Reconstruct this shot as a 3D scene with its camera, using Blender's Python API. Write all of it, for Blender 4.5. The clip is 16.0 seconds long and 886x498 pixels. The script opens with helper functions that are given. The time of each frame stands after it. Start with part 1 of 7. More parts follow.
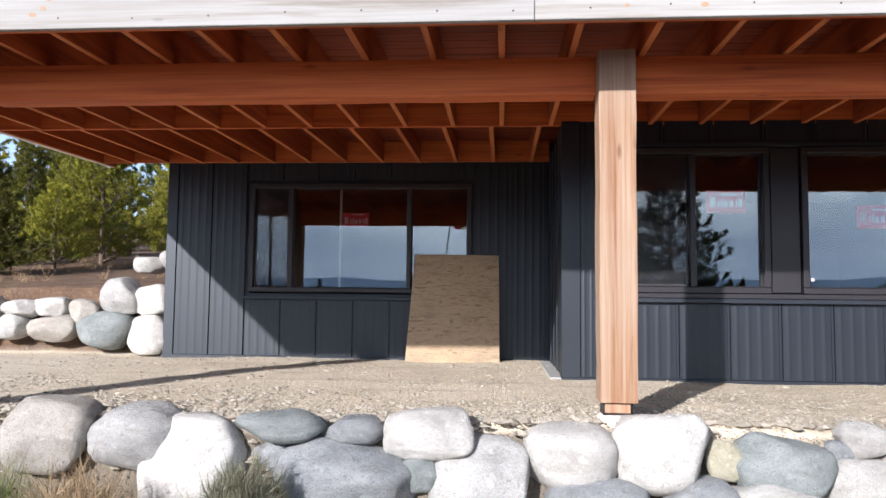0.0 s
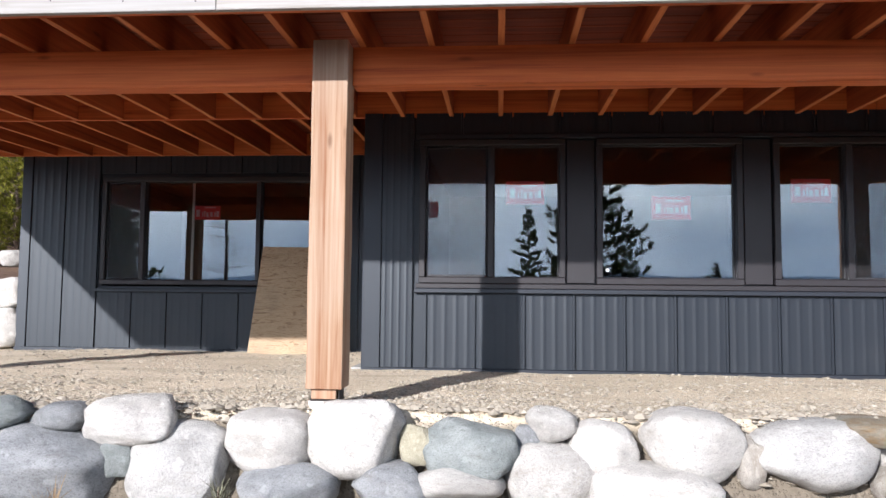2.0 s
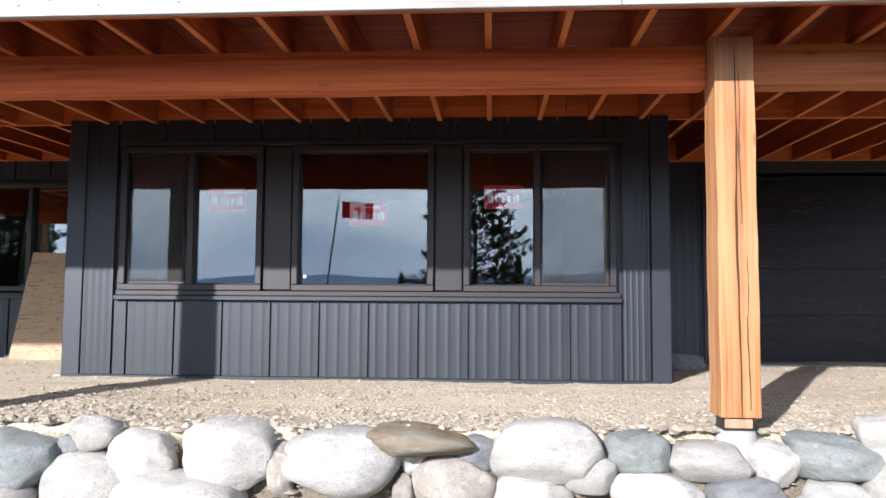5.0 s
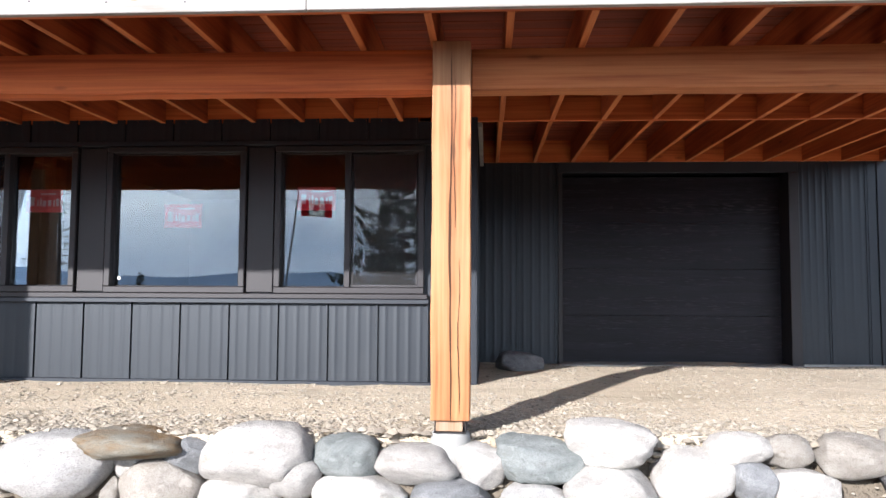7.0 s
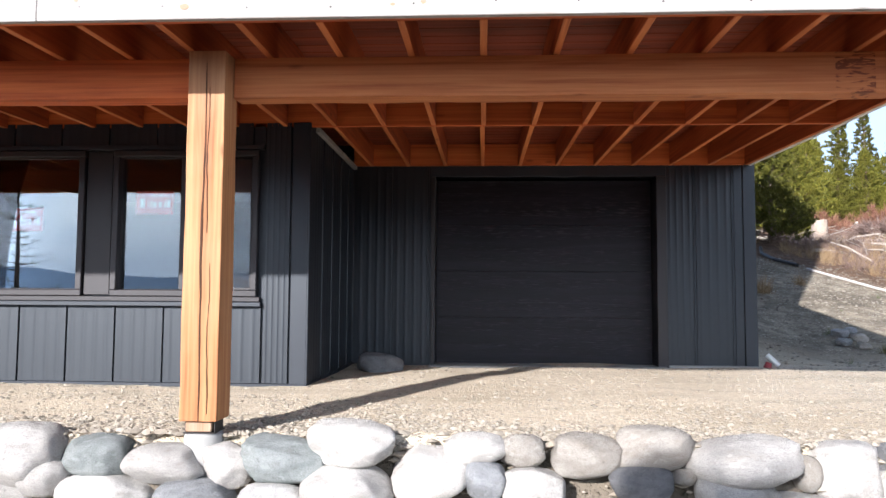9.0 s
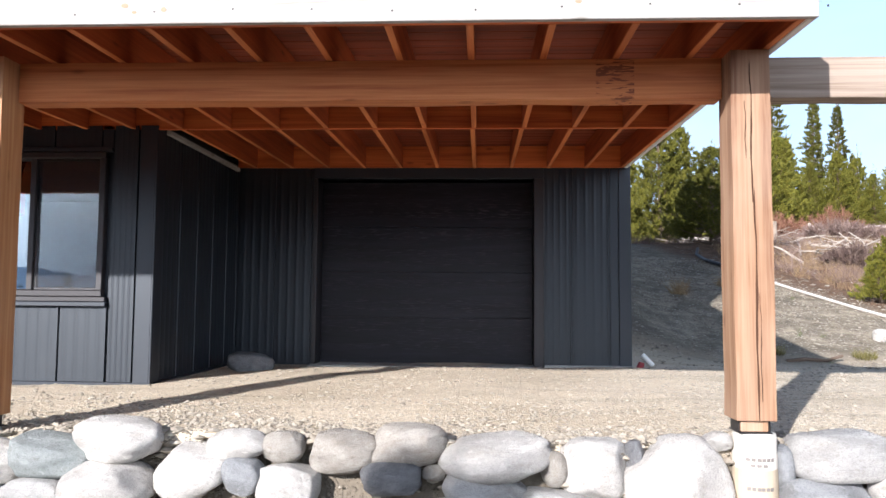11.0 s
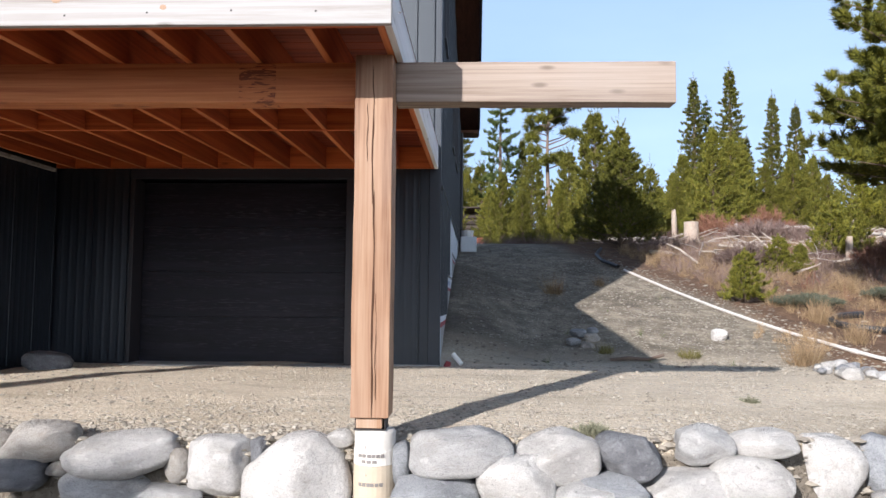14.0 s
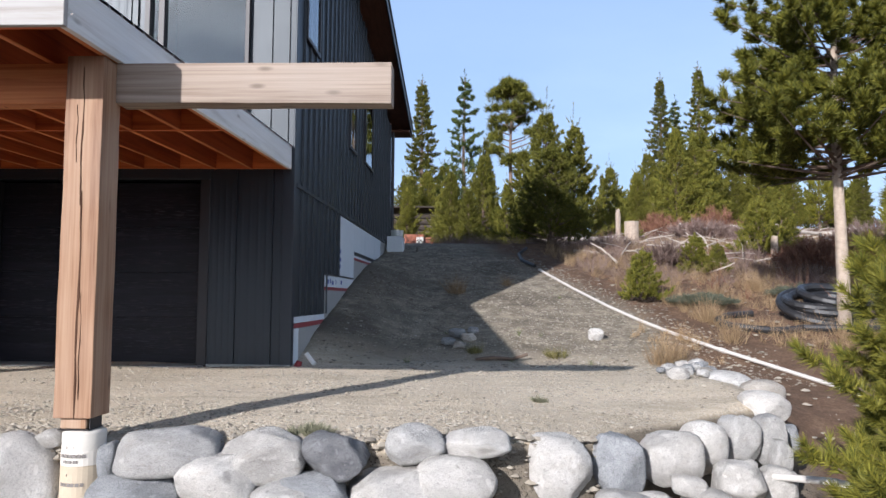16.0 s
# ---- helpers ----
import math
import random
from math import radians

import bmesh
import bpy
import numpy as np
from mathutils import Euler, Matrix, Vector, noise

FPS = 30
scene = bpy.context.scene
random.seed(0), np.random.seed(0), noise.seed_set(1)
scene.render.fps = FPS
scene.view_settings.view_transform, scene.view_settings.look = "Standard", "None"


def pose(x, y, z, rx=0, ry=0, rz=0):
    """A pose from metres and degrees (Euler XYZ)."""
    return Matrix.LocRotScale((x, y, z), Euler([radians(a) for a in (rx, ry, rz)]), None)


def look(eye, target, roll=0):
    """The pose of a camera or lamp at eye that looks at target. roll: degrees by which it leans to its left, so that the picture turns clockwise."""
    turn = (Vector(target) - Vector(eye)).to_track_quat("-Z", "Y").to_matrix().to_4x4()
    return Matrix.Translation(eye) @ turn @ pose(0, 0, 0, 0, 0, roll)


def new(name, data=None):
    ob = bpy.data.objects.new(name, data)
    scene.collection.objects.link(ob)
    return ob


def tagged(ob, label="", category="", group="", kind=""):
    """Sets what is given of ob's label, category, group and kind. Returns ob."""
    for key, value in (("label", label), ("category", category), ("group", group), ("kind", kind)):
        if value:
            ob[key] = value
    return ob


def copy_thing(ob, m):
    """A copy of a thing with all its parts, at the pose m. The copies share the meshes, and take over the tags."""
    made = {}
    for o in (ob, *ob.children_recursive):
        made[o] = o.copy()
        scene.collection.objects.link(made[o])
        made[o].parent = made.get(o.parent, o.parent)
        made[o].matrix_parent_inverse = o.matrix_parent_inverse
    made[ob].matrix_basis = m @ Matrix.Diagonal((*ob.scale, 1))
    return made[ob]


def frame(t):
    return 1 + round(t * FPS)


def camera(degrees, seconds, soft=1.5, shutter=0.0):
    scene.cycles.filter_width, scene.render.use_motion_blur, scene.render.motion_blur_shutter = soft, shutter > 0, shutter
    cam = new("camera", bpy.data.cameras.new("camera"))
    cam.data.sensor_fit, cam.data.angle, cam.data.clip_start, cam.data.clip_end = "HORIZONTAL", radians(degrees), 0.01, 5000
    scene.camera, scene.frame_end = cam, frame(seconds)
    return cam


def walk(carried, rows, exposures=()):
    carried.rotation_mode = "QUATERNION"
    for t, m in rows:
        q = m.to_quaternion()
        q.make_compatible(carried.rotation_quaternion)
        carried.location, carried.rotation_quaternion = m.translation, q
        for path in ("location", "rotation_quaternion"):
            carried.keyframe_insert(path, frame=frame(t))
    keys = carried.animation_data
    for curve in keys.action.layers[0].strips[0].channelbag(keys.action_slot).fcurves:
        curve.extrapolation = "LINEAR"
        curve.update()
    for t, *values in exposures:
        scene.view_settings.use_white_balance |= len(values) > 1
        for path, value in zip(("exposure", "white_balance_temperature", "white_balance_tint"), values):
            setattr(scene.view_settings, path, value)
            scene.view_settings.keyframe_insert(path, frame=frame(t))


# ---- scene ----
cam = camera(61.9, 16.0)
METRES, EYE, TILT, LEAN, TURN = 11.6, 0.6, 0.0, 0.0, 4.6
ROWS = [
    (0.0, 0.0, 0.0, 0.0, -0.05, 4.23, -0.66),
    (0.5, 0.0357, -0.0016, -0.0012, -0.11, 4.23, -0.65),
    (1.0, 0.0711, -0.0033, -0.0025, -0.16, 4.19, -0.63),
    (1.5, 0.1056, -0.0038, -0.0039, -0.2, 4.18, -0.64),
    (2.0, 0.1388, -0.0046, -0.0032, -0.27, 4.02, -0.59),
    (2.5, 0.1753, -0.0046, -0.0025, -0.32, 4.03, -0.63),
    (3.0, 0.2117, -0.0049, -0.0017, -0.41, 4.03, -0.57),
    (3.5, 0.2479, -0.0056, -0.0011, -0.5, 4.03, -0.53),
    (4.0, 0.2814, -0.0075, 0.0008, -0.59, 4.04, -0.45),
    (6.5, 0.4416, -0.0115, 0.005, -1.14, 3.85, -0.38),
    (7.0, 0.4728, -0.0132, 0.0066, -1.22, 3.81, -0.35),
    (7.5, 0.5019, -0.0154, 0.0078, -1.26, 3.84, -0.33),
    (8.0, 0.5294, -0.0186, 0.0081, -1.34, 3.82, -0.34),
    (8.5, 0.5578, -0.0218, 0.0088, -1.42, 3.85, -0.37),
    (9.0, 0.5861, -0.0246, 0.0088, -1.48, 3.84, -0.36),
    (11.5, 0.7217, -0.0394, 0.0096, -1.76, 3.88, -0.49),
    (12.0, 0.7501, -0.0418, 0.0099, -1.84, 3.87, -0.5),
    (12.5, 0.7791, -0.044, 0.0108, -1.93, 3.85, -0.5),
    (13.0, 0.8064, -0.0453, 0.0106, -1.99, 3.87, -0.48),
    (13.5, 0.8347, -0.0469, 0.0108, -2.06, 3.86, -0.5),
    (14.0, 0.864, -0.0496, 0.011, -2.13, 3.84, -0.51),
    (14.5, 0.8942, -0.0513, 0.0112, -2.22, 3.82, -0.54),
    (15.0, 0.9278, -0.0523, 0.0109, -2.29, 3.8, -0.54),
    (15.5, 0.9634, -0.0542, 0.0107, -2.38, 3.78, -0.5),
    (16.0, 0.9974, -0.0563, 0.0125, -2.44, 3.8, -0.44),
]
walk(cam, [(t, pose(0, 0, EYE, TILT, LEAN, TURN) @ pose(METRES * x, METRES * y, METRES * z, 90 + pitch, roll, yaw)) for t, x, y, z, yaw, pitch, roll in ROWS],
     exposures=((0.0, 0.80, 6080, 14), (3.5, 0.94, 6110, 14), (7.0, 1.11, 6150, 14), (9.0, 1.13, 6150, 14), (11.5, 1.02, 6170, 14), (13.0, 0.81, 6200, 14),
                (14.5, 0.62, 6160, 14), (16.0, 0.48, 6090, 14)))

# ---- world and sun ----
SUN = Vector((-0.53, -1.0, 0.475)).normalized()   # towards the sun
world = bpy.data.worlds.new("sky")
scene.world = world
world.use_nodes = True
wn, wl = world.node_tree.nodes, world.node_tree.links
wn.clear()
w_out, w_bg, w_sky = wn.new("ShaderNodeOutputWorld"), wn.new("ShaderNodeBackground"), wn.new("ShaderNodeTexSky")
w_sky.sky_type, w_sky.sun_disc = "NISHITA", False
w_sky.sun_elevation, w_sky.sun_rotation = math.asin(SUN.z), math.atan2(SUN.x, SUN.y)
w_sky.altitude, w_sky.dust_density, w_sky.ozone_density = 900, 1.2, 1.0
w_co, w_map, w_no, w_ra, w_mix = (wn.new("ShaderNode" + k) for k in ("TexCoord", "Mapping", "TexNoise", "ValToRGB", "MixRGB"))
w_map.inputs["Scale"].default_value = (2.2, 2.2, 6.5)
w_map.inputs["Location"].default_value = (0.3, 0.0, 0.4)
w_no.inputs["Scale"].default_value, w_no.inputs["Detail"].default_value, w_no.inputs["Roughness"].default_value = 1.3, 7.0, 0.55
w_ra.color_ramp.elements[0].position, w_ra.color_ramp.elements[1].position = 0.36, 0.66
w_ra.color_ramp.elements[0].color, w_ra.color_ramp.elements[1].color = (11.5, 14.2, 17.5, 1), (36.0, 38.5, 40.0, 1)
w_low, w_hor = wn.new("ShaderNodeMapRange"), wn.new("ShaderNodeMixRGB")
w_low.inputs["From Min"].default_value, w_low.inputs["From Max"].default_value = 0.0, 0.13
w_hor.inputs["Color1"].default_value = (10.0, 13.2, 17.6, 1)
w_sep, w_rng = wn.new("ShaderNodeSeparateXYZ"), wn.new("ShaderNodeMapRange")
w_rng.inputs["From Min"].default_value, w_rng.inputs["From Max"].default_value = 0.25, -0.35
w_rng.inputs["To Min"].default_value, w_rng.inputs["To Max"].default_value = 0.09, 0.95
wl.new(w_co.outputs["Generated"], w_map.inputs["Vector"])
wl.new(w_map.outputs["Vector"], w_no.inputs["Vector"])
wl.new(w_no.outputs["Fac"], w_ra.inputs["Fac"])
wl.new(w_co.outputs["Generated"], w_sep.inputs["Vector"])
wl.new(w_sep.outputs["Y"], w_rng.inputs["Value"])
wl.new(w_sep.outputs["Z"], w_low.inputs["Value"])
wl.new(w_low.outputs["Result"], w_hor.inputs["Fac"])
wl.new(w_ra.outputs["Color"], w_hor.inputs["Color2"])
wl.new(w_hor.outputs["Color"], w_mix.inputs["Color2"])
w_top, w_mul = wn.new("ShaderNodeMapRange"), wn.new("ShaderNodeMath")
w_top.inputs["From Min"].default_value, w_top.inputs["From Max"].default_value = 0.44, 0.22
w_mul.operation = "MULTIPLY"
wl.new(w_sep.outputs["Z"], w_top.inputs["Value"])
wl.new(w_rng.outputs["Result"], w_mul.inputs[0])
wl.new(w_top.outputs["Result"], w_mul.inputs[1])
wl.new(w_mul.outputs["Value"], w_mix.inputs["Fac"])
wl.new(w_sky.outputs["Color"], w_mix.inputs["Color1"])
w_far, w_haze = wn.new("ShaderNodeMapRange"), wn.new("ShaderNodeMixRGB")
w_far.inputs["From Min"].default_value, w_far.inputs["From Max"].default_value = 0.1, 0.6
w_far.inputs["To Min"].default_value, w_far.inputs["To Max"].default_value = 0.0, 0.6
w_haze.inputs["Color2"].default_value = (6.4, 9.2, 13.6, 1)
wl.new(w_sep.outputs["Y"], w_far.inputs["Value"])
wl.new(w_far.outputs["Result"], w_haze.inputs["Fac"])
wl.new(w_mix.outputs["Color"], w_haze.inputs["Color1"])
wl.new(w_haze.outputs["Color"], w_bg.inputs["Color"])
w_bg.inputs["Strength"].default_value = 0.067
wl.new(w_bg.outputs["Background"], w_out.inputs["Surface"])
lamp = bpy.data.lights.new("sun", "SUN")
lamp.energy, lamp.angle, lamp.color = 5.0, radians(0.8), (1.0, 0.96, 0.90)
sun = new("sun", lamp)
sun.matrix_world = look((-20, -40, 25), Vector((-20, -40, 25)) - SUN)


# ---- materials ----
def material(name, rough=0.7, metal=0.0, spec=0.5):
    m = bpy.data.materials.new(name)
    m.use_nodes = True
    b = m.node_tree.nodes["Principled BSDF"]
    b.inputs["Roughness"].default_value, b.inputs["Metallic"].default_value = rough, metal
    b.inputs["Specular IOR Level"].default_value = spec
    return m, m.node_tree.nodes, m.node_tree.links, b


def coords(n, l, scale=(1, 1, 1), kind="Object", shift=0.0):
    """Scaled coordinates; shift moves them by each object's own random number."""
    c, mp = n.new("ShaderNodeTexCoord"), n.new("ShaderNodeMapping")
    mp.inputs["Scale"].default_value = scale
    l.new(c.outputs[kind], mp.inputs["Vector"])
    if shift:
        info, sc = n.new("ShaderNodeObjectInfo"), n.new("ShaderNodeMath")
        sc.operation, sc.inputs[1].default_value = "MULTIPLY", shift
        l.new(info.outputs["Random"], sc.inputs[0])
        l.new(sc.outputs["Value"], mp.inputs["Location"])
    return mp.outputs["Vector"]


def noise_tex(n, l, vec, scale, detail=5.0, rough=0.6, distort=0.0):
    t = n.new("ShaderNodeTexNoise")
    t.inputs["Scale"].default_value, t.inputs["Detail"].default_value = scale, detail
    t.inputs["Roughness"].default_value, t.inputs["Distortion"].default_value = rough, distort
    l.new(vec, t.inputs["Vector"])
    return t.outputs["Fac"]


def ramp(n, l, fac, *stops):
    r = n.new("ShaderNodeValToRGB")
    e = r.color_ramp.elements
    while len(e) < len(stops):
        e.new(0.5)
    for el, (p, c) in zip(e, stops):
        el.position, el.color = p, (*c, 1) if len(c) == 3 else c
    l.new(fac, r.inputs["Fac"])
    return r.outputs["Color"]


def mix(n, l, fac, a, b, mode="MIX"):
    x = n.new("ShaderNodeMixRGB")
    x.blend_type = mode
    for sock, v in (("Fac", fac), ("Color1", a), ("Color2", b)):
        if isinstance(v, (int, float)):
            x.inputs[sock].default_value = v
        elif isinstance(v, tuple):
            x.inputs[sock].default_value = (*v, 1)
        else:
            l.new(v, x.inputs[sock])
    return x.outputs["Color"]


def bump(n, l, b, height, strength=0.3, dist=0.01):
    k = n.new("ShaderNodeBump")
    k.inputs["Strength"].default_value, k.inputs["Distance"].default_value = strength, dist
    l.new(height, k.inputs["Height"])
    l.new(k.outputs["Normal"], b.inputs["Normal"])


def vary(n, l, col, amount=0.25):
    """Lighter or darker by each object's random number."""
    info, r = n.new("ShaderNodeObjectInfo"), n.new("ShaderNodeMapRange")
    r.inputs["To Min"].default_value, r.inputs["To Max"].default_value = 1 - amount, 1 + amount
    l.new(info.outputs["Random"], r.inputs["Value"])
    return mix(n, l, 1.0, col, r.outputs["Result"], "MULTIPLY")


def wood(name, pale, mid, dark, axis, rough=0.65, grain=1.0, wear=(0.5, 0.5, 0.5), worn=0.0, drips=None):
    """Sawn timber with its grain along axis."""
    m, n, l, b = material(name, rough, spec=0.3)
    s = [14.0 * grain] * 3
    s["xyz".index(axis)] = 0.5
    v = coords(n, l, tuple(s), shift=37.0)
    g = noise_tex(n, l, v, 1.0, 6, 0.62, 0.6)
    s2 = [70.0 * grain] * 3
    s2["xyz".index(axis)] = 1.2
    fine = noise_tex(n, l, coords(n, l, tuple(s2), shift=11.0), 1.0, 3, 0.6)
    broad = noise_tex(n, l, coords(n, l, (1.2, 1.2, 1.2), shift=5.0), 1.0, 3)
    col = ramp(n, l, g, (0.36, dark), (0.48, mid), (0.62, pale))
    col = mix(n, l, 0.35, col, ramp(n, l, fine, (0.35, dark), (0.65, pale)), "MIX")
    kn = n.new("ShaderNodeTexVoronoi")
    s3 = [7.0, 7.0, 7.0]
    s3["xyz".index(axis)] = 2.2
    kn.inputs["Scale"].default_value = 1.0
    l.new(coords(n, l, tuple(s3), shift=3.0), kn.inputs["Vector"])
    col = mix(n, l, ramp(n, l, kn.outputs["Distance"], (0.05, (0.6, 0.6, 0.6)), (0.13, (0, 0, 0))), col, tuple(c * 0.45 for c in dark))
    if worn:
        col = mix(n, l, ramp(n, l, broad, (0.42, (0, 0, 0)), (0.7, (worn, worn, worn))), col, wear)
    if drips is not None:
        # dark resin runs round one place along the timber
        pos, sx = n.new("ShaderNodeNewGeometry"), n.new("ShaderNodeSeparateXYZ")
        l.new(pos.outputs["Position"], sx.inputs["Vector"])
        off = n.new("ShaderNodeMath")
        off.operation, off.inputs[1].default_value, off.inputs[2].default_value = "COMPARE", drips, 0.105
        l.new(sx.outputs["X"], off.inputs[0])
        run_n = noise_tex(n, l, coords(n, l, (9, 9, 55)), 1.0, 3, 0.55, 0.8)
        spot = mix(n, l, 1.0, ramp(n, l, run_n, (0.50, (0, 0, 0)), (0.56, (0.85, 0.85, 0.85))), off.outputs["Value"], "MULTIPLY")
        col = mix(n, l, spot, col, (0.12, 0.028, 0.013))
    l.new(vary(n, l, col, 0.12), b.inputs["Base Color"])
    bump(n, l, b, fine, 0.25, 0.004)
    return m


def painted(name, col, rough, metal=0.0, streak=0.25, spec=0.5):
    """Coated sheet metal with faint streaks and dust."""
    m, n, l, b = material(name, rough, metal, spec)
    a = noise_tex(n, l, coords(n, l, (9, 9, 0.7), shift=9.0), 1.0, 5)
    d = noise_tex(n, l, coords(n, l, (2.2, 2.2, 2.2), shift=4.0), 1.0, 6)
    c = mix(n, l, a, tuple(x * (1 - streak) for x in col), tuple(x * (1 + streak) for x in col))
    c = mix(n, l, ramp(n, l, d, (0.55, (0, 0, 0)), (0.9, (0.022, 0.022, 0.022))), c, (0.3, 0.28, 0.25))
    l.new(c, b.inputs["Base Color"])
    b.inputs["Specular Tint"].default_value = (0.88, 0.95, 1.0, 1)
    l.new(ramp(n, l, d, (0.3, (rough - 0.02,) * 3), (0.7, (rough + 0.03,) * 3)), b.inputs["Roughness"])
    return m


def plain(name, col, rough=0.6, metal=0.0, var=0.15, scale=8.0, bumps=0.1):
    m, n, l, b = material(name, rough, metal)
    f = noise_tex(n, l, coords(n, l, shift=9.0), scale, 6)
    f2 = noise_tex(n, l, coords(n, l, shift=5.0), scale * 8, 4)
    c = mix(n, l, f, tuple(x * (1 - var) for x in col), tuple(min(1, x * (1 + var)) for x in col))
    l.new(vary(n, l, mix(n, l, 0.25, c, mix(n, l, f2, tuple(x * (1 - 2 * var) for x in col), tuple(min(1, x * (1 + 2 * var)) for x in col))), 0.06), b.inputs["Base Color"])
    if bumps:
        bump(n, l, b, f2, bumps, 0.01)
    return m


def rock(name, a, c, speck, rough=0.85):
    """River stone: broad tone, mineral speckle, pits, pale veins and earth stains."""
    m, n, l, b = material(name, rough, spec=0.25)
    v = coords(n, l, shift=53.0)
    big = noise_tex(n, l, v, 2.6, 6, 0.62, 0.4)
    sp = noise_tex(n, l, v, 60.0, 5, 0.85)
    pit = noise_tex(n, l, v, 17.0, 7, 0.72, 0.6)
    vein = noise_tex(n, l, coords(n, l, (1, 2.5, 4), shift=17.0), 2.2, 8, 0.7, 1.5)
    col = ramp(n, l, big, (0.32, a), (0.62, c))
    col = mix(n, l, ramp(n, l, sp, (0.48, (0, 0, 0)), (0.62, (0.7, 0.7, 0.7))), col, speck)
    col = mix(n, l, ramp(n, l, pit, (0.30, (0.8, 0.8, 0.8)), (0.44, (0, 0, 0))), col, tuple(0.55 * x for x in a))
    col = mix(n, l, ramp(n, l, vein, (0.61, (0, 0, 0)), (0.66, (0.35, 0.35, 0.35)), (0.71, (0, 0, 0))), col, speck)
    stain = noise_tex(n, l, coords(n, l, (1, 1, 1.6), shift=21.0), 4.0, 9, 0.75)
    col = mix(n, l, ramp(n, l, stain, (0.54, (0, 0, 0)), (0.74, (0.55, 0.55, 0.55))), col, (0.66 * a[0], 0.57 * a[1], 0.46 * a[2]))
    chip = noise_tex(n, l, coords(n, l, (1.6, 1.6, 1), shift=29.0), 5.0, 3, 0.5, 0.2)
    col = mix(n, l, ramp(n, l, chip, (0.64, (0, 0, 0)), (0.665, (0.5, 0.5, 0.5))), col, tuple(min(0.85, 1.12 * x) for x in c))
    l.new(vary(n, l, col, 0.14), b.inputs["Base Color"])
    bump(n, l, b, mix(n, l, 0.25, mix(n, l, 0.65, big, pit), sp), 1.0, 0.028)
    return m


def needles(name, old, young):
    m, n, l, b = material(name, 0.6, spec=0.3)
    g = n.new("ShaderNodeNewGeometry")
    col = ramp(n, l, g.outputs["Random Per Island"], (0.0, old), (1.0, young))
    l.new(vary(n, l, col, 0.22), b.inputs["Base Color"])
    tr = n.new("ShaderNodeBsdfTranslucent")
    l.new(col, tr.inputs["Color"])
    ms = n.new("ShaderNodeMixShader")
    ms.inputs["Fac"].default_value = 0.16
    l.new(b.outputs["BSDF"], ms.inputs[1])
    l.new(tr.outputs["BSDF"], ms.inputs[2])
    l.new(ms.outputs["Shader"], n["Material Output"].inputs["Surface"])
    return m


M_SIDING = painted("charcoal_steel", (0.0088, 0.0112, 0.0168), 0.48, 0.0, 0.05, 0.6)
M_TRIM = painted("charcoal_trim", (0.0108, 0.0126, 0.0190), 0.49, 0.0, 0.06, 0.6)
M_FRAME = plain("window_frame_dark", (0.017, 0.0148, 0.0175), 0.5, 0, 0.1, 6, 0.02)


def door_skin():
    """Dark embossed steel with short wood-grain dashes pressed into it, board by board; their glints are painted paler.
    """
    m, n, l, b = material("dark_door_skin", 0.42, spec=0.22)
    soft = noise_tex(n, l, coords(n, l, (1.1, 1.1, 16.0)), 1.0, 6, 0.65, 0.5)
    dash = noise_tex(n, l, coords(n, l, (7.5, 7.5, 70.0)), 1.0, 2, 0.5, 0.4)
    bands = noise_tex(n, l, coords(n, l, (0.25, 0.25, 7.5)), 1.0, 2, 0.5)
    press = mix(n, l, 1.0, ramp(n, l, dash, (0.54, (0, 0, 0)), (0.66, (1, 1, 1))), ramp(n, l, bands, (0.42, (0.1, 0.1, 0.1)), (0.56, (1, 1, 1))), "MULTIPLY")
    col = ramp(n, l, soft, (0.34, (0.006, 0.0056, 0.0085)), (0.52, (0.011, 0.010, 0.015)), (0.68, (0.018, 0.0165, 0.024)))
    # paler dashes: glints on the embossing put into the colour
    l.new(mix(n, l, press, col, (0.036, 0.034, 0.042)), b.inputs["Base Color"])
    bump(n, l, b, mix(n, l, 0.5, soft, press), 0.6, 0.006)
    return m


M_DOOR = door_skin()
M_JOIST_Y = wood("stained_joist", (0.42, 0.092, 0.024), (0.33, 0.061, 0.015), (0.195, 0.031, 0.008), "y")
# paler copy of the joist stain: ground bounce painted on the undersides
M_JOIST_BOUNCE = wood("joist_bounce_lit", (0.60, 0.205, 0.068), (0.50, 0.150, 0.045), (0.33, 0.085, 0.024), "y")
M_BEAM_X = wood("stained_beam", (0.62, 0.165, 0.044), (0.51, 0.115, 0.027), (0.30, 0.056, 0.014), "x")
M_POST = wood("fir_post", (0.40, 0.285, 0.20), (0.33, 0.205, 0.125), (0.215, 0.085, 0.034), "z", 0.7, 0.9, (0.38, 0.315, 0.255), 0.35)
M_EXT = wood("weathered_beam", (0.375, 0.305, 0.25), (0.30, 0.235, 0.185), (0.16, 0.11, 0.08), "x", 0.75, 1.5, (0.36, 0.315, 0.28), 0.35)
# front boards' primer darkened to hold back sun glare; side boards stay pale
M_FASCIA_LOW = wood("primed_fascia_lowered", (0.37, 0.36, 0.35), (0.335, 0.32, 0.305), (0.21, 0.18, 0.15), "x", 0.7, 0.6)
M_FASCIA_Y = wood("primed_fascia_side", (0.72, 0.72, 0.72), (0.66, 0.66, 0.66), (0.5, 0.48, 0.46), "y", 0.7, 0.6)


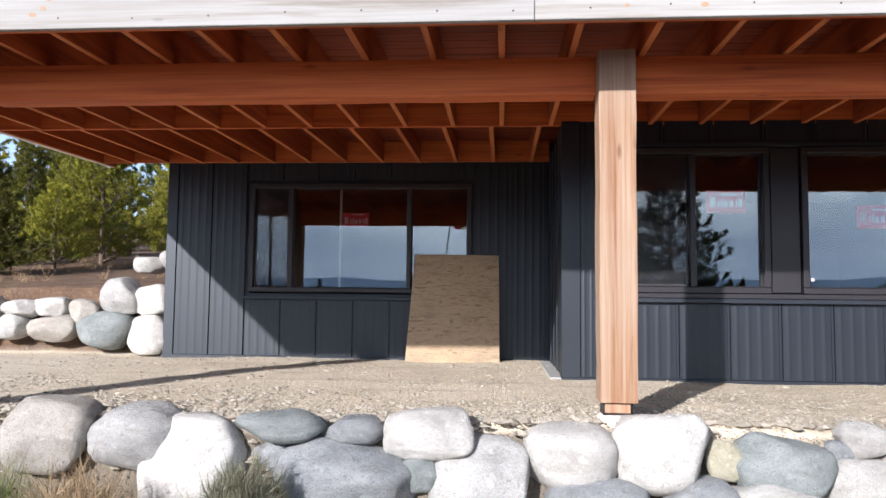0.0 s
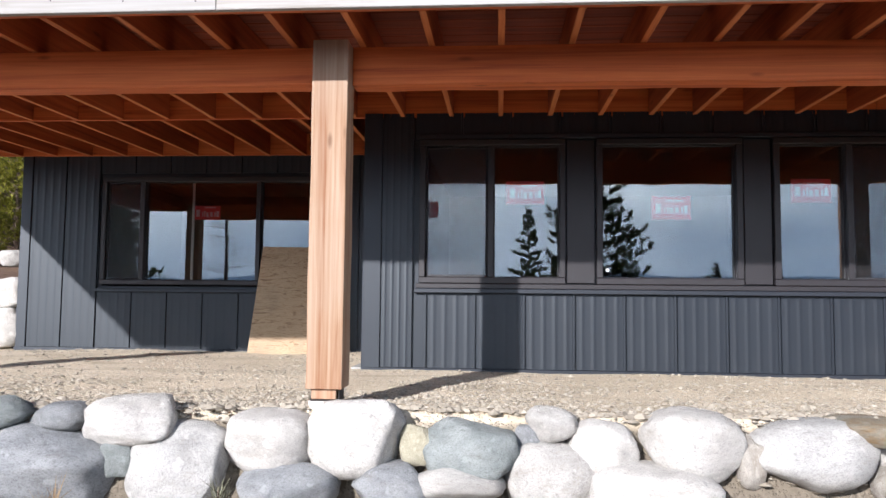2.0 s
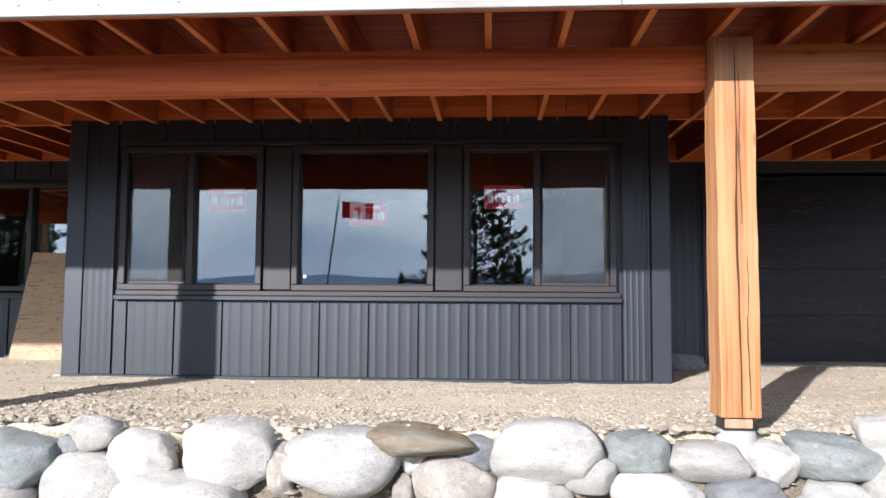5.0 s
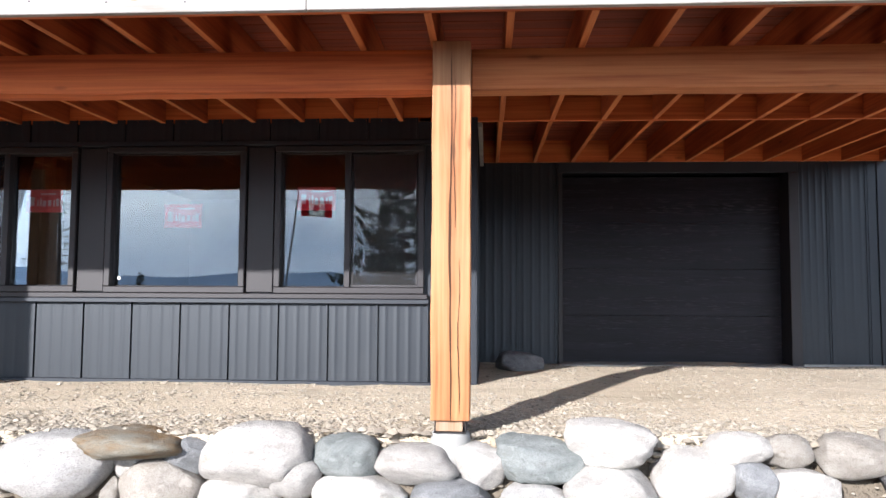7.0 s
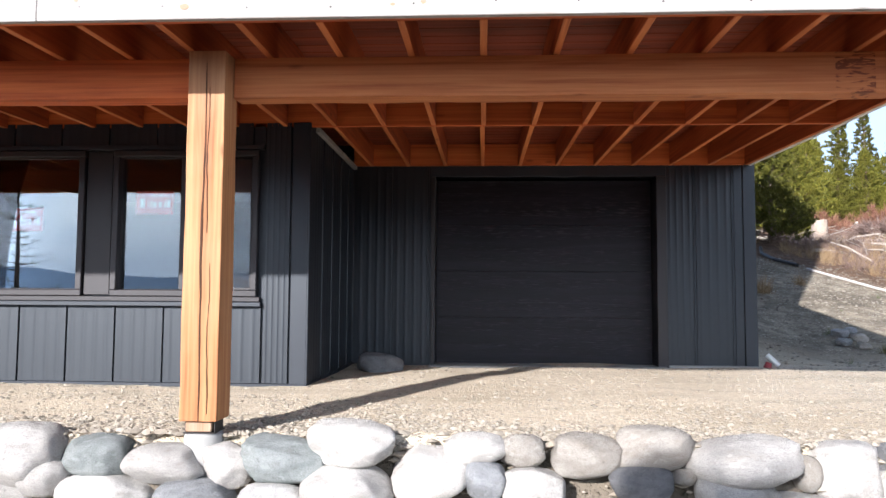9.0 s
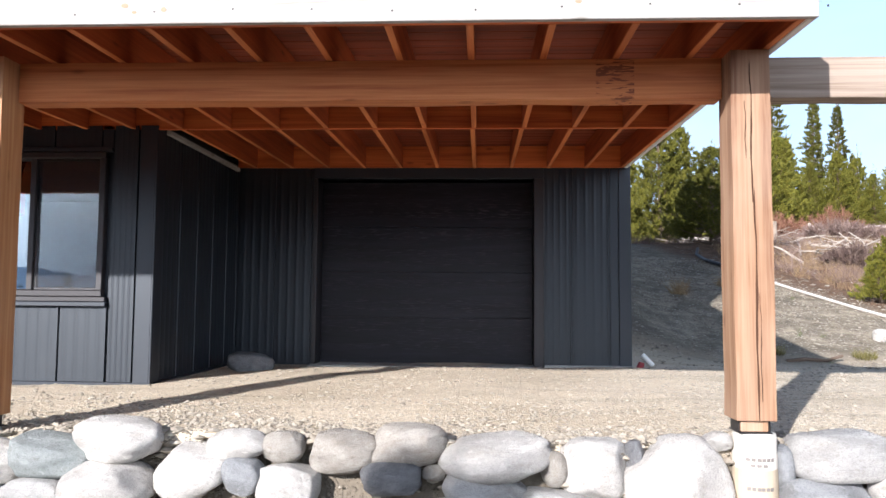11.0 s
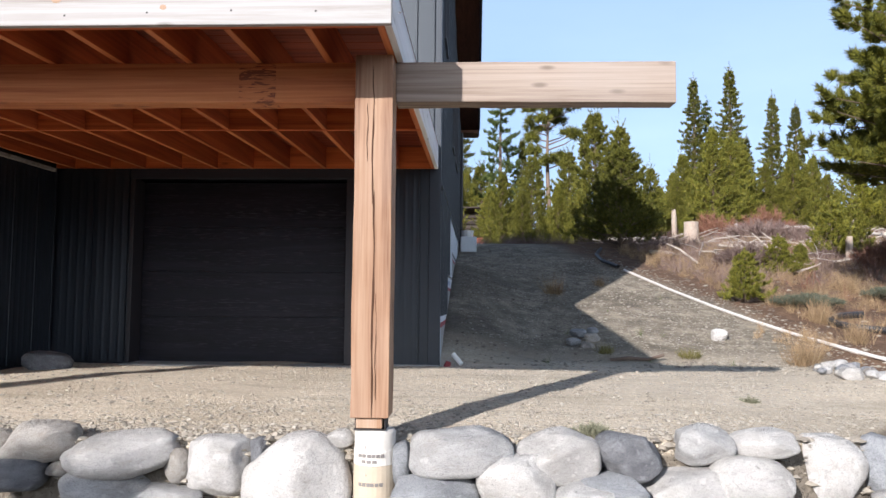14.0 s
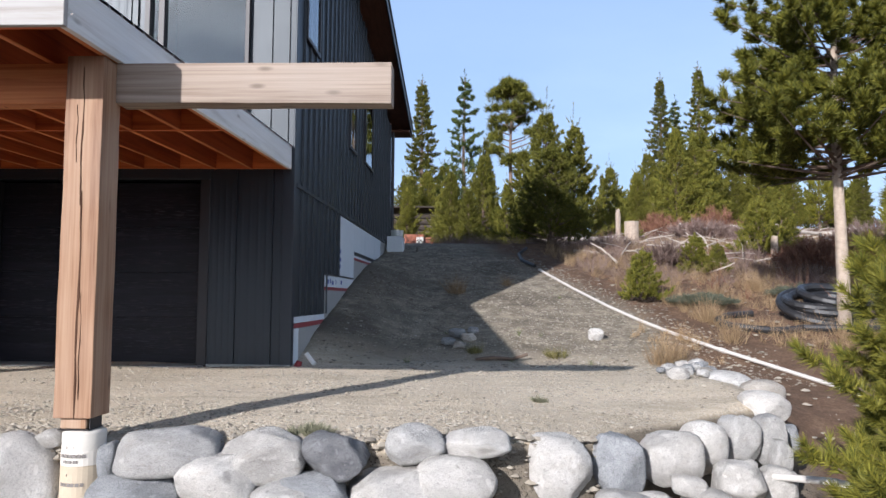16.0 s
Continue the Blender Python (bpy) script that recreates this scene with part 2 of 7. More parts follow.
def plywood_face():
    m, n, l, b = material("plywood_figure", 0.75, spec=0.3)
    v = coords(n, l, (1.1, 1.1, 6.0))
    fig = noise_tex(n, l, v, 2.2, 9, 0.72, 3.0)
    line = noise_tex(n, l, coords(n, l, (3, 3, 90)), 1.0, 3, 0.6, 0.5)
    blot = noise_tex(n, l, coords(n, l), 3.0, 5)
    c = ramp(n, l, fig, (0.34, (0.13, 0.08, 0.048)), (0.44, (0.33, 0.23, 0.14)), (0.52, (0.43, 0.32, 0.21)), (0.60, (0.30, 0.21, 0.125)), (0.68, (0.43, 0.33, 0.22)))
    c = mix(n, l, 0.14, c, ramp(n, l, line, (0.35, (0.14, 0.095, 0.06)), (0.65, (0.40, 0.31, 0.21))))
    c = mix(n, l, ramp(n, l, blot, (0.50, (0, 0, 0)), (0.72, (0.55, 0.55, 0.55))), c, (0.17, 0.135, 0.105))
    l.new(c, b.inputs["Base Color"])
    bump(n, l, b, line, 0.3, 0.004)
    return m


M_PLY = plywood_face()
M_KNOT = plain("fascia_knot", (0.33, 0.21, 0.13), 0.7, 0, 0.35, 60, 0.1)
M_DECK = wood("deck_boards", (0.27, 0.056, 0.022), (0.20, 0.037, 0.015), (0.12, 0.022, 0.009), "x")
M_CONC = plain("concrete", (0.33, 0.325, 0.31), 0.85, 0, 0.12, 5, 0.25)
M_TUBE = plain("pier_paper", (0.60, 0.56, 0.50), 0.8, 0, 0.1, 7, 0.1)
M_BROWNPAPER = plain("brown_paper", (0.47, 0.39, 0.29), 0.8, 0, 0.15, 7, 0.1)
M_STEEL = plain("dark_steel", (0.05, 0.045, 0.045), 0.5, 0.6, 0.2, 9, 0.1)
M_WHITE = plain("white_plastic", (0.78, 0.77, 0.74), 0.5, 0, 0.05, 5, 0.02)
M_PIPE = plain("dusty_white_pipe", (0.52, 0.49, 0.455), 0.55, 0, 0.16, 9, 0.05)
M_FOAM = plain("foundation_board", (0.62, 0.66, 0.70), 0.7, 0, 0.1, 3, 0.1)
M_RED = plain("red_membrane", (0.28, 0.035, 0.04), 0.6, 0, 0.15, 6, 0.05)
M_BLACK = plain("black_plastic", (0.018, 0.018, 0.02), 0.45, 0, 0.1, 6, 0.05)
# plaster coloured near-black: indoor darkness put into the colour
M_PLASTER_DIM = plain("plaster_dimmed", (0.055, 0.05, 0.048), 0.9, 0, 0.1, 3, 0.05)
M_SIGN = plain("flag_red", (0.60, 0.02, 0.03), 0.5, 0, 0.04, 3, 0.0)
M_INK = plain("flag_white", (0.8, 0.8, 0.8), 0.5, 0, 0.03, 3, 0.0)


def cloth(m):
    n, l = m.node_tree.nodes, m.node_tree.links
    b, tr, ms = n["Principled BSDF"], n.new("ShaderNodeBsdfTranslucent"), n.new("ShaderNodeMixShader")
    l.new(b.inputs["Base Color"].links[0].from_socket, tr.inputs["Color"])
    ms.inputs["Fac"].default_value = 0.6
    l.new(b.outputs["BSDF"], ms.inputs[1])
    l.new(tr.outputs["BSDF"], ms.inputs[2])
    l.new(ms.outputs["Shader"], n["Material Output"].inputs["Surface"])


cloth(M_SIGN)
cloth(M_INK)
M_DARKINK = plain("dark_ink", (0.20, 0.18, 0.165), 0.7, 0, 0.1, 3, 0.0)
M_BLUEINK = plain("blue_ink", (0.06, 0.09, 0.30), 0.7, 0, 0.2, 9, 0.0)
M_ROOF = plain("dark_roof_metal", (0.03, 0.03, 0.035), 0.45, 0.2, 0.15, 3, 0.03)
M_SOFFIT = wood("soffit_wood", (0.14, 0.06, 0.035), (0.10, 0.04, 0.024), (0.06, 0.025, 0.015), "y")
M_BARK = plain("pine_bark", (0.17, 0.12, 0.09), 0.9, 0, 0.4, 16, 0.8)
M_BARKPALE = plain("pale_bark", (0.40, 0.32, 0.255), 0.9, 0, 0.5, 18, 1.0)
M_DEADWOOD = plain("grey_dead_wood", (0.40, 0.35, 0.30), 0.9, 0, 0.3, 12, 0.5)
M_NEEDLE = needles("pine_needles", (0.056, 0.068, 0.012), (0.275, 0.252, 0.038))
M_NEEDLE_YOUNG = needles("young_needles", (0.085, 0.105, 0.012), (0.43, 0.39, 0.045))
M_NEEDLE_OLD = needles("olive_needles", (0.042, 0.052, 0.009), (0.195, 0.185, 0.025))
M_NEEDLE_MID = needles("long_needles", (0.042, 0.053, 0.010), (0.198, 0.186, 0.028))
M_NEEDLE_D = needles("fir_needles", (0.030, 0.052, 0.015), (0.125, 0.155, 0.035))
M_NEEDLE_B = needles("juniper_needles", (0.055, 0.062, 0.042), (0.15, 0.16, 0.115))
M_STRAW = needles("dry_grass", (0.23, 0.148, 0.08), (0.46, 0.332, 0.195))
M_WEED = needles("yellow_weeds", (0.10, 0.095, 0.03), (0.30, 0.26, 0.10))
M_GREENGRASS = needles("green_grass", (0.05, 0.08, 0.02), (0.18, 0.20, 0.06))
M_TWIG = needles("bare_twigs", (0.12, 0.075, 0.068), (0.30, 0.22, 0.185))
M_RUSTTWIG = needles("rusty_shrub", (0.14, 0.058, 0.038), (0.31, 0.165, 0.105))
ROCKS = {
    "white": rock("rock_white", (0.44, 0.418, 0.39), (0.635, 0.61, 0.575), (0.29, 0.275, 0.258)),
    "pale": rock("rock_pale", (0.375, 0.365, 0.35), (0.55, 0.535, 0.515), (0.21, 0.207, 0.203)),
    "grey": rock("rock_grey", (0.22, 0.228, 0.238), (0.37, 0.376, 0.385), (0.12, 0.125, 0.132)),
    "green": rock("rock_green", (0.19, 0.212, 0.207), (0.32, 0.34, 0.335), (0.10, 0.11, 0.11)),
    "tan": rock("rock_tan", (0.33, 0.297, 0.258), (0.48, 0.445, 0.40), (0.19, 0.17, 0.15)),
    "yellow": rock("rock_yellow", (0.35, 0.32, 0.235), (0.50, 0.465, 0.36), (0.22, 0.20, 0.145)),
    "rust": rock("rock_rust", (0.26, 0.155, 0.065), (0.33, 0.315, 0.265), (0.15, 0.145, 0.125)),
    "dark": rock("rock_dark", (0.13, 0.13, 0.138), (0.25, 0.252, 0.258), (0.08, 0.08, 0.088)),
}
WORDS = {"white": "white granite", "pale": "pale speckled granite", "grey": "blue-grey", "green": "green-grey", "tan": "tan-grey",
         "yellow": "yellowish", "rust": "rust-stained slab-like", "dark": "dark grey"}


def glass_material():
    m, n, l, b = material("coated_glass", 0.0)
    tr, gl, ms = n.new("ShaderNodeBsdfTransparent"), n.new("ShaderNodeBsdfGlossy"), n.new("ShaderNodeMixShader")
    tr.inputs["Color"].default_value = (0.84, 0.87, 0.87, 1)
    gl.inputs["Color"].default_value = (0.93, 0.97, 1.0, 1)
    gl.inputs["Roughness"].default_value = 0.004
    fr = n.new("ShaderNodeFresnel")
    fr.inputs["IOR"].default_value = 1.80
    l.new(fr.outputs["Fac"], ms.inputs["Fac"])
    l.new(tr.outputs["BSDF"], ms.inputs[1])
    l.new(gl.outputs["BSDF"], ms.inputs[2])
    l.new(ms.outputs["Shader"], n["Material Output"].inputs["Surface"])
    return m


M_GLASS = glass_material()


def film(name, col, fac):
    """A thin partly see-through sheet."""
    m, n, l, b = material(name, 0.5)
    b.inputs["Base Color"].default_value = (*col, 1)
    tr, ms = n.new("ShaderNodeBsdfTransparent"), n.new("ShaderNodeMixShader")
    ms.inputs["Fac"].default_value = fac
    l.new(tr.outputs["BSDF"], ms.inputs[1])
    l.new(b.outputs["BSDF"], ms.inputs[2])
    l.new(ms.outputs["Shader"], n["Material Output"].inputs["Surface"])
    return m


M_STICKER, M_STICKER_INK = film("red_film", (0.92, 0.035, 0.06), 0.96), film("white_film", (0.93, 0.52, 0.55), 0.92)
M_SCREEN = film("insect_mesh", (0.035, 0.036, 0.04), 0.17)


def ground_material():
    m, n, l, b = material("gravel_ground", 0.95, spec=0.15)
    v = coords(n, l)
    broad = noise_tex(n, l, v, 0.55, 5)
    mid = noise_tex(n, l, v, 4.0, 7, 0.68)
    fine = noise_tex(n, l, v, 34.0, 6, 0.75)
    patch = noise_tex(n, l, v, 1.7, 6, 0.7, 0.5)

    def stones(scale, share, reach):
        """Scattered pebbles: height, and a colour of its own for each."""
        vo = n.new("ShaderNodeTexVoronoi")
        vo.inputs["Scale"].default_value = scale
        l.new(v, vo.inputs["Vector"])
        pick = n.new("ShaderNodeSeparateColor")
        l.new(vo.outputs["Color"], pick.inputs["Color"])
        dome = ramp(n, l, vo.outputs["Distance"], (reach * 0.55, (1, 1, 1)), (reach, (0, 0, 0)))
        here = ramp(n, l, pick.outputs["Red"], (1 - share, (0, 0, 0)), (1 - share + 0.02, (1, 1, 1)))
        tone = ramp(n, l, pick.outputs["Green"], (0.0, (0.31, 0.27, 0.22)), (0.45, (0.52, 0.46, 0.38)), (0.8, (0.65, 0.59, 0.50)), (1.0, (0.74, 0.69, 0.60)))
        return mix(n, l, 1.0, dome, here, "MULTIPLY"), tone

    h1, t1 = stones(30.0, 0.45, 0.5)
    h2, t2 = stones(75.0, 0.6, 0.55)
    grav = ramp(n, l, fine, (0.28, (0.40, 0.325, 0.235)), (0.5, (0.60, 0.51, 0.39)), (0.74, (0.72, 0.635, 0.505)))
    grav = mix(n, l, h2, grav, t2)
    loose = mix(n, l, 1.0, h1, ramp(n, l, patch, (0.40, (0.15, 0.15, 0.15)), (0.56, (1, 1, 1))), "MULTIPLY")
    grav = mix(n, l, loose, grav, t1)
    grav = mix(n, l, ramp(n, l, broad, (0.46, (0, 0, 0)), (0.62, (0.55, 0.55, 0.55))), grav, (0.46, 0.385, 0.285))
    tread = noise_tex(n, l, coords(n, l, (0.5, 2.6, 1.0)), 1.3, 7, 0.7, 0.8)
    grav = mix(n, l, ramp(n, l, tread, (0.36, (0.6, 0.6, 0.6)), (0.50, (0, 0, 0))), grav, (0.36, 0.305, 0.225))
    grav = mix(n, l, ramp(n, l, mid, (0.28, (0.5, 0.5, 0.5)), (0.42, (0, 0, 0))), grav, (0.30, 0.245, 0.18))
    soil = ramp(n, l, mid, (0.3, (0.062, 0.036, 0.024)), (0.5, (0.140, 0.078, 0.050)), (0.7, (0.25, 0.160, 0.10)))
    soil = mix(n, l, 0.4, soil, ramp(n, l, fine, (0.35, (0.06, 0.04, 0.03)), (0.7, (0.25, 0.185, 0.125))))
    # earth beyond the drive and on the far slopes, with a ragged border
    c, sep = n.new("ShaderNodeTexCoord"), n.new("ShaderNodeSeparateXYZ")
    l.new(c.outputs["Object"], sep.inputs["Vector"])

    def step(sock, lo, hi, wob):
        a = n.new("ShaderNodeMath")
        a.operation = "MULTIPLY_ADD"
        a.inputs[1].default_value = wob
        l.new(mid, a.inputs[0])
        l.new(sock, a.inputs[2])
        r = n.new("ShaderNodeMapRange")
        r.inputs["From Min"].default_value, r.inputs["From Max"].default_value = lo + wob / 2, hi + wob / 2
        l.new(a.outputs["Value"], r.inputs["Value"])
        return r.outputs["Result"]

    diag = n.new("ShaderNodeMath")
    diag.operation, diag.inputs[1].default_value = "MULTIPLY_ADD", 0.36
    l.new(sep.outputs["Y"], diag.inputs[0])
    l.new(sep.outputs["X"], diag.inputs[2])

    def minus(a):
        x = n.new("ShaderNodeMath")
        x.operation, x.inputs[1].default_value = "MULTIPLY", -1.0
        l.new(a, x.inputs[0])
        return x.outputs["Value"]

    def greater(a, b2):
        x = n.new("ShaderNodeMath")
        x.operation = "MAXIMUM"
        l.new(a, x.inputs[0])
        l.new(b2, x.inputs[1])
        return x.outputs["Value"]

    left = step(minus(sep.outputs["X"]), 3.72, 3.8, 0.05)
    bank = n.new("ShaderNodeMath")
    bank.operation = "MULTIPLY"
    l.new(left, bank.inputs[0])
    l.new(step(sep.outputs["Y"], 7.98, 8.08, 0.06), bank.inputs[1])
    right = step(diag.outputs["Value"], 17.9, 18.5, 1.6)
    far = step(sep.outputs["Y"], 17.6, 19.0, 2.0)
    mask = greater(greater(right, far), bank.outputs["Value"])
    mask = greater(mask, step(sep.outputs["X"], 14.0, 14.35, 0.4))
    grav = mix(n, l, step(minus(sep.outputs["Z"]), 0.085, 0.13, 0.03), grav, mix(n, l, fine, (0.09, 0.074, 0.057), (0.24, 0.205, 0.16)))
    mask = greater(mask, step(minus(sep.outputs["Y"]), -3.4, -2.6, 0.8))
    # the drive is trodden earth with grey stones
    drive = ramp(n, l, mid, (0.36, (0.048, 0.038, 0.029)), (0.5, (0.13, 0.112, 0.084)), (0.68, (0.31, 0.27, 0.20)))
    drive = mix(n, l, mix(n, l, 1.0, ramp(n, l, patch, (0.40, (0.12, 0.12, 0.12)), (0.62, (0.8, 0.8, 0.8))), h1, "MULTIPLY"), drive, t1)
    drive = mix(n, l, 0.2, drive, grav)
    drive = mix(n, l, ramp(n, l, broad, (0.5, (0, 0, 0)), (0.62, (0.6, 0.6, 0.6))), drive, (0.10, 0.082, 0.063))
    grav = mix(n, l, step(sep.outputs["Y"], 8.4, 9.6, 0.9), grav, drive)
    l.new(mix(n, l, mask, grav, soil), b.inputs["Base Color"])
    hgt = mix(n, l, 0.55, mix(n, l, 0.45, mid, fine), mix(n, l, 0.4, loose, h2))
    bump(n, l, b, hgt, 0.9, 0.024)
    return m


M_GROUND = ground_material()


# ---- building tools ----
def part(name, bm, mat, parent=None, label="", smooth=False):
    """Links a bmesh as one mesh object under a thing or part."""
    me = bpy.data.meshes.new(name)
    bm.to_mesh(me)
    bm.free()
    me.materials.append(mat)
    if smooth:
        me.polygons.foreach_set("use_smooth", [True] * len(me.polygons))
    ob = new(name, me)
    if parent:
        ob.parent = parent
    if label:
        ob["label"] = label
    return ob


def again(name, mesh_ob, parent, m):
    """One more object on the mesh of mesh_ob."""
    ob = new(name, mesh_ob.data)
    ob.parent = parent
    ob.matrix_basis = m
    return ob


def thing(name, label, category, m=None, group="", kind=""):
    ob = new(name)
    ob.empty_display_size = 0.1
    if m is not None:
        ob.matrix_basis = m
    return tagged(ob, label, category, group, kind)


def add_box(bm, x0, x1, y0, y1, z0, z1):
    vs = [bm.verts.new((x, y, z)) for x in (x0, x1) for y in (y0, y1) for z in (z0, z1)]
    for f in ((0, 1, 3, 2), (4, 6, 7, 5), (0, 4, 5, 1), (2, 3, 7, 6), (0, 2, 6, 4), (1, 5, 7, 3)):
        bm.faces.new([vs[i] for i in f])
    return vs


def box(x0, x1, y0, y1, z0, z1, bevel=0.0, seg=1):
    bm = bmesh.new()
    add_box(bm, x0, x1, y0, y1, z0, z1)
    if bevel:
        bmesh.ops.bevel(bm, geom=bm.edges[:], offset=bevel, segments=seg, affect="EDGES", profile=0.6)
    return bm


def tube(points, radii, sides=8, cap=True):
    """A tapered tube along points."""
    bm = bmesh.new()
    add_tube(bm, points, radii, sides, cap)
    return bm


def add_tube(bm, points, radii, sides=8, cap=True):
    pts = [Vector(p) for p in points]
    rings = []
    for i, p in enumerate(pts):
        d = (pts[min(i + 1, len(pts) - 1)] - pts[max(i - 1, 0)]).normalized()
        up = Vector((0, 0, 1)) if abs(d.z) < 0.95 else Vector((1, 0, 0))
        a = d.cross(up).normalized()
        b = d.cross(a)
        r = radii[i] if isinstance(radii, (list, tuple)) else radii
        rings.append([bm.verts.new(p + r * (math.cos(2 * math.pi * k / sides) * a + math.sin(2 * math.pi * k / sides) * b)) for k in range(sides)])
    for r0, r1 in zip(rings, rings[1:]):
        for k in range(sides):
            bm.faces.new((r0[k], r0[(k + 1) % sides], r1[(k + 1) % sides], r1[k]))
    if cap:
        bm.faces.new(rings[0][::-1])
        bm.faces.new(rings[-1])


def smoothstep(a, b, v):
    t = min(1.0, max(0.0, (v - a) / (b - a)))
    return t * t * (3 - 2 * t)


# ---- ground ----
def edge_y(x):
    """The front line of the yard, along the boulder wall."""
    return 4.08 + 0.02 * x + 0.04 * math.sin(1.3 * x) + 0.11 * max(0.0, min(x, 12.6) - 10.4) ** 2


def inside_yard(x, y):
    front = y - edge_y(x)
    turn = (13.75 + 0.25 * math.sin((y - 4) * 0.8)) - x if y < 8.2 else 1.0
    if x > 12.3:
        front = y - edge_y(x) - 0.85 * (x - 12.3)
    return min(front, turn)


def ground_z(x, y):
    # lower ground in front, falling away behind the path
    low = -0.95 - 0.045 * max(0.0, -y - 2.0) if y > -60 else -3.56
    low = low + (0.95 - 0.03) * smoothstep(4.8, 7.6, y) * smoothstep(9.0, 13.0, x)
    if y > 7.6:
        low = 0.0
    yard = -0.05 + 0.05 * smoothstep(4.2, 6.0, y) - 0.09 * smoothstep(11.4, 12.8, x) * (1 - smoothstep(5.2, 7.2, y))
    slope = 0.235 * max(0.0, y - 9.1) if y < 17.8 else 2.045 + 0.035 * (y - 17.8)
    slope = min(slope, 2.9)
    scrub = 0.20 * max(0.0, y - 9.0) if y < 20 else 2.2 + 0.115 * (min(y, 46) - 20)
    sx = smoothstep(12.6, 16.5, x - 0.12 * (y - 9))
    right = slope * (1 - sx) + scrub * sx
    k = smoothstep(-0.16, 0.03, inside_yard(x, y))
    front = low * (1 - k) + yard * k
    if y < 8.0:
        z = front
    elif x > 9.55:
        # earth banked against the side wall
        z = right + 0.24 * smoothstep(8.2, 9.4, y) * (1 - smoothstep(13.0, 16.8, y)) * (1 - smoothstep(9.75, 11.0, x))
    elif x < -3.72:
        z = (0.72 + 0.1 * (min(y, 60) - 8.2)) * smoothstep(8.02, 8.35, y)
    else:
        z = 0.0 if y < 17.6 else 2.0 * smoothstep(17.6, 19, y)
    if x < -3.72 and 6 < y < 8.0:
        z = yard
    if 4.0 < y < 9.6 and x > 13.9:
        z -= 0.24 * smoothstep(13.9, 14.9, x) * (1 - smoothstep(7.2, 9.6, y)) * smoothstep(4.0, 6.0, y)
    amp = 0.025 + 0.10 * smoothstep(19, 30, abs(y)) + 0.06 * smoothstep(14, 17, x)
    return z + amp * noise.noise((0.7 * x, 0.7 * y, 0)) + 0.012 * noise.noise((3.1 * x, 3.1 * y, 4))


def build_ground():
    def axis(a, b, fine, lo, hi):
        mid = list(np.arange(a, b + 1e-6, fine))
        out, step, v = [], fine, b
        while v < hi:
            step *= 1.22
            v += step
            out.append(v)
        left, step, v = [], fine, a
        while v > lo:
            step *= 1.22
            v -= step
            left.append(v)
        return left[::-1] + mid + out

    xs, ys = axis(-6.5, 18.0, 0.13, -1500, 1500), axis(2.6, 19.0, 0.13, -1500, 1500)
    bm = bmesh.new()
    grid = [[bm.verts.new((x, y, ground_z(x, y))) for y in ys] for x in xs]
    for i in range(len(xs) - 1):
        for j in range(len(ys) - 1):
            bm.faces.new((grid[i][j], grid[i + 1][j], grid[i + 1][j + 1], grid[i][j + 1]))
    ob = part("ground", bm, M_GROUND, smooth=True)
    tagged(ob, "pale gravel yard running into a brown weedy slope", "ground", kind="structure")


build_ground()


# ---- house walls ----
BAY_Y, REC_Y, GAR_Y = 6.11, 7.90, 8.185
BAY_L, BAY_R, HOUSE_L, HOUSE_R, BACK_Y = 0.495, 5.393, -3.71, 9.648, 17.7


def deck_z(y):
    """Underside of the joists; the deck falls a little towards its front."""
    return 2.040 + 0.0205 * (y - 3.66)


def panel_mesh(width, height, seam=True, bold=False):
    """A steel cladding panel in the xz plane, facing -y: shallow ribs, and a standing seam at one edge."""
    prof = [(0.0, 0.0)]
    flat = width - 0.032 if seam else width
    for k in range(1, 41):
        u = k / 40
        prof.append((u * flat, -0.0026 * (0.5 - 0.5 * math.cos(8 * math.pi * u)) ** 3 if width > 0.2 else 0.0))
    if bold:
        prof = [(0.0, 0.0), (width - 0.040, 0.0), (width - 0.036, -0.026), (width - 0.016, -0.026), (width - 0.010, 0.008), (width, 0.008)]
    elif seam:
        prof += [(width - 0.030, 0.0), (width - 0.028, -0.009), (width - 0.012, -0.009), (width - 0.011, 0.014), (width, 0.014)]
    bm = bmesh.new()
    lo = [bm.verts.new((x, y, 0)) for x, y in prof]
    hi = [bm.verts.new((x, y, height)) for x, y in prof]
    bk = [bm.verts.new((x, 0.016, z)) for x, z in ((0, 0), (width, 0), (width, height), (0, height))]
    for i in range(len(prof) - 1):
        bm.faces.new((lo[i], lo[i + 1], hi[i + 1], hi[i]))
    bm.faces.new((bk[1], bk[0], bk[3], bk[2]))
    bm.faces.new((lo[0], hi[0], bk[3], bk[0]))
    bm.faces.new((hi[-1], lo[-1], bk[1], bk[2]))
    bm.faces.new(hi + [bk[2], bk[3]])
    bm.faces.new(lo[::-1] + [bk[0], bk[1]])
    return bm


PANELS = {}


def clad(wall, u0, z0, width, height, m, seam=True, bold=False):
    """One panel on a wall; m carries wall coordinates (u, depth, z) into the world."""
    key = (round(width, 3), round(height, 3), seam, bold)
    at = m @ Matrix.Translation((u0, 0, z0))
    if key in PANELS:
        return again("siding_panel", PANELS[key], wall, at)
    ob = part("siding_panel", panel_mesh(width, height, seam, bold), M_SIDING, wall)
    ob.matrix_basis = at
    PANELS[key] = ob
    return ob


def run(wall, m, u0, u1, z0, z1, width=0.4064, start=0.0):
    """Panels side by side from u0 to u1; the first may be cut short."""
    u = u0
    w = start or width
    while u < u1 - 0.02:
        w = min(w, u1 - u)
        clad(wall, u, z0, w, z1 - z0, m, w > 0.1)
        u += w
        w = width


def wall_piece(wall, *b):
    return part("wall_core", box(*b), M_TRIM, wall)


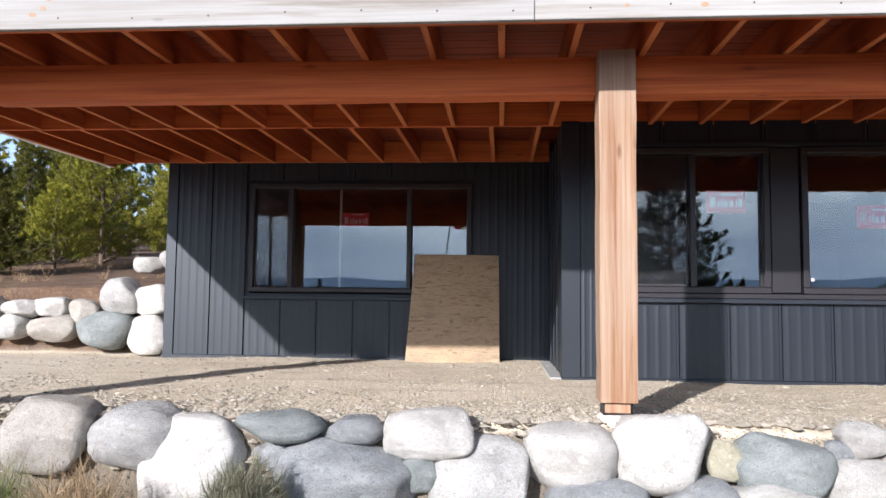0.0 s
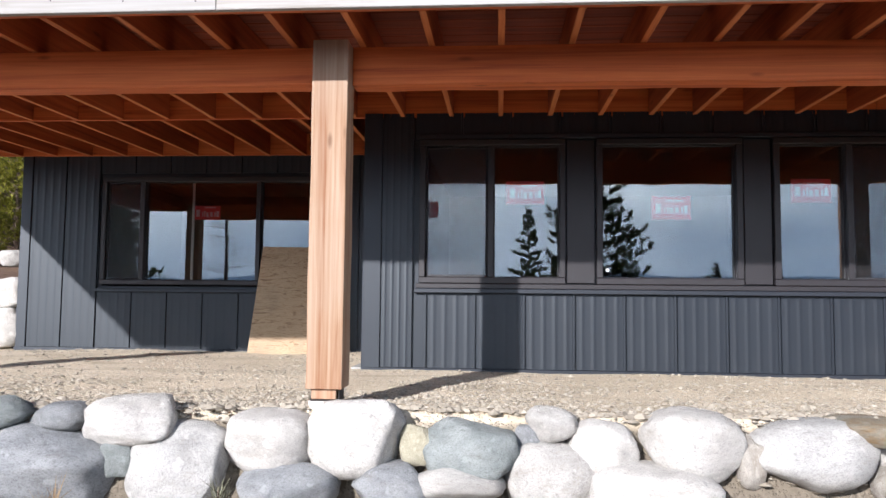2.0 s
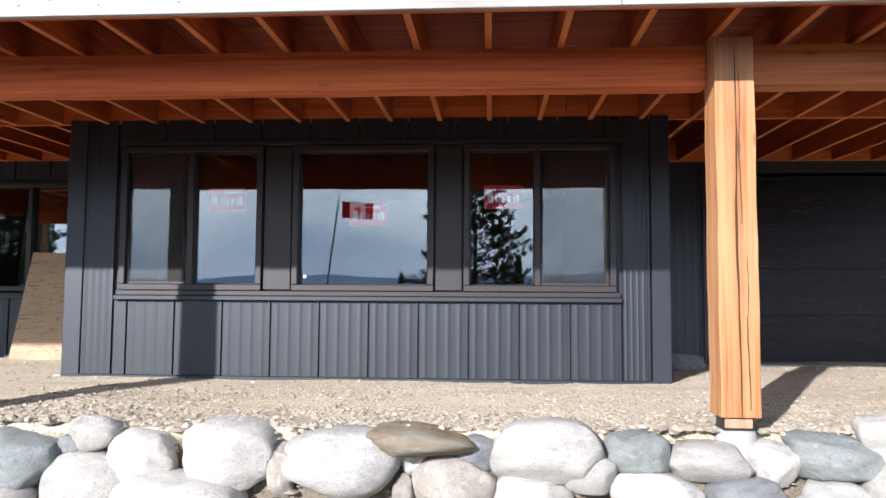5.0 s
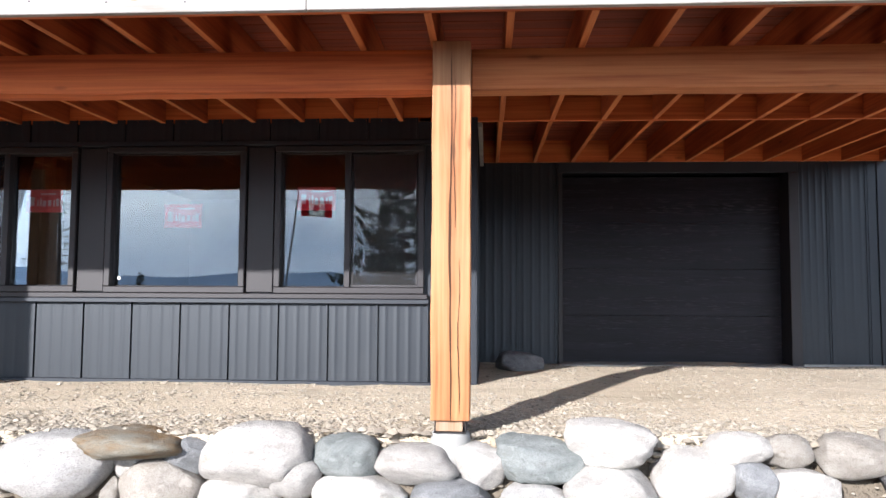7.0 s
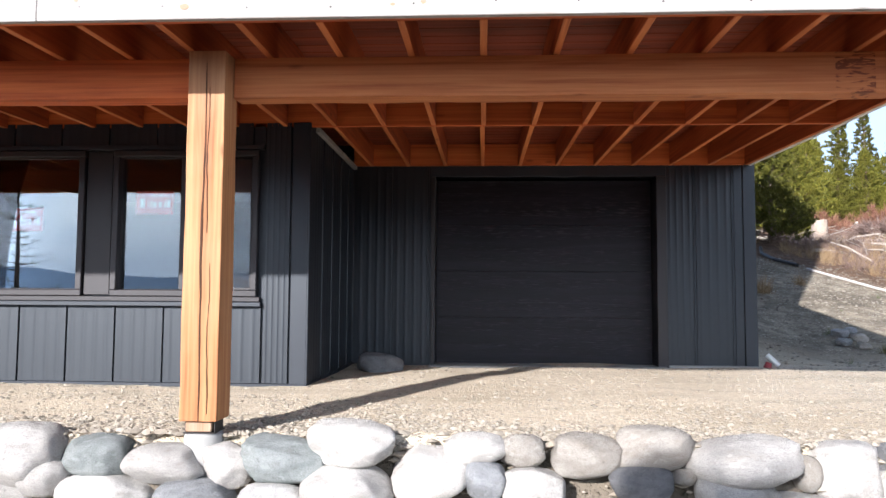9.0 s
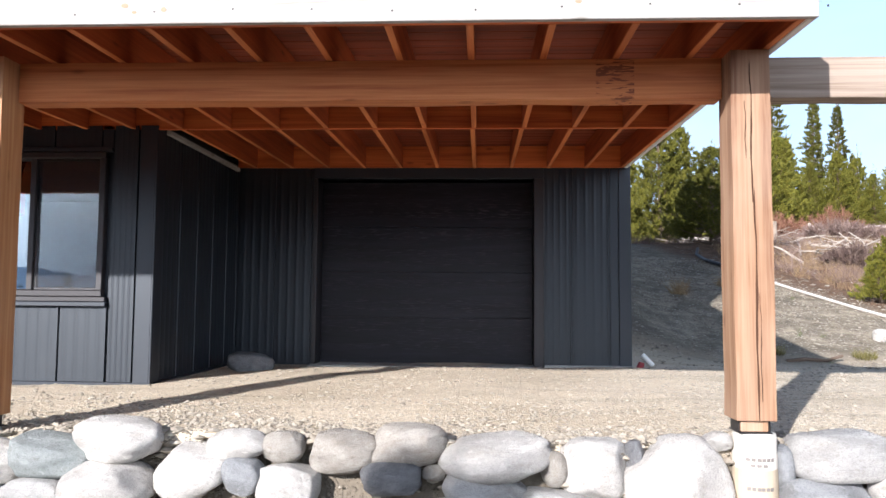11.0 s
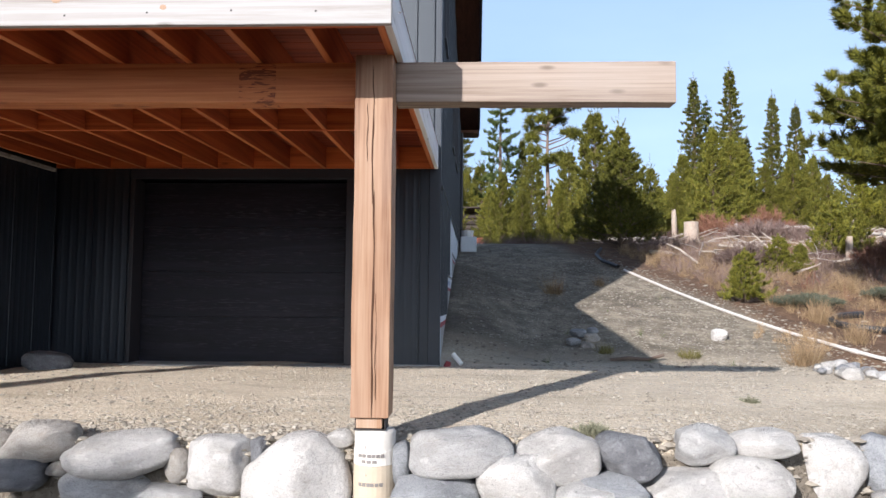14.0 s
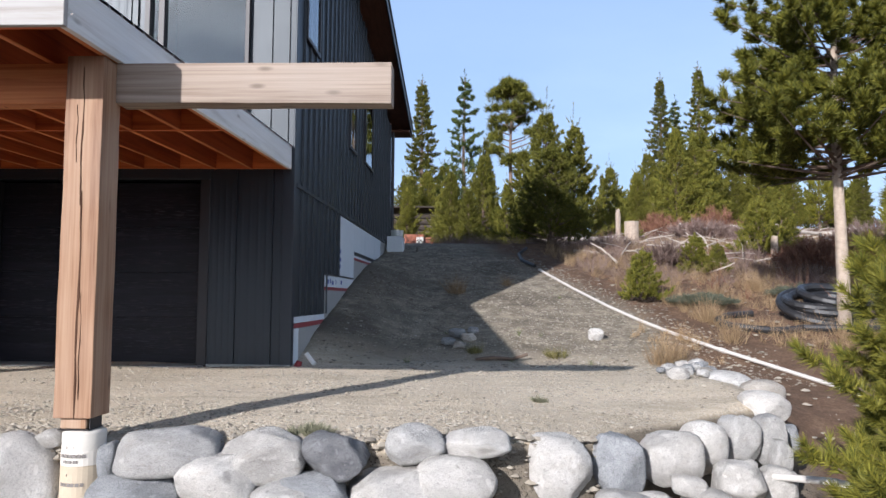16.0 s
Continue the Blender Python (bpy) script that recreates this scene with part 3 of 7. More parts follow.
def structure(name, label):
    return thing(name, label, "wall", kind="structure")


def facing(y):
    return Matrix.Translation((0, y, 0))


def side_right(x):
    """u runs towards +y, the panel faces +x."""
    return Matrix.Translation((x, 0, 0)) @ Matrix.Rotation(math.pi / 2, 4, "Z")


def side_left(x):
    """u runs towards -y, the panel faces -x."""
    return Matrix.Translation((x, 0, 0)) @ Matrix.Rotation(-math.pi / 2, 4, "Z")


TOP = 2.12     # top of the lower walls
WIN_Z0, WIN_Z1 = 0.690, 1.895
BAY_WINS = ((0.952, 2.142), (2.390, 3.544), (3.782, 4.985))
REC_WIN = (-2.763, -0.327)
T = 0.16

# bay, front
w = structure("wall_bay", "charcoal steel-clad wall of the projecting bay")
D = BAY_Y + 0.025
wall_piece(w, BAY_L + 0.02, BAY_R - 0.02, D, D + T, -0.10, WIN_Z0)
wall_piece(w, BAY_L + 0.02, BAY_R - 0.02, D, D + T, WIN_Z1, TOP + 0.03)
edges = [BAY_L + 0.02] + [v for ab in BAY_WINS for v in ab] + [BAY_R - 0.02]
for a, b in zip(edges[0::2], edges[1::2]):
    wall_piece(w, a, b, D, D + T, WIN_Z0, WIN_Z1)
m = facing(BAY_Y)
run(w, m, 0.912, 5.034, 0.02, 0.622, 0.4005, 0.115)
run(w, m, 0.640, 0.908, 0.02, TOP, 0.4025)
run(w, m, 5.038, 5.255, 0.02, TOP, 0.4025)
for a, b in zip((2.142, 3.544), (2.390, 3.782)):
    part("pier_trim", box(a + 0.012, b - 0.012, BAY_Y - 0.010, BAY_Y + 0.02, 0.715, WIN_Z1 - 0.012, 0.004), M_FRAME, w, "flat dark trim between windows")
run(w, m, 0.917, 5.030, WIN_Z1 + 0.045, TOP, 0.4025)
for x0, x1 in ((BAY_L, 0.636), (5.259, BAY_R)):
    part("corner_trim", box(x0, x1, BAY_Y - 0.014, BAY_Y + 0.03, 0.0, TOP, 0.004), M_TRIM, w)
part("sill_trim", box(0.917, 5.026, BAY_Y - 0.045, BAY_Y + 0.02, 0.628, 0.664, 0.004), M_TRIM, w)
part("sill_flashing", box(0.930, 5.013, BAY_Y - 0.030, BAY_Y + 0.02, 0.666, 0.705, 0.004), M_FRAME, w)
part("base_flashing", box(BAY_L - 0.01, BAY_R + 0.01, BAY_Y - 0.018, BAY_Y + 0.02, -0.06, 0.018, 0.003), M_TRIM, w)
part("head_trim", box(0.917, 5.030, BAY_Y - 0.028, BAY_Y + 0.02, WIN_Z1 + 0.004, WIN_Z1 + 0.042, 0.004), M_TRIM, w)

# bay, its two sides
w = structure("wall_bay_side_1", "charcoal steel-clad side wall of the bay facing the garage")
wall_piece(w, BAY_R - 0.18, BAY_R - 0.025, BAY_Y + 0.2, GAR_Y + 0.2, -0.10, TOP + 0.05)
run(w, side_right(BAY_R), BAY_Y + 0.14, GAR_Y - 0.01, 0.02, TOP + 0.02, 0.40)
part("corner_trim", box(BAY_R - 0.03, BAY_R + 0.012, BAY_Y - 0.012, BAY_Y + 0.135, 0.0, TOP, 0.004), M_TRIM, w)
part("base_flashing", box(BAY_R - 0.01, BAY_R + 0.018, BAY_Y + 0.03, GAR_Y, -0.06, 0.018, 0.003), M_TRIM, w)
# the lowered primer puts this board's shade into its colour
part("white_top_board", box(BAY_R + 0.012, BAY_R + 0.05, BAY_Y + 0.15, GAR_Y - 0.12, TOP - 0.045, TOP - 0.006, 0.003), M_FASCIA_LOW, w, "primed top board, its shade painted into the colour")
w = structure("wall_bay_side_2", "charcoal steel-clad side wall of the bay facing the patio nook")
wall_piece(w, BAY_L + 0.025, BAY_L + 0.18, BAY_Y + 0.2, REC_Y + 0.2, -0.10, TOP + 0.05)
run(w, side_left(BAY_L), -REC_Y + 0.01, -BAY_Y - 0.14, 0.02, TOP + 0.02, 0.40)
part("corner_trim", box(BAY_L - 0.012, BAY_L + 0.03, BAY_Y - 0.012, BAY_Y + 0.135, 0.0, TOP, 0.004), M_TRIM, w)
part("base_flashing", box(BAY_L - 0.10, BAY_L + 0.01, BAY_Y + 0.03, REC_Y, -0.06, 0.012, 0.003), M_CONC, w)

# wall beside the bay, with the wide window
w = structure("wall_nook", "charcoal steel-clad wall with a wide window")
D = REC_Y + 0.025
wall_piece(w, HOUSE_L + 0.02, BAY_L + 0.2, D, D + T, -0.10, WIN_Z0)
wall_piece(w, HOUSE_L + 0.02, BAY_L + 0.2, D, D + T, WIN_Z1, TOP + 0.06)
wall_piece(w, HOUSE_L + 0.02, REC_WIN[0], D, D + T, WIN_Z0, WIN_Z1)
wall_piece(w, REC_WIN[1], BAY_L + 0.2, D, D + T, WIN_Z0, WIN_Z1)
m = facing(REC_Y)
run(w, m, REC_WIN[0] - 0.036, REC_WIN[1] + 0.036, 0.02, 0.622, 0.4005)
run(w, m, -3.59, REC_WIN[0] - 0.04, 0.02, TOP + 0.03, 0.3955)
run(w, m, REC_WIN[1] + 0.04, BAY_L - 0.03, 0.02, TOP + 0.03, 0.4005)
run(w, m, REC_WIN[0] - 0.036, REC_WIN[1] + 0.036, WIN_Z1 + 0.045, TOP + 0.03, 0.4005)
part("corner_trim", box(HOUSE_L, -3.594, REC_Y - 0.014, REC_Y + 0.03, 0.0, TOP + 0.03, 0.004), M_TRIM, w)
part("sill_trim", box(REC_WIN[0] - 0.04, REC_WIN[1] + 0.04, REC_Y - 0.045, REC_Y + 0.02, 0.628, 0.664, 0.004), M_TRIM, w)
part("base_flashing", box(HOUSE_L - 0.01, BAY_L - 0.02, REC_Y - 0.018, REC_Y + 0.02, -0.06, 0.018, 0.003), M_TRIM, w)

# garage wall
DOOR = (6.285, 8.626, 0.0, 2.01)
w = structure("wall_garage", "charcoal steel-clad wall round the garage door")
D = GAR_Y + 0.025
wall_piece(w, BAY_R - 0.02, DOOR[0] - 0.06, D, D + 0.3, -0.10, TOP + 0.08)
wall_piece(w, DOOR[1] + 0.06, HOUSE_R - 0.02, D, D + 0.3, -0.10, TOP + 0.08)
wall_piece(w, DOOR[0] - 0.06, DOOR[1] + 0.06, D, D + 0.3, DOOR[3] + 0.03, TOP + 0.08)
m = facing(GAR_Y)
run(w, m, BAY_R + 0.03, DOOR[0] - 0.04, 0.02, TOP + 0.05, 0.40)
run(w, m, DOOR[1] + 0.115, 9.530, 0.02, TOP + 0.05, 0.396, 0.305)
part("head_flashing", box(DOOR[0] - 0.05, DOOR[1] + 0.11, GAR_Y - 0.012, GAR_Y + 0.02, DOOR[3] + 0.01, TOP + 0.05, 0.004), M_TRIM, w)
for x0, x1 in ((DOOR[0] - 0.05, DOOR[0] - 0.005), (DOOR[1] + 0.006, DOOR[1] + 0.112)):
    part("door_jamb", box(x0, x1, GAR_Y - 0.016, GAR_Y + 0.24, -0.02, DOOR[3] + 0.008, 0.004), M_FRAME, w)
part("corner_trim", box(9.533, HOUSE_R, GAR_Y - 0.014, GAR_Y + 0.03, 0.0, TOP + 0.05, 0.004), M_TRIM, w)
part("base_flashing", box(DOOR[1] + 0.12, HOUSE_R + 0.01, GAR_Y - 0.02, GAR_Y + 0.02, -0.06, 0.018, 0.003), M_CONC, w)
slab = part("garage_sill", box(DOOR[0] - 0.06, DOOR[1] + 0.09, GAR_Y - 0.16, GAR_Y + 0.3, -0.15, 0.004, 0.008), M_CONC)
tagged(slab, "pale concrete threshold under the garage door", "sill", kind="structure")


def garage_door():
    """A sectional overhead door: four embossed sections with tight tongue joints."""
    x0, x1, z0, z1 = DOOR
    door = thing("door_garage", "dark wood-grained sectional garage door, closed", "door", kind="structure")
    h = (z1 - z0) / 4
    for i in range(4):
        bm = bmesh.new()
        za, zb = z0 + i * h + 0.0015, z0 + (i + 1) * h - 0.0015
        add_box(bm, x0, x1, GAR_Y + 0.2225, GAR_Y + 0.265, za, zb)
        bmesh.ops.bevel(bm, geom=bm.edges[:], offset=0.0012, segments=1, affect="EDGES")
        part("door_section", bm, M_DOOR, door)
    part("weather_strip", box(x0, x1, GAR_Y + 0.222, GAR_Y + 0.27, z0 - 0.02, z0 + 0.003), M_BLACK, door)


garage_door()


# ---- windows ----
def window(name, x0, x1, y, mullions, label, sliders=()):
    """A dark-framed window in a wall facing -y; mullions at the given x; the panes in sliders sit forward in sashes."""
    win = thing(name, label, "window", kind="structure")
    z0, z1 = WIN_Z0 + 0.018, WIN_Z1 - 0.002
    f = 0.050
    bars = ((x0, x1, z0, z0 + f), (x0, x1, z1 - f, z1), (x0, x0 + f, z0 + f + 0.001, z1 - f - 0.001), (x1 - f, x1, z0 + f + 0.001, z1 - f - 0.001))
    for a, b, c, d in bars:
        part("window_frame", box(a, b, y - 0.035, y + 0.09, c, d, 0.005), M_FRAME, win)
    stops = [x0 + f] + [v for v in mullions] + [x1 - f]
    for v in mullions:
        part("mullion", box(v - 0.024, v + 0.024, y - 0.022, y + 0.075, z0 + f + 0.001, z1 - f - 0.001, 0.004), M_FRAME, win)
    for i, (a, b) in enumerate(zip(stops, stops[1:])):
        a += 0.024 if i else 0
        b -= 0.024 if i < len(mullions) else 0
        s = 0.022 if i in sliders else 0.010
        yy = y + (0.018 if i in sliders else 0.040)
        for q in ((a, b, z0 + f, z0 + f + s), (a, b, z1 - f - s, z1 - f), (a, a + s, z0 + f + s, z1 - f - s), (b - s, b, z0 + f + s, z1 - f - s)):
            part("sash", box(q[0] + 0.001, q[1] - 0.001, yy - 0.012, yy + 0.016, q[2] + 0.001, q[3] - 0.001, 0.003), M_FRAME, win)
        g = part("pane", box(a + s - 0.004, b - s + 0.004, yy, yy + 0.005, z0 + f + s - 0.004, z1 - f - s + 0.004), M_GLASS, win, "reflective coated glass")
        g.visible_shadow = False
        if i in sliders:
            part("insect_screen", box(a + 0.004, b - 0.004, yy - 0.022, yy - 0.020, z0 + f + 0.004, z1 - f - 0.004), M_SCREEN, win, "fine grey insect screen").visible_shadow = False
    return win


window("window_1", *BAY_WINS[0], BAY_Y, (1.539,), "dark-framed two-pane sliding window reflecting pines and sky", (0,))
window("window_2", *BAY_WINS[1], BAY_Y, (), "dark-framed fixed picture window reflecting pines and sky")
window("window_3", *BAY_WINS[2], BAY_Y, (4.369,), "dark-framed two-pane sliding window reflecting clouds", (1,))
window("window_4", *REC_WIN, REC_Y, (-2.305, -1.003), "wide dark-framed three-pane window reflecting the lake sky", (0,))


def sticker(x, y, z, w, h, lines):
    """A maker's sticker inside a pane: red sheet with pale bars for its lettering."""
    s = thing("window_sticker", "red sticker with pale lettering bars on the glass", "sticker", Matrix.Translation((x, y, z)), "stickers on the panes")
    part("sheet", box(-w / 2, w / 2, 0, 0.001, -h / 2, h / 2), M_STICKER, s)
    for dx, dz, bw, bh in lines:
        part("lettering_bar", box(dx - bw / 2, dx + bw / 2, -0.003, -0.0005, dz - bh / 2, dz + bh / 2), M_STICKER_INK, s)


LETTERS = ((-0.105, -0.005, 0.04, 0.075), (-0.055, -0.018, 0.012, 0.05), (-0.03, -0.01, 0.012, 0.065), (0.0, -0.022, 0.028, 0.05),
           (0.045, -0.018, 0.028, 0.05), (0.085, -0.018, 0.014, 0.05), (0.115, -0.012, 0.026, 0.062), (0.03, 0.058, 0.13, 0.010))
sticker(1.82, BAY_Y + 0.052, 1.46, 0.31, 0.19, LETTERS)
sticker(3.00, BAY_Y + 0.052, 1.335, 0.31, 0.19, LETTERS)
sticker(4.10, BAY_Y + 0.052, 1.475, 0.31, 0.19, LETTERS)
sticker(-1.60, REC_Y + 0.052, 1.505, 0.29, 0.15, LETTERS)
dot = part("sensor_dot", box(2.472, 2.498, BAY_Y + 0.034, BAY_Y + 0.0395, 0.812, 0.838, 0.004), M_WHITE)
tagged(dot, "small white round spacer on the window pane", "sensor")

# rooms behind the glass, their unlit look painted as near-black plaster
room = structure("room_shell", "plastered rooms behind the windows, darkness put into their colour")
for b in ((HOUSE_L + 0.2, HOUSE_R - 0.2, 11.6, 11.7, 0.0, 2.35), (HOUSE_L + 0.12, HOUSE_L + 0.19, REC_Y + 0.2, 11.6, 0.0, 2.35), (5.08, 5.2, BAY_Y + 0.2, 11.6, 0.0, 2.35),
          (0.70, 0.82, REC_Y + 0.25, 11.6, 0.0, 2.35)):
    part("inner_wall", box(*b), M_PLASTER_DIM, room)
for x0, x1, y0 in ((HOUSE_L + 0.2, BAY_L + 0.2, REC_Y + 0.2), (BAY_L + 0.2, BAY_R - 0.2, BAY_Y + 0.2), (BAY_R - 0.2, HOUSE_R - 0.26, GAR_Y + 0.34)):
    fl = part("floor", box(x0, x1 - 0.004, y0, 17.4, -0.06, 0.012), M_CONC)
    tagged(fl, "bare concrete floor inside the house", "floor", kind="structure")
    cl = part("ceiling", box(x0, x1 - 0.004, y0, 17.4, 2.20, 2.27), M_PLASTER_DIM)
    tagged(cl, "plaster ceiling inside the house, darkness put into its colour", "ceiling", kind="structure")
st = part("blind_cord_strip", box(-1.79, -1.765, REC_Y + 0.09, REC_Y + 0.10, 0.75, 1.84), M_WHITE)
tagged(st, "thin pale strip hanging behind the window pane", "blind")


# ---- deck ----
def tilt(bm):
    """Lets timber follow the deck's fall."""
    for v in bm.verts:
        v.co.z += deck_z(v.co.y)
    return bm


DECK_L, DECK_R, DECK_F = -4.54, 9.630, 3.660
J, JW = 0.235, 0.038
deck = thing("deck", "raised timber deck on stained joists with pale fascia boards", "deck")


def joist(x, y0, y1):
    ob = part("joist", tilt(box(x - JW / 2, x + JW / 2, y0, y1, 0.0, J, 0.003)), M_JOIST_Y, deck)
    ob.data.materials.append(M_JOIST_BOUNCE)
    # down-facing faces take the lighter copy, bounced light put into colour
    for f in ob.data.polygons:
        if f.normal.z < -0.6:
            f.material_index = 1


x = -0.01 - 0.4064 * 11
while x < 2.9:
    joist(x, DECK_F + 0.080, BAY_Y - 0.002)
    x += 0.4064
for k in range(16):
    joist(9.207 - 0.4015 * k, DECK_F + 0.080, BAY_Y - 0.002)
for k in range(-2, 11):
    joist(-3.719 + 0.4022 * k, BAY_Y + 0.040, REC_Y + 0.02)
for k in range(10):
    joist(9.188 - 0.4000 * k, BAY_Y + 0.040, GAR_Y + 0.02)
for x0, x1 in ((DECK_L + 0.042, 4.60), (4.604, DECK_R - 0.042)):
    part("flush_beam", tilt(box(x0, x1, BAY_Y, BAY_Y + 0.038, -0.003, J, 0.003)), M_BEAM_X, deck)
for x0, x1, y in ((DECK_L + 0.042, BAY_L, REC_Y + 0.022), (BAY_R, DECK_R - 0.042, GAR_Y + 0.022)):
    part("ledger", tilt(box(x0, x1, y - 0.062, y - 0.022, 0.002, J, 0.003)), M_BEAM_X, deck)
# boards over the joists
ys = DECK_F + 0.01
while ys < 8.1:
    part("deck_board", tilt(box(DECK_L, DECK_R, ys, ys + 0.137, J + 0.003, J + 0.028, 0.003)), M_DECK, deck)
    ys += 0.142
FJ = 4.62
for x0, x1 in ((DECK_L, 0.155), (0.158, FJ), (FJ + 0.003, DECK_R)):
    part("front_fascia", tilt(box(x0, x1, DECK_F, DECK_F + 0.038, -0.004, J + 0.03, 0.003)), M_FASCIA_LOW, deck, "pale primed fascia board")
screw = None
for k in range(36):
    for dz in (0.055, 0.20):
        at = Matrix.Translation((-4.35 + 0.4 * k + 0.02 * math.sin(7 * k + 30 * dz), DECK_F - 0.001, deck_z(DECK_F) + dz + 0.01 * math.sin(5 * k)))
        if screw is None:
            screw = part("screw_head", tube([(0, 0.002, 0), (0, -0.0005, 0)], 0.0055, 7), M_STEEL, deck)
            screw.matrix_basis = at
        else:
            again("screw_head", screw, deck, at)
rk = random.Random(6)
for k in range(44):
    rr = rk.uniform(0.008, 0.019)
    part("knot", tube([(0, 0.002, 0), (0, -0.0006, 0)], rr, 11), M_KNOT, deck, "tan knot in the fascia").matrix_basis = (
        Matrix.Translation((rk.uniform(DECK_L + 0.1, DECK_R - 0.1), DECK_F - 0.001, deck_z(DECK_F) + rk.uniform(0.03, 0.24))) @ Matrix.Diagonal((rk.uniform(1.0, 1.7), 1, 1, 1)))
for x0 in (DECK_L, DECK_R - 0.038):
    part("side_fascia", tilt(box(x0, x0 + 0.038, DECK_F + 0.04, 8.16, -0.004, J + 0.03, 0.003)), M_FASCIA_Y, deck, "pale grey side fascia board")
    joist(x0 + (0.019 + 0.0395 if x0 < 0 else -0.0205), DECK_F + 0.042, 8.15)
part("rim_joist", tilt(box(DECK_L + 0.08, DECK_R - 0.08, DECK_F + 0.0405, DECK_F + 0.078, 0.0, J, 0.003)), M_BEAM_X, deck)

# beams between the posts
POST_Y, PW = 4.145, 0.205
POSTS = (0.642, 5.290, 9.484)
FAR_POST = -3.30
BEAM_Y0, BEAM_Y1, BEAM_Z0, BEAM_Z1 = 4.285, 4.425, 1.822, 2.050
M_BEAM_KNOTTY = wood("knotty_beam", (0.53, 0.205, 0.074), (0.43, 0.142, 0.046), (0.27, 0.072, 0.022), "x", drips=8.80)


def timber(x0, x1, y0, y1, z0, z1, axis, wane=0.006):
    """A sawn timber with slightly uneven arrises."""
    bm = bmesh.new()
    n = max(2, int(max(x1 - x0, z1 - z0) / 0.18))
    rings = []
    for i in range(n + 1):
        t = i / n
        off = [wane * noise.noise((3.1 * t * n * 0.18 + 7 * k, x0, z0)) for k in range(4)]
        if axis == "x":
            c = x0 + t * (x1 - x0)
            q = ((c, y0, z0 + off[0]), (c, y1, z0 + off[1]), (c, y1, z1 + off[2] * 0.3), (c, y0, z1 + off[3] * 0.3))
        else:
            c = z0 + t * (z1 - z0)
            q = ((x0 + off[0], y0, c), (x1 + off[1], y0 + off[0], c), (x1 + off[2], y1, c), (x0 + off[3], y1, c))
        rings.append([bm.verts.new(p) for p in q])
    for a, b in zip(rings, rings[1:]):
        for k in range(4):
            bm.faces.new((a[k], a[(k + 1) % 4], b[(k + 1) % 4], b[k]))
    bm.faces.new(rings[0][::-1])
    bm.faces.new(rings[-1])
    bmesh.ops.recalc_face_normals(bm, faces=bm.faces[:])
    es = [e for e in bm.edges if not e.is_boundary and len(e.link_faces) == 2 and e.calc_face_angle(0) > 1.0]
    bmesh.ops.bevel(bm, geom=es, offset=0.006, segments=2, affect="EDGES", profile=0.6)
    return bm


def beam(label, x0, x1, mat=M_BEAM_X, z1=BEAM_Z1):
    ob = part("deck_beam", timber(x0, x1, BEAM_Y0, BEAM_Y1, BEAM_Z0, z1, "x", 0.008), mat)
    return tagged(ob, label, "beam", "beams under the deck")


beam("reddish stained timber beam carrying the deck joists", FAR_POST + PW / 2, POSTS[0] - PW / 2)
beam("reddish stained timber beam between two deck posts", POSTS[0] + PW / 2, POSTS[1] - PW / 2)
beam("knotty stained timber beam in front of the garage", POSTS[1] + PW / 2, POSTS[2] - PW / 2, M_BEAM_KNOTTY)
beam("weathered unstained beam end jutting past the deck", POSTS[2] + PW / 2, 11.139, M_EXT, 2.050)


def deck_post(x, base, top, label, splits, mat=None):
    """A square timber post on a shim block and a round concrete pier."""
    p = thing("deck_post", label, "post", Matrix.Translation((x, POST_Y, base)), "posts of the deck")
    h = top - base
    a = PW / 2
    part("post_timber", timber(-a, a, 0, PW, 0, h, "z", 0.006), mat or M_POST, p)
    part("shim_block", box(-0.074, 0.066, 0.025, PW - 0.03, -0.058, -0.001, 0.004), M_POST, p)
    plate = part("bracket_plate", box(-0.085, 0.085, 0.018, PW - 0.02, -0.066, -0.060, 0.001), M_STEEL, p)
    for s in (-1, 1):
        part("bracket_ear", box(s * 0.079 - 0.003, s * 0.079 + 0.003, 0.04, PW - 0.04, -0.060, -0.002, 0.0015), M_STEEL, plate)
    for dx, z0, z1, wd in splits:
        bm = bmesh.new()
        n = 26
        rows = []
        for i in range(n + 1):
            t = i / n
            z = (z0 + t * (z1 - z0)) * h
            cx = dx + 0.008 * noise.noise((0, x, 3 * t)) + 0.0025 * noise.noise((1, x, 13 * t))
            ww = wd * math.sin(math.pi * min(1, max(0.02, t))) ** 0.4 * (0.65 + 0.5 * noise.noise((2, x, 9 * t)))
            rows.append([bm.verts.new((cx + k * ww / 2, -0.0035, z)) for k in (-1, 1)] + [bm.verts.new((cx + k * ww / 2, 0.012, z)) for k in (1, -1)])
        for r0, r1 in zip(rows, rows[1:]):
            for k in range(4):
                bm.faces.new((r0[k], r0[(k + 1) % 4], r1[(k + 1) % 4], r1[k]))
        bm.faces.new(rows[0][::-1])
        bm.faces.new(rows[-1])
        part("drying_crack", bm, M_CRACK, p, "dark drying crack")
    return p


M_POST_WARM = wood("warm_fir_post", (0.50, 0.255, 0.115), (0.40, 0.175, 0.068), (0.25, 0.085, 0.03), "z", 0.65, 0.8, (0.5, 0.33, 0.2), 0.3)
M_POST_BROWN = wood("brown_fir_post", (0.335, 0.215, 0.138), (0.265, 0.148, 0.085), (0.13, 0.055, 0.028), "z", 0.7, 0.8, (0.42, 0.3, 0.22), 0.4)
M_CRACK = plain("crack_dark", (0.06, 0.025, 0.012), 0.95, 0, 0.2, 20, 0.0)
deck_post(FAR_POST, 0.06, deck_z(POST_Y) - 0.002, "weathered pale fir deck post under the deck's far end", ())
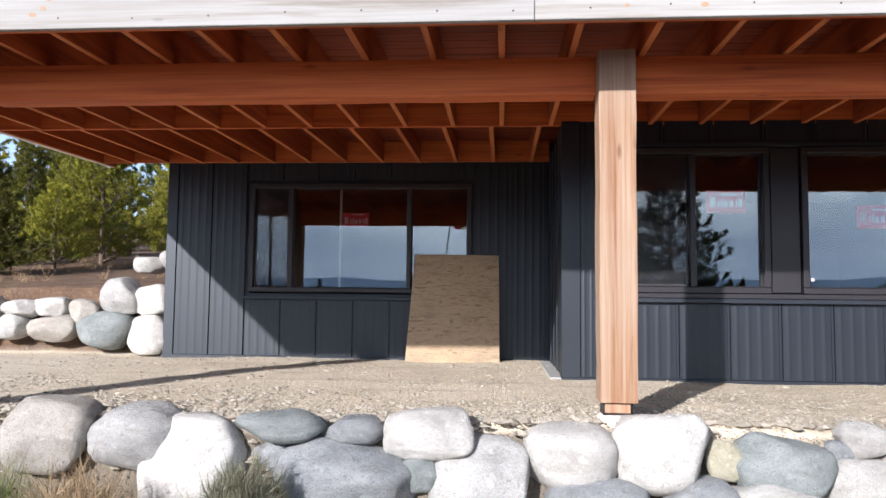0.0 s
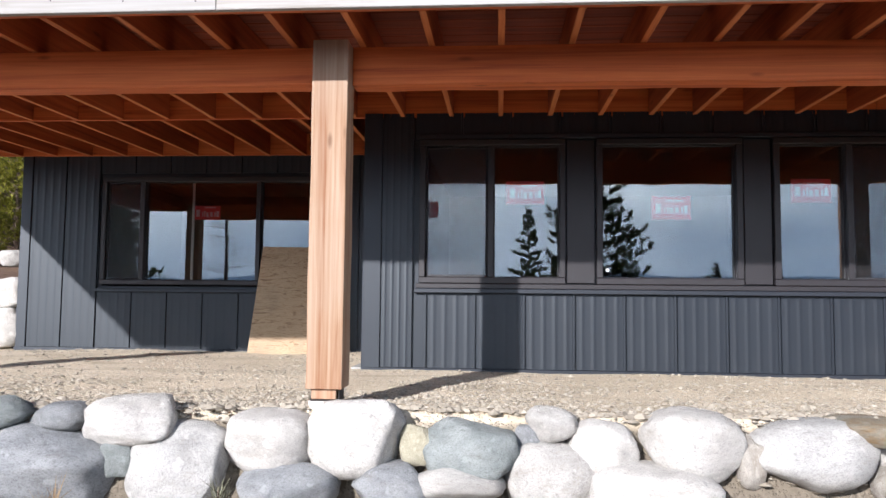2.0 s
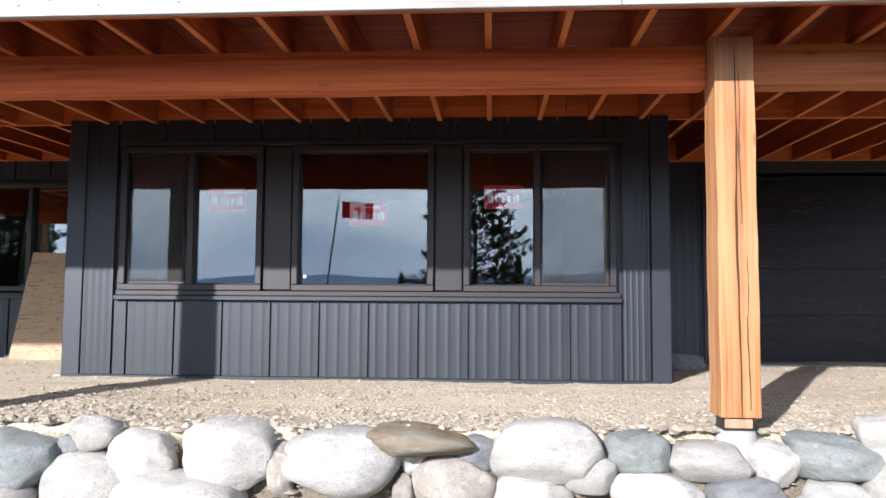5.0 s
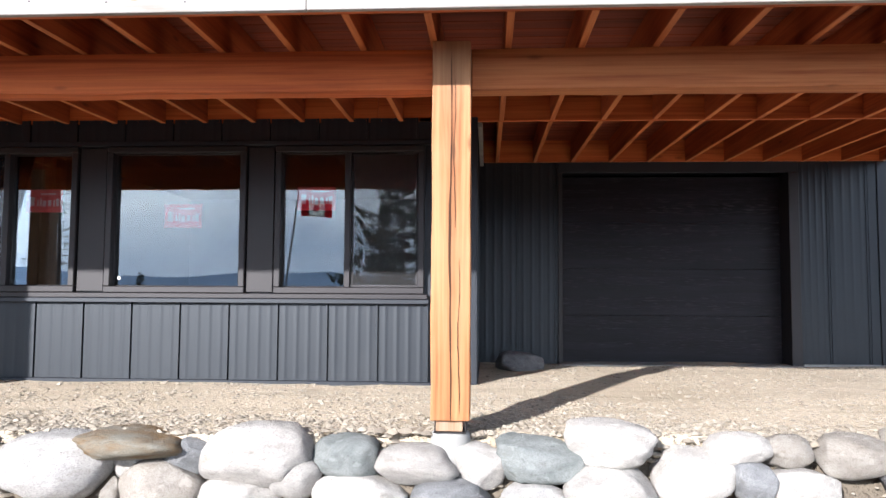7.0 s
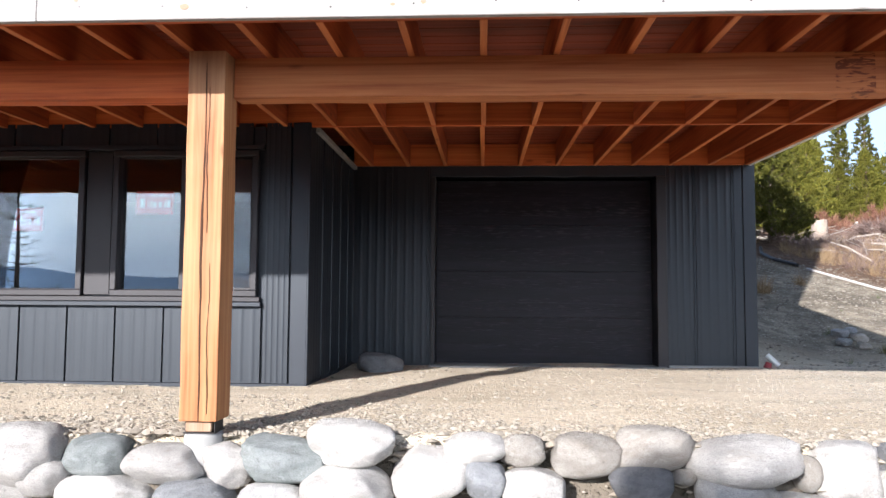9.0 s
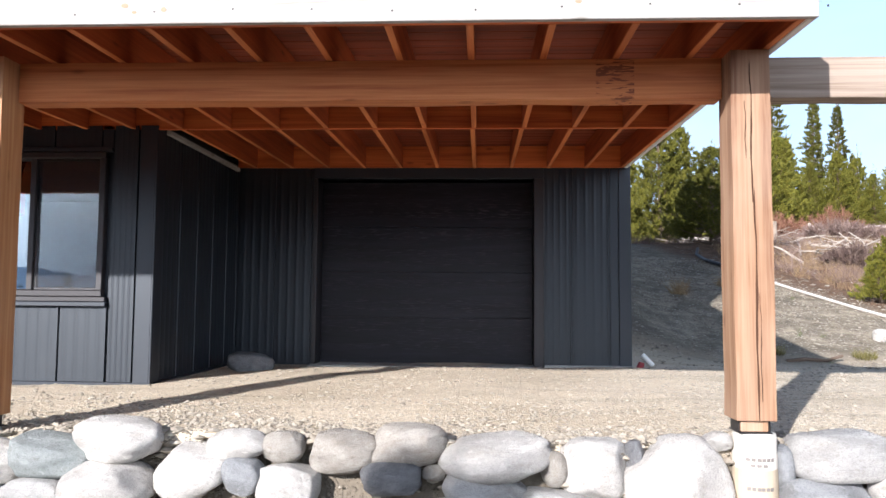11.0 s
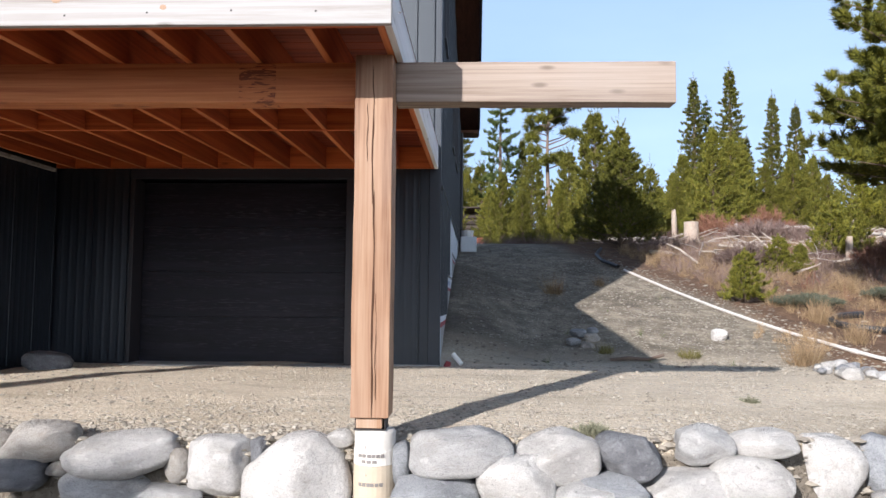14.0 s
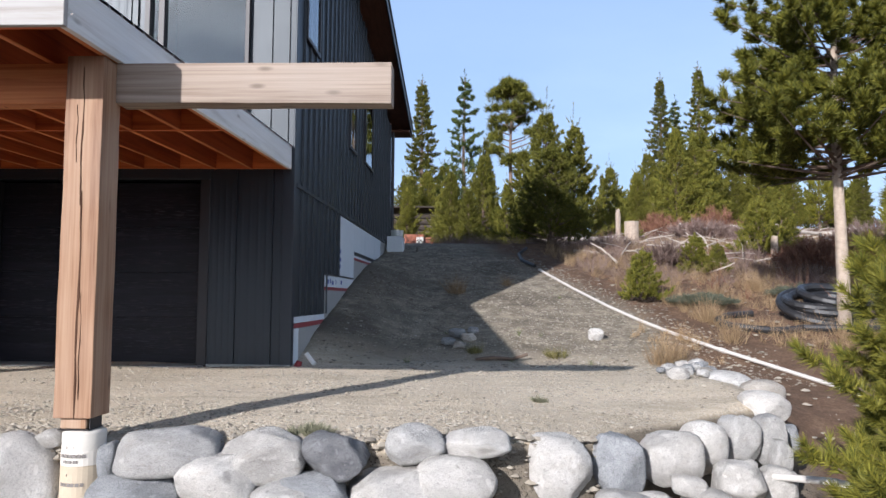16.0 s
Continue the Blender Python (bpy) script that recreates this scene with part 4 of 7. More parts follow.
deck_post(POSTS[0], 0.068, deck_z(POST_Y) - 0.002, "weathered pale fir deck post with reddish grain", ())
deck_post(POSTS[1], 0.044, deck_z(POST_Y) - 0.002, "warm orange fir deck post with a long drying crack", ((0.0, 0.0, 0.97, 0.014), (0.045, 0.02, 0.42, 0.006), (0.02, 0.5, 0.9, 0.005)), M_POST_WARM)
deck_post(POSTS[2], 0.096, deck_z(POST_Y) - 0.002, "brown fir deck post with knots and cracks", ((0.012, 0.0, 0.62, 0.017), (0.0, 0.58, 0.97, 0.012), (-0.03, 0.7, 0.86, 0.006), (0.03, 0.05, 0.34, 0.005)), M_POST_BROWN)


def pier(x, top, r, wrapped, label):
    p = thing("pier", label, "pier", Matrix.Translation((x, POST_Y + 0.105, 0)), "piers under the posts")
    bm = tube([(0, 0, -0.55), (0, 0, top - 0.02), (0, 0, top - 0.004), (0, 0, top)], [r, r, r - 0.006, r - 0.02], 28)
    part("pier_shaft", bm, M_TUBE if wrapped else M_CONC, p, smooth=True)
    if wrapped:
        # printed cardboard form: plain bars stand for its faded print
        part("paper_band", tube([(0, 0, -0.50), (0, 0, top - 0.185), (0, 0, top - 0.18)], [r + 0.006, r + 0.003, r + 0.001], 28, False), M_BROWNPAPER, p, "tan stained paper")
        band = part("paper_band", tube([(0, 0, top - 0.178), (0, 0, top - 0.105), (0, 0, top - 0.10)], [r + 0.003, r + 0.002, r + 0.0005], 28, False), M_TUBE, p, "creamy paper")
        for zz, a0, wide, hh in ((top - 0.082, -1.90, 0.005, 0.009), (top - 0.082, -1.55, 0.004, 0.004), (top - 0.127, -1.95, 0.034, 0.009), (top - 0.127, -1.30, 0.030, 0.009),
                                 (top - 0.157, -1.72, 0.038, 0.008), (top - 0.225, -1.85, 0.005, 0.006), (top - 0.275, -1.95, 0.030, 0.009), (top - 0.275, -1.35, 0.030, 0.009)):
            for k in (-1, 0, 1):
                ang = a0 + k * (2 * wide / 2.6) / r
                if wide < 0.01 and k:
                    continue
                c, s = math.cos(ang), math.sin(ang)
                ob = part("print_bar", box(-wide / 3.2, wide / 3.2, -0.001, 0.001, -hh, hh), M_DARKINK, band)
                ob.matrix_basis = Matrix.Translation(((r + 0.0055) * c, (r + 0.0055) * s, zz)) @ Matrix.Rotation(ang + math.pi / 2, 4, "Z")
    return p


pier(FAR_POST, -0.01, 0.108, False, "round pale concrete pier half buried in gravel")
pier(POSTS[0] + 0.0, 0.0, 0.108, True, "concrete pier in a faded printed cardboard form")
pier(POSTS[1] + 0.0, -0.024, 0.104, False, "round pale concrete pier half buried in gravel")
pier(POSTS[2] + 0.02, 0.028, 0.110, True, "concrete pier in a torn printed cardboard form")


# ---- upper storey, side wall, roof ----
UP_Z0, ROOF_X = 2.30, HOUSE_R + 0.47


def roof_z(y):
    return 4.90 + 0.185 * (18.3 - y)


w = structure("wall_upper_front", "sunlit steel-clad upper wall above the deck")
GX = (7.95, 9.13)
wall_piece(w, HOUSE_L + 0.02, GX[0], GAR_Y + 0.03, GAR_Y + 0.2, UP_Z0, 6.6)
wall_piece(w, GX[1], HOUSE_R - 0.02, GAR_Y + 0.03, GAR_Y + 0.2, UP_Z0, 6.6)
wall_piece(w, GX[0], GX[1], GAR_Y + 0.03, GAR_Y + 0.2, UP_Z0, 2.72)
wall_piece(w, GX[0], GX[1], GAR_Y + 0.03, GAR_Y + 0.2, 5.2, 6.6)
run(w, facing(GAR_Y), 9.20, HOUSE_R - 0.06, UP_Z0 + 0.02, 6.55, 0.195)
run(w, facing(GAR_Y), 6.2, 7.86, UP_Z0 + 0.02, 6.55, 0.40)
part("corner_trim", box(HOUSE_R - 0.06, HOUSE_R, GAR_Y - 0.014, GAR_Y + 0.03, UP_Z0, 6.6, 0.004), M_TRIM, w)
win = thing("window_upper", "tall dark-framed window above the deck reflecting pale sky", "window", kind="structure")
for b in ((GX[0], GX[1], 2.73, 2.79), (GX[0], GX[1], 5.1, 5.18), (GX[0], GX[0] + 0.06, 2.791, 5.099), (GX[1] - 0.05, GX[1], 2.791, 5.099)):
    part("window_frame", box(b[0], b[1], GAR_Y - 0.03, GAR_Y + 0.1, b[2], b[3], 0.004), M_FRAME, win)
part("mullion", box(8.10, 8.17, GAR_Y - 0.02, GAR_Y + 0.09, 2.791, 5.099, 0.004), M_FRAME, win)
for a, b in ((GX[0] + 0.06, 8.10), (8.17, GX[1] - 0.05)):
    part("pane", box(a - 0.003, b + 0.003, GAR_Y + 0.03, GAR_Y + 0.036, 2.788, 5.102), M_GLASS, win)
part("backing_room", box(GX[0] - 0.3, GX[1] + 0.3, GAR_Y + 1.6, GAR_Y + 1.7, UP_Z0, 5.6), M_PLASTER_DIM, win)

w = structure("wall_side", "charcoal steel-clad side wall stepping up the bank")
X = HOUSE_R
for y0, y1, z0 in ((GAR_Y + 0.03, 9.9, -0.3), (9.9, 11.0, -0.3), (11.0, BACK_Y, -0.3)):
    part("wall_core", box(X - 0.25, X - 0.03, y0, y1, z0, 4.95), M_TRIM, w)
bm = bmesh.new()
vs = [bm.verts.new((xx, yy, zz)) for xx in (X - 0.25, X - 0.03) for yy, zz in ((GAR_Y + 0.03, 4.95), (BACK_Y, 4.95), (BACK_Y, roof_z(BACK_Y) - 0.2), (GAR_Y + 0.03, roof_z(GAR_Y) - 0.2))]
bm.faces.new(vs[3::-1])
bm.faces.new(vs[4:])
for k in range(4):
    bm.faces.new((vs[k], vs[(k + 1) % 4], vs[4 + (k + 1) % 4], vs[4 + k]))
part("wall_core", bm, M_TRIM, w)
BAND = 1.955
y = GAR_Y + 0.10
k = 0
while y < BACK_Y - 0.1:
    bw = min(0.30, BACK_Y - 0.1 - y)
    top = math.floor((roof_z(y) - 0.22) * 5) / 5
    clad(w, y, BAND + 0.045, bw, top - BAND, side_right(X), bw > 0.2, True)
    if y < 9.88:
        clad(w, y, 0.53, bw, BAND - 0.53, side_right(X), True, True)
    elif y < 10.95:
        clad(w, y, 1.06, bw, BAND - 1.06, side_right(X), True, True)
    y += 0.30
part("corner_trim", box(X - 0.03, X + 0.014, GAR_Y - 0.012, GAR_Y + 0.09, 0.0, 6.6, 0.004), M_TRIM, w)
part("band_flashing", box(X - 0.03, X + 0.022, GAR_Y + 0.1, BACK_Y, BAND, BAND + 0.042, 0.004), M_TRIM, w)
part("corner_trim", box(X - 0.03, X + 0.014, BACK_Y - 0.1, BACK_Y, BAND + 0.045, 4.9, 0.004), M_BARKPALE, w)
# foundation steps below the cladding
for y0, y1, z0, z1, mat, lab in ((GAR_Y + 0.10, 9.98, 0.455, 0.525, M_FOAM, "pale insulation board"), (GAR_Y + 0.10, 9.98, 0.40, 0.452, M_RED, "red membrane strip"),
                                 (GAR_Y + 0.10, GAR_Y + 0.35, -0.2, 0.398, M_FOAM, "pale insulation board"), (GAR_Y + 0.36, 9.98, -0.2, 0.398, M_CONC, "bare concrete"),
                                 (9.99, 12.36, 0.885, 1.035, M_FOAM, "pale insulation board"), (9.99, 12.36, 0.84, 0.883, M_RED, "red membrane strip"), (9.99, 12.36, 0.0, 0.838, M_CONC, "bare concrete"),
                                 (10.99, 12.36, 1.062, 1.95, M_FOAM, "pale insulation board"), (12.37, 13.6, 1.50, 1.95, M_FOAM, "pale insulation board"),
                                 (13.61, 14.9, 1.50, 1.95, M_FOAM, "pale insulation board"), (14.91, 15.9, 1.50, 1.95, M_FOAM, "pale insulation board"), (15.91, 17.6, 1.6, 1.95, M_CONC, "bare concrete"),
                                 (12.37, 15.9, 1.44, 1.498, M_ROOF, "black flashing strip"), (12.37, 15.9, 1.36, 1.40, M_RED, "red membrane strip"), (12.37, 16.0, 0.3, 1.358, M_CONC, "bare concrete")):
    part("foundation_step", box(X - 0.028, X + 0.008, y0, y1, z0, z1, 0.003), mat, w, lab)
part("foundation_step", box(X - 0.028, X + 0.014, 9.99, 12.36, 1.038, 1.060, 0.002), M_ROOF, w, "black flashing strip")
part("foundation_step", box(X - 0.028, X + 0.006, 12.37, 15.9, 1.402, 1.438, 0.002), M_FOAM, w, "pale insulation board")
for yy, zz, ln in ((10.15, 0.955, 0.10), (10.32, 0.965, 0.07), (10.46, 0.945, 0.13), (10.75, 0.96, 0.05), (11.15, 0.96, 0.11), (11.05, 1.30, 0.12), (11.05, 1.42, 0.10), (11.06, 1.20, 0.07)):
    part("print_bar", box(X + 0.0085, X + 0.0095, yy, yy + ln, zz - 0.03, zz + 0.03), M_BLUEINK, w, "blue print on the board")
for y0, y1, z0, z1 in ((8.55, 9.30, 3.72, 4.95), (11.65, 12.30, 3.08, 4.15), (13.30, 14.35, 3.14, 4.45)):
    win = thing("window_side", "narrow dark-framed window in the side wall", "window", kind="structure")
    for a, b, c, d in ((y0, y1, z0, z0 + 0.05), (y0, y1, z1 - 0.05, z1), (y0, y0 + 0.05, z0 + 0.051, z1 - 0.051), (y1 - 0.05, y1, z0 + 0.051, z1 - 0.051)):
        part("window_frame", box(X - 0.01, X + 0.045, a, b, c, d, 0.004), M_FRAME, win)
    part("pane", box(X + 0.024, X + 0.028, y0 + 0.048, y1 - 0.048, z0 + 0.048, z1 - 0.048), M_GLASS, win)
    # dark sheet just behind the glass paints in the unlit room
    part("dark_reveal", box(X + 0.0125, X + 0.0165, y0 + 0.05, y1 - 0.05, z0 + 0.05, z1 - 0.05), M_FRAME, win)
blk = part("concrete_block", box(X + 0.06, X + 0.42, 16.6, 17.0, ground_z(X + 0.2, 16.8) - 0.05, ground_z(X + 0.2, 16.8) + 0.30, 0.015), M_FOAM)
tagged(blk, "pale concrete block beside the foundation", "block")
blk = part("bucket", tube([(X + 0.2, 17.5, ground_z(X + 0.2, 17.5)), (X + 0.2, 17.5, ground_z(X + 0.2, 17.5) + 0.34)], [0.12, 0.15], 16), M_WHITE)
tagged(blk, "white plastic bucket at the rear corner", "bucket")
# other outer walls that close the house
w = structure("wall_back", "plain charcoal rear wall")
wall_piece(w, HOUSE_L, HOUSE_R - 0.26, BACK_Y - 0.2, BACK_Y - 0.02, 0.0, 5.0)
w = structure("wall_left", "plain charcoal end wall")
wall_piece(w, HOUSE_L + 0.02, HOUSE_L + 0.12, REC_Y + 0.19, BACK_Y - 0.2, -0.1, 5.0)

roof = thing("roof", "dark metal shed roof with a brown timber soffit", "roof", kind="structure")


def slope_slab(x0, x1, y0, y1, dz0, dz1):
    bm = box(x0, x1, y0, y1, dz0, dz1)
    for v in bm.verts:
        v.co.z += roof_z(v.co.y)
    return bm


part("roof_sheet", slope_slab(HOUSE_L - 0.5, ROOF_X + 0.02, 7.3, 18.32, 0.005, 0.05), M_ROOF, roof)
part("soffit", slope_slab(HOUSE_L - 0.5, ROOF_X - 0.03, 7.3, 18.29, -0.13, 0.0), M_SOFFIT, roof)
part("barge_board", slope_slab(ROOF_X - 0.028, ROOF_X, 7.3, 18.30, -0.17, 0.003), M_ROOF, roof)
part("eave_board", box(HOUSE_L - 0.5, ROOF_X - 0.03, 18.292, 18.318, roof_z(18.3) - 0.2, roof_z(18.3)), M_ROOF, roof)
part("back_soffit_box", box(HOUSE_R - 0.02, ROOF_X - 0.03, BACK_Y - 0.0, 18.29, roof_z(18.3) - 0.20, roof_z(18.3) - 0.14), M_SOFFIT, roof)
pipe = part("downpipe", tube([(HOUSE_R + 0.05, BACK_Y + 0.05, 2.0), (HOUSE_R + 0.05, BACK_Y + 0.05, 4.7)], 0.04, 10), M_ROOF)
tagged(pipe, "dark round downpipe at the rear corner of the house", "downpipe")


# ---- boulders ----
def boulder_mesh(seed, round_off, flats, lump):
    """A water-worn stone: a rounded block with a few flat sides, worn arrises and a lumpy skin, one unit across."""
    rnd = random.Random(seed)
    bm = bmesh.new()
    bmesh.ops.create_icosphere(bm, subdivisions=4, radius=1.0)
    cuts = []
    for _ in range(flats):
        d = Vector((rnd.gauss(0, 1), rnd.gauss(0, 1) - 0.3, rnd.gauss(0, 0.8))).normalized()
        cuts.append((d, rnd.uniform(0.76, 0.98)))
    off = Vector((rnd.uniform(0, 50), rnd.uniform(0, 50), rnd.uniform(0, 50)))
    taper, skew = rnd.uniform(-0.16, 0.16), rnd.uniform(-0.14, 0.14)
    for v in bm.verts:
        p = Vector([math.copysign(abs(c) ** round_off, c) for c in v.co])
        for d, k in cuts:
            s = p.dot(d) - k
            if s > 0:
                p -= d * (s * s / (s + 0.05))
        p = Vector((p.x * (1 + taper * p.z), p.y, p.z * (1 + skew * p.x)))
        q = p * 1.1 + off
        p *= 1 + lump * (0.08 * noise.noise(q) + 0.045 * noise.noise(q * 2.6) + 0.02 * noise.noise(q * 6.0)) + 0.007 * noise.noise(q * 15.0)
        v.co = p
    lo = [min(v.co[i] for v in bm.verts) for i in range(3)]
    hi = [max(v.co[i] for v in bm.verts) for i in range(3)]
    for v in bm.verts:
        v.co = Vector([(v.co[i] - lo[i]) / (hi[i] - lo[i]) - 0.5 for i in range(3)])
    me = bpy.data.meshes.new("boulder")
    bm.to_mesh(me)
    bm.free()
    me.polygons.foreach_set("use_smooth", [True] * len(me.polygons))
    return me


COUNT = [0]


def boulder(x, y, z, w, h, tint, group="boulders of the retaining wall", depth=0.85, turn=None):
    k = COUNT[0]
    COUNT[0] += 1
    rnd = random.Random(100 + k)
    me = boulder_mesh(300 + k, rnd.uniform(0.58, 0.88), rnd.randint(5, 9), rnd.choice((0.7, 1.0, 1.3)))
    me.materials.append(ROCKS[tint])
    ob = new("boulder", me)
    lean = rnd.uniform(-6, 6) if turn is None else turn
    ob.matrix_basis = pose(x, y, z, 0, lean, rnd.uniform(-6, 6)) @ Matrix.Diagonal((w * 1.05, max(w, h) * depth, h * 1.05, 1))
    size = "large" if w * h > 0.18 else "small" if w * h < 0.05 else "medium-sized"
    return tagged(ob, size + " " + WORDS[tint] + " boulder in the dry-stacked wall", "boulder", group)


boulder(-2.50, 4.02, -0.15, 0.48, 0.40, "tan")
boulder(-2.00, 4.03, -0.15, 0.52, 0.35, "pale")
boulder(-1.67, 4.04, -0.32, 0.59, 0.57, "white")
boulder(-1.25, 4.04, -0.24, 0.22, 0.20, "grey")
boulder(-1.20, 4.05, -0.08, 0.49, 0.18, "green")
boulder(-0.82, 4.05, -0.37, 0.82, 0.47, "grey")
boulder(-0.79, 4.05, -0.09, 0.33, 0.15, "grey")
boulder(-0.43, 3.98, -0.30, 0.20, 0.19, "green")
boulder(-0.39, 4.06, -0.10, 0.48, 0.26, "white")
boulder(-0.12, 4.07, -0.35, 0.54, 0.47, "pale")
boulder(0.36, 4.08, -0.21, 0.51, 0.34, "white")
boulder(0.50, 4.00, -0.44, 0.52, 0.29, "grey")
boulder(0.84, 4.09, -0.18, 0.51, 0.41, "white")
boulder(1.05, 4.01, -0.43, 0.40, 0.28, "grey")
boulder(1.19, 4.09, -0.21, 0.21, 0.21, "yellow")
boulder(1.41, 4.02, -0.38, 0.46, 0.19, "white")
boulder(1.47, 4.10, -0.24, 0.51, 0.33, "green")
boulder(1.77, 4.11, -0.17, 0.15, 0.15, "grey")
boulder(1.89, 4.11, -0.39, 0.47, 0.43, "white")
boulder(1.89, 4.11, -0.09, 0.27, 0.19, "white")
boulder(2.16, 4.11, -0.20, 0.36, 0.28, "white")
boulder(2.41, 4.04, -0.41, 0.64, 0.30, "white")
boulder(2.61, 4.12, -0.18, 0.53, 0.36, "white")
boulder(2.91, 4.13, -0.26, 0.14, 0.30, "tan")
boulder(3.23, 4.13, -0.22, 0.61, 0.36, "pale")
boulder(3.56, 4.06, -0.34, 0.11, 0.17, "tan")
boulder(3.61, 4.14, -0.21, 0.15, 0.13, "white")
boulder(3.63, 4.14, -0.09, 0.59, 0.13, "rust")
boulder(3.82, 4.07, -0.32, 0.42, 0.31, "tan")
boulder(3.93, 4.15, -0.16, 0.28, 0.20, "grey")
boulder(4.22, 4.08, -0.35, 0.40, 0.22, "white")
boulder(4.30, 4.16, -0.14, 0.58, 0.31, "white")
boulder(4.49, 4.08, -0.24, 0.29, 0.19, "white")
boulder(4.75, 4.16, -0.14, 0.35, 0.21, "green")
boulder(4.84, 4.09, -0.33, 0.46, 0.22, "white")
boulder(5.11, 4.17, -0.18, 0.44, 0.20, "white")
boulder(5.30, 4.10, -0.34, 0.42, 0.19, "grey")
boulder(5.45, 4.18, -0.19, 0.26, 0.22, "white")
boulder(5.70, 4.10, -0.35, 0.39, 0.20, "pale")
boulder(5.75, 4.19, -0.15, 0.43, 0.23, "green")
boulder(6.10, 4.11, -0.29, 0.46, 0.26, "white")
boulder(6.11, 4.19, -0.06, 0.45, 0.22, "white")
boulder(6.53, 4.20, -0.23, 0.40, 0.30, "white")
boulder(6.76, 4.21, -0.08, 0.32, 0.16, "white")
boulder(6.81, 4.13, -0.23, 0.21, 0.19, "grey")
boulder(7.00, 4.21, -0.09, 0.24, 0.17, "tan")
boulder(7.06, 4.13, -0.27, 0.31, 0.22, "white")
boulder(7.34, 4.22, -0.11, 0.36, 0.22, "tan")
boulder(7.60, 4.14, -0.23, 0.31, 0.18, "dark")
boulder(7.69, 4.22, -0.07, 0.39, 0.22, "tan")
boulder(7.82, 4.15, -0.20, 0.12, 0.08, "tan")
boulder(8.09, 4.15, -0.30, 0.44, 0.20, "pale")
boulder(8.14, 4.23, -0.13, 0.58, 0.23, "white")
boulder(8.45, 4.20, -0.18, 0.14, 0.18, "tan")
boulder(8.42, 4.12, -0.36, 0.42, 0.18, "pale")
boulder(8.67, 4.24, -0.18, 0.36, 0.32, "white")
boulder(8.88, 4.25, -0.13, 0.11, 0.20, "dark")
boulder(9.09, 4.25, -0.24, 0.56, 0.47, "white")
boulder(9.31, 4.26, -0.03, 0.16, 0.10, "white")
boulder(9.64, 4.26, -0.16, 0.12, 0.23, "grey")
boulder(9.82, 4.19, -0.30, 0.49, 0.22, "grey")
boulder(9.96, 4.27, -0.09, 0.55, 0.25, "pale")
boulder(10.26, 4.19, -0.23, 0.41, 0.29, "white")
boulder(10.48, 4.28, -0.11, 0.44, 0.28, "white")
boulder(10.65, 4.21, -0.30, 0.41, 0.20, "pale")
boulder(10.74, 4.22, -0.30, 0.41, 0.23, "grey")
boulder(10.86, 4.30, -0.11, 0.35, 0.25, "dark")
boulder(11.18, 4.28, -0.30, 0.49, 0.25, "white")
boulder(11.29, 4.37, -0.05, 0.31, 0.22, "pale")
boulder(11.51, 4.34, -0.26, 0.43, 0.31, "white")
boulder(11.62, 4.44, -0.05, 0.37, 0.15, "white")
# the wall's turn towards the bank
boulder(12.06, 4.70, -0.25, 0.46, 0.40, "white")
boulder(12.46, 4.85, -0.26, 0.36, 0.39, "grey")
boulder(12.83, 5.00, -0.24, 0.36, 0.33, "white")
boulder(13.09, 5.20, -0.21, 0.31, 0.34, "white")
boulder(13.39, 5.40, -0.18, 0.26, 0.30, "pale")
boulder(13.62, 5.50, -0.21, 0.22, 0.34, "pale")
boulder(13.88, 6.20, -0.09, 0.38, 0.26, "white")
boulder(14.14, 6.95, -0.06, 0.37, 0.22, "tan")
boulder(14.04, 7.50, -0.06, 0.48, 0.26, "pale")
boulder(13.23, 4.95, -0.37, 0.30, 0.25, "white")
boulder(13.53, 5.15, -0.43, 0.27, 0.25, "white")
boulder(13.86, 5.75, -0.24, 0.15, 0.20, "grey")
boulder(13.65, 5.38, -0.30, 0.14, 0.24, "pale")
boulder(12.89, 4.82, -0.36, 0.21, 0.12, "white")
boulder(12.99, 4.80, -0.46, 0.32, 0.18, "white")
boulder(12.66, 4.75, -0.46, 0.23, 0.16, "white")
boulder(13.30, 4.97, -0.28, 0.10, 0.09, "white")
boulder(12.47, 4.60, -0.44, 0.34, 0.18, "pale")
# bank behind the nook
boulder(-5.43, 8.00, 0.49, 0.40, 0.20, "white", "boulders of the upper bank")
boulder(-5.05, 8.00, 0.51, 0.37, 0.21, "white", "boulders of the upper bank")
boulder(-4.68, 8.00, 0.46, 0.33, 0.29, "tan", "boulders of the upper bank")
boulder(-4.25, 8.00, 0.65, 0.47, 0.40, "pale", "boulders of the upper bank")
boulder(-3.88, 8.00, 0.60, 0.36, 0.35, "white", "boulders of the upper bank")
boulder(-5.50, 8.00, 0.29, 0.42, 0.29, "pale", "boulders of the upper bank")
boulder(-5.01, 8.00, 0.27, 0.55, 0.30, "tan", "boulders of the upper bank")
boulder(-4.41, 8.00, 0.26, 0.62, 0.41, "green", "boulders of the upper bank")
boulder(-3.91, 8.00, 0.22, 0.44, 0.44, "white", "boulders of the upper bank")
boulder(-4.25, 8.60, 1.02, 0.37, 0.20, "white", "boulders of the upper bank")
boulder(-4.02, 8.60, 1.09, 0.18, 0.20, "white", "boulders of the upper bank")
boulder(-6.00, 8.05, 0.50, 0.52, 0.28, "pale", "boulders of the upper bank")
boulder(-6.10, 8.00, 0.22, 0.60, 0.36, "grey", "boulders of the upper bank")
boulder(-6.75, 8.10, 0.40, 0.60, 0.50, "white", "boulders of the upper bank")


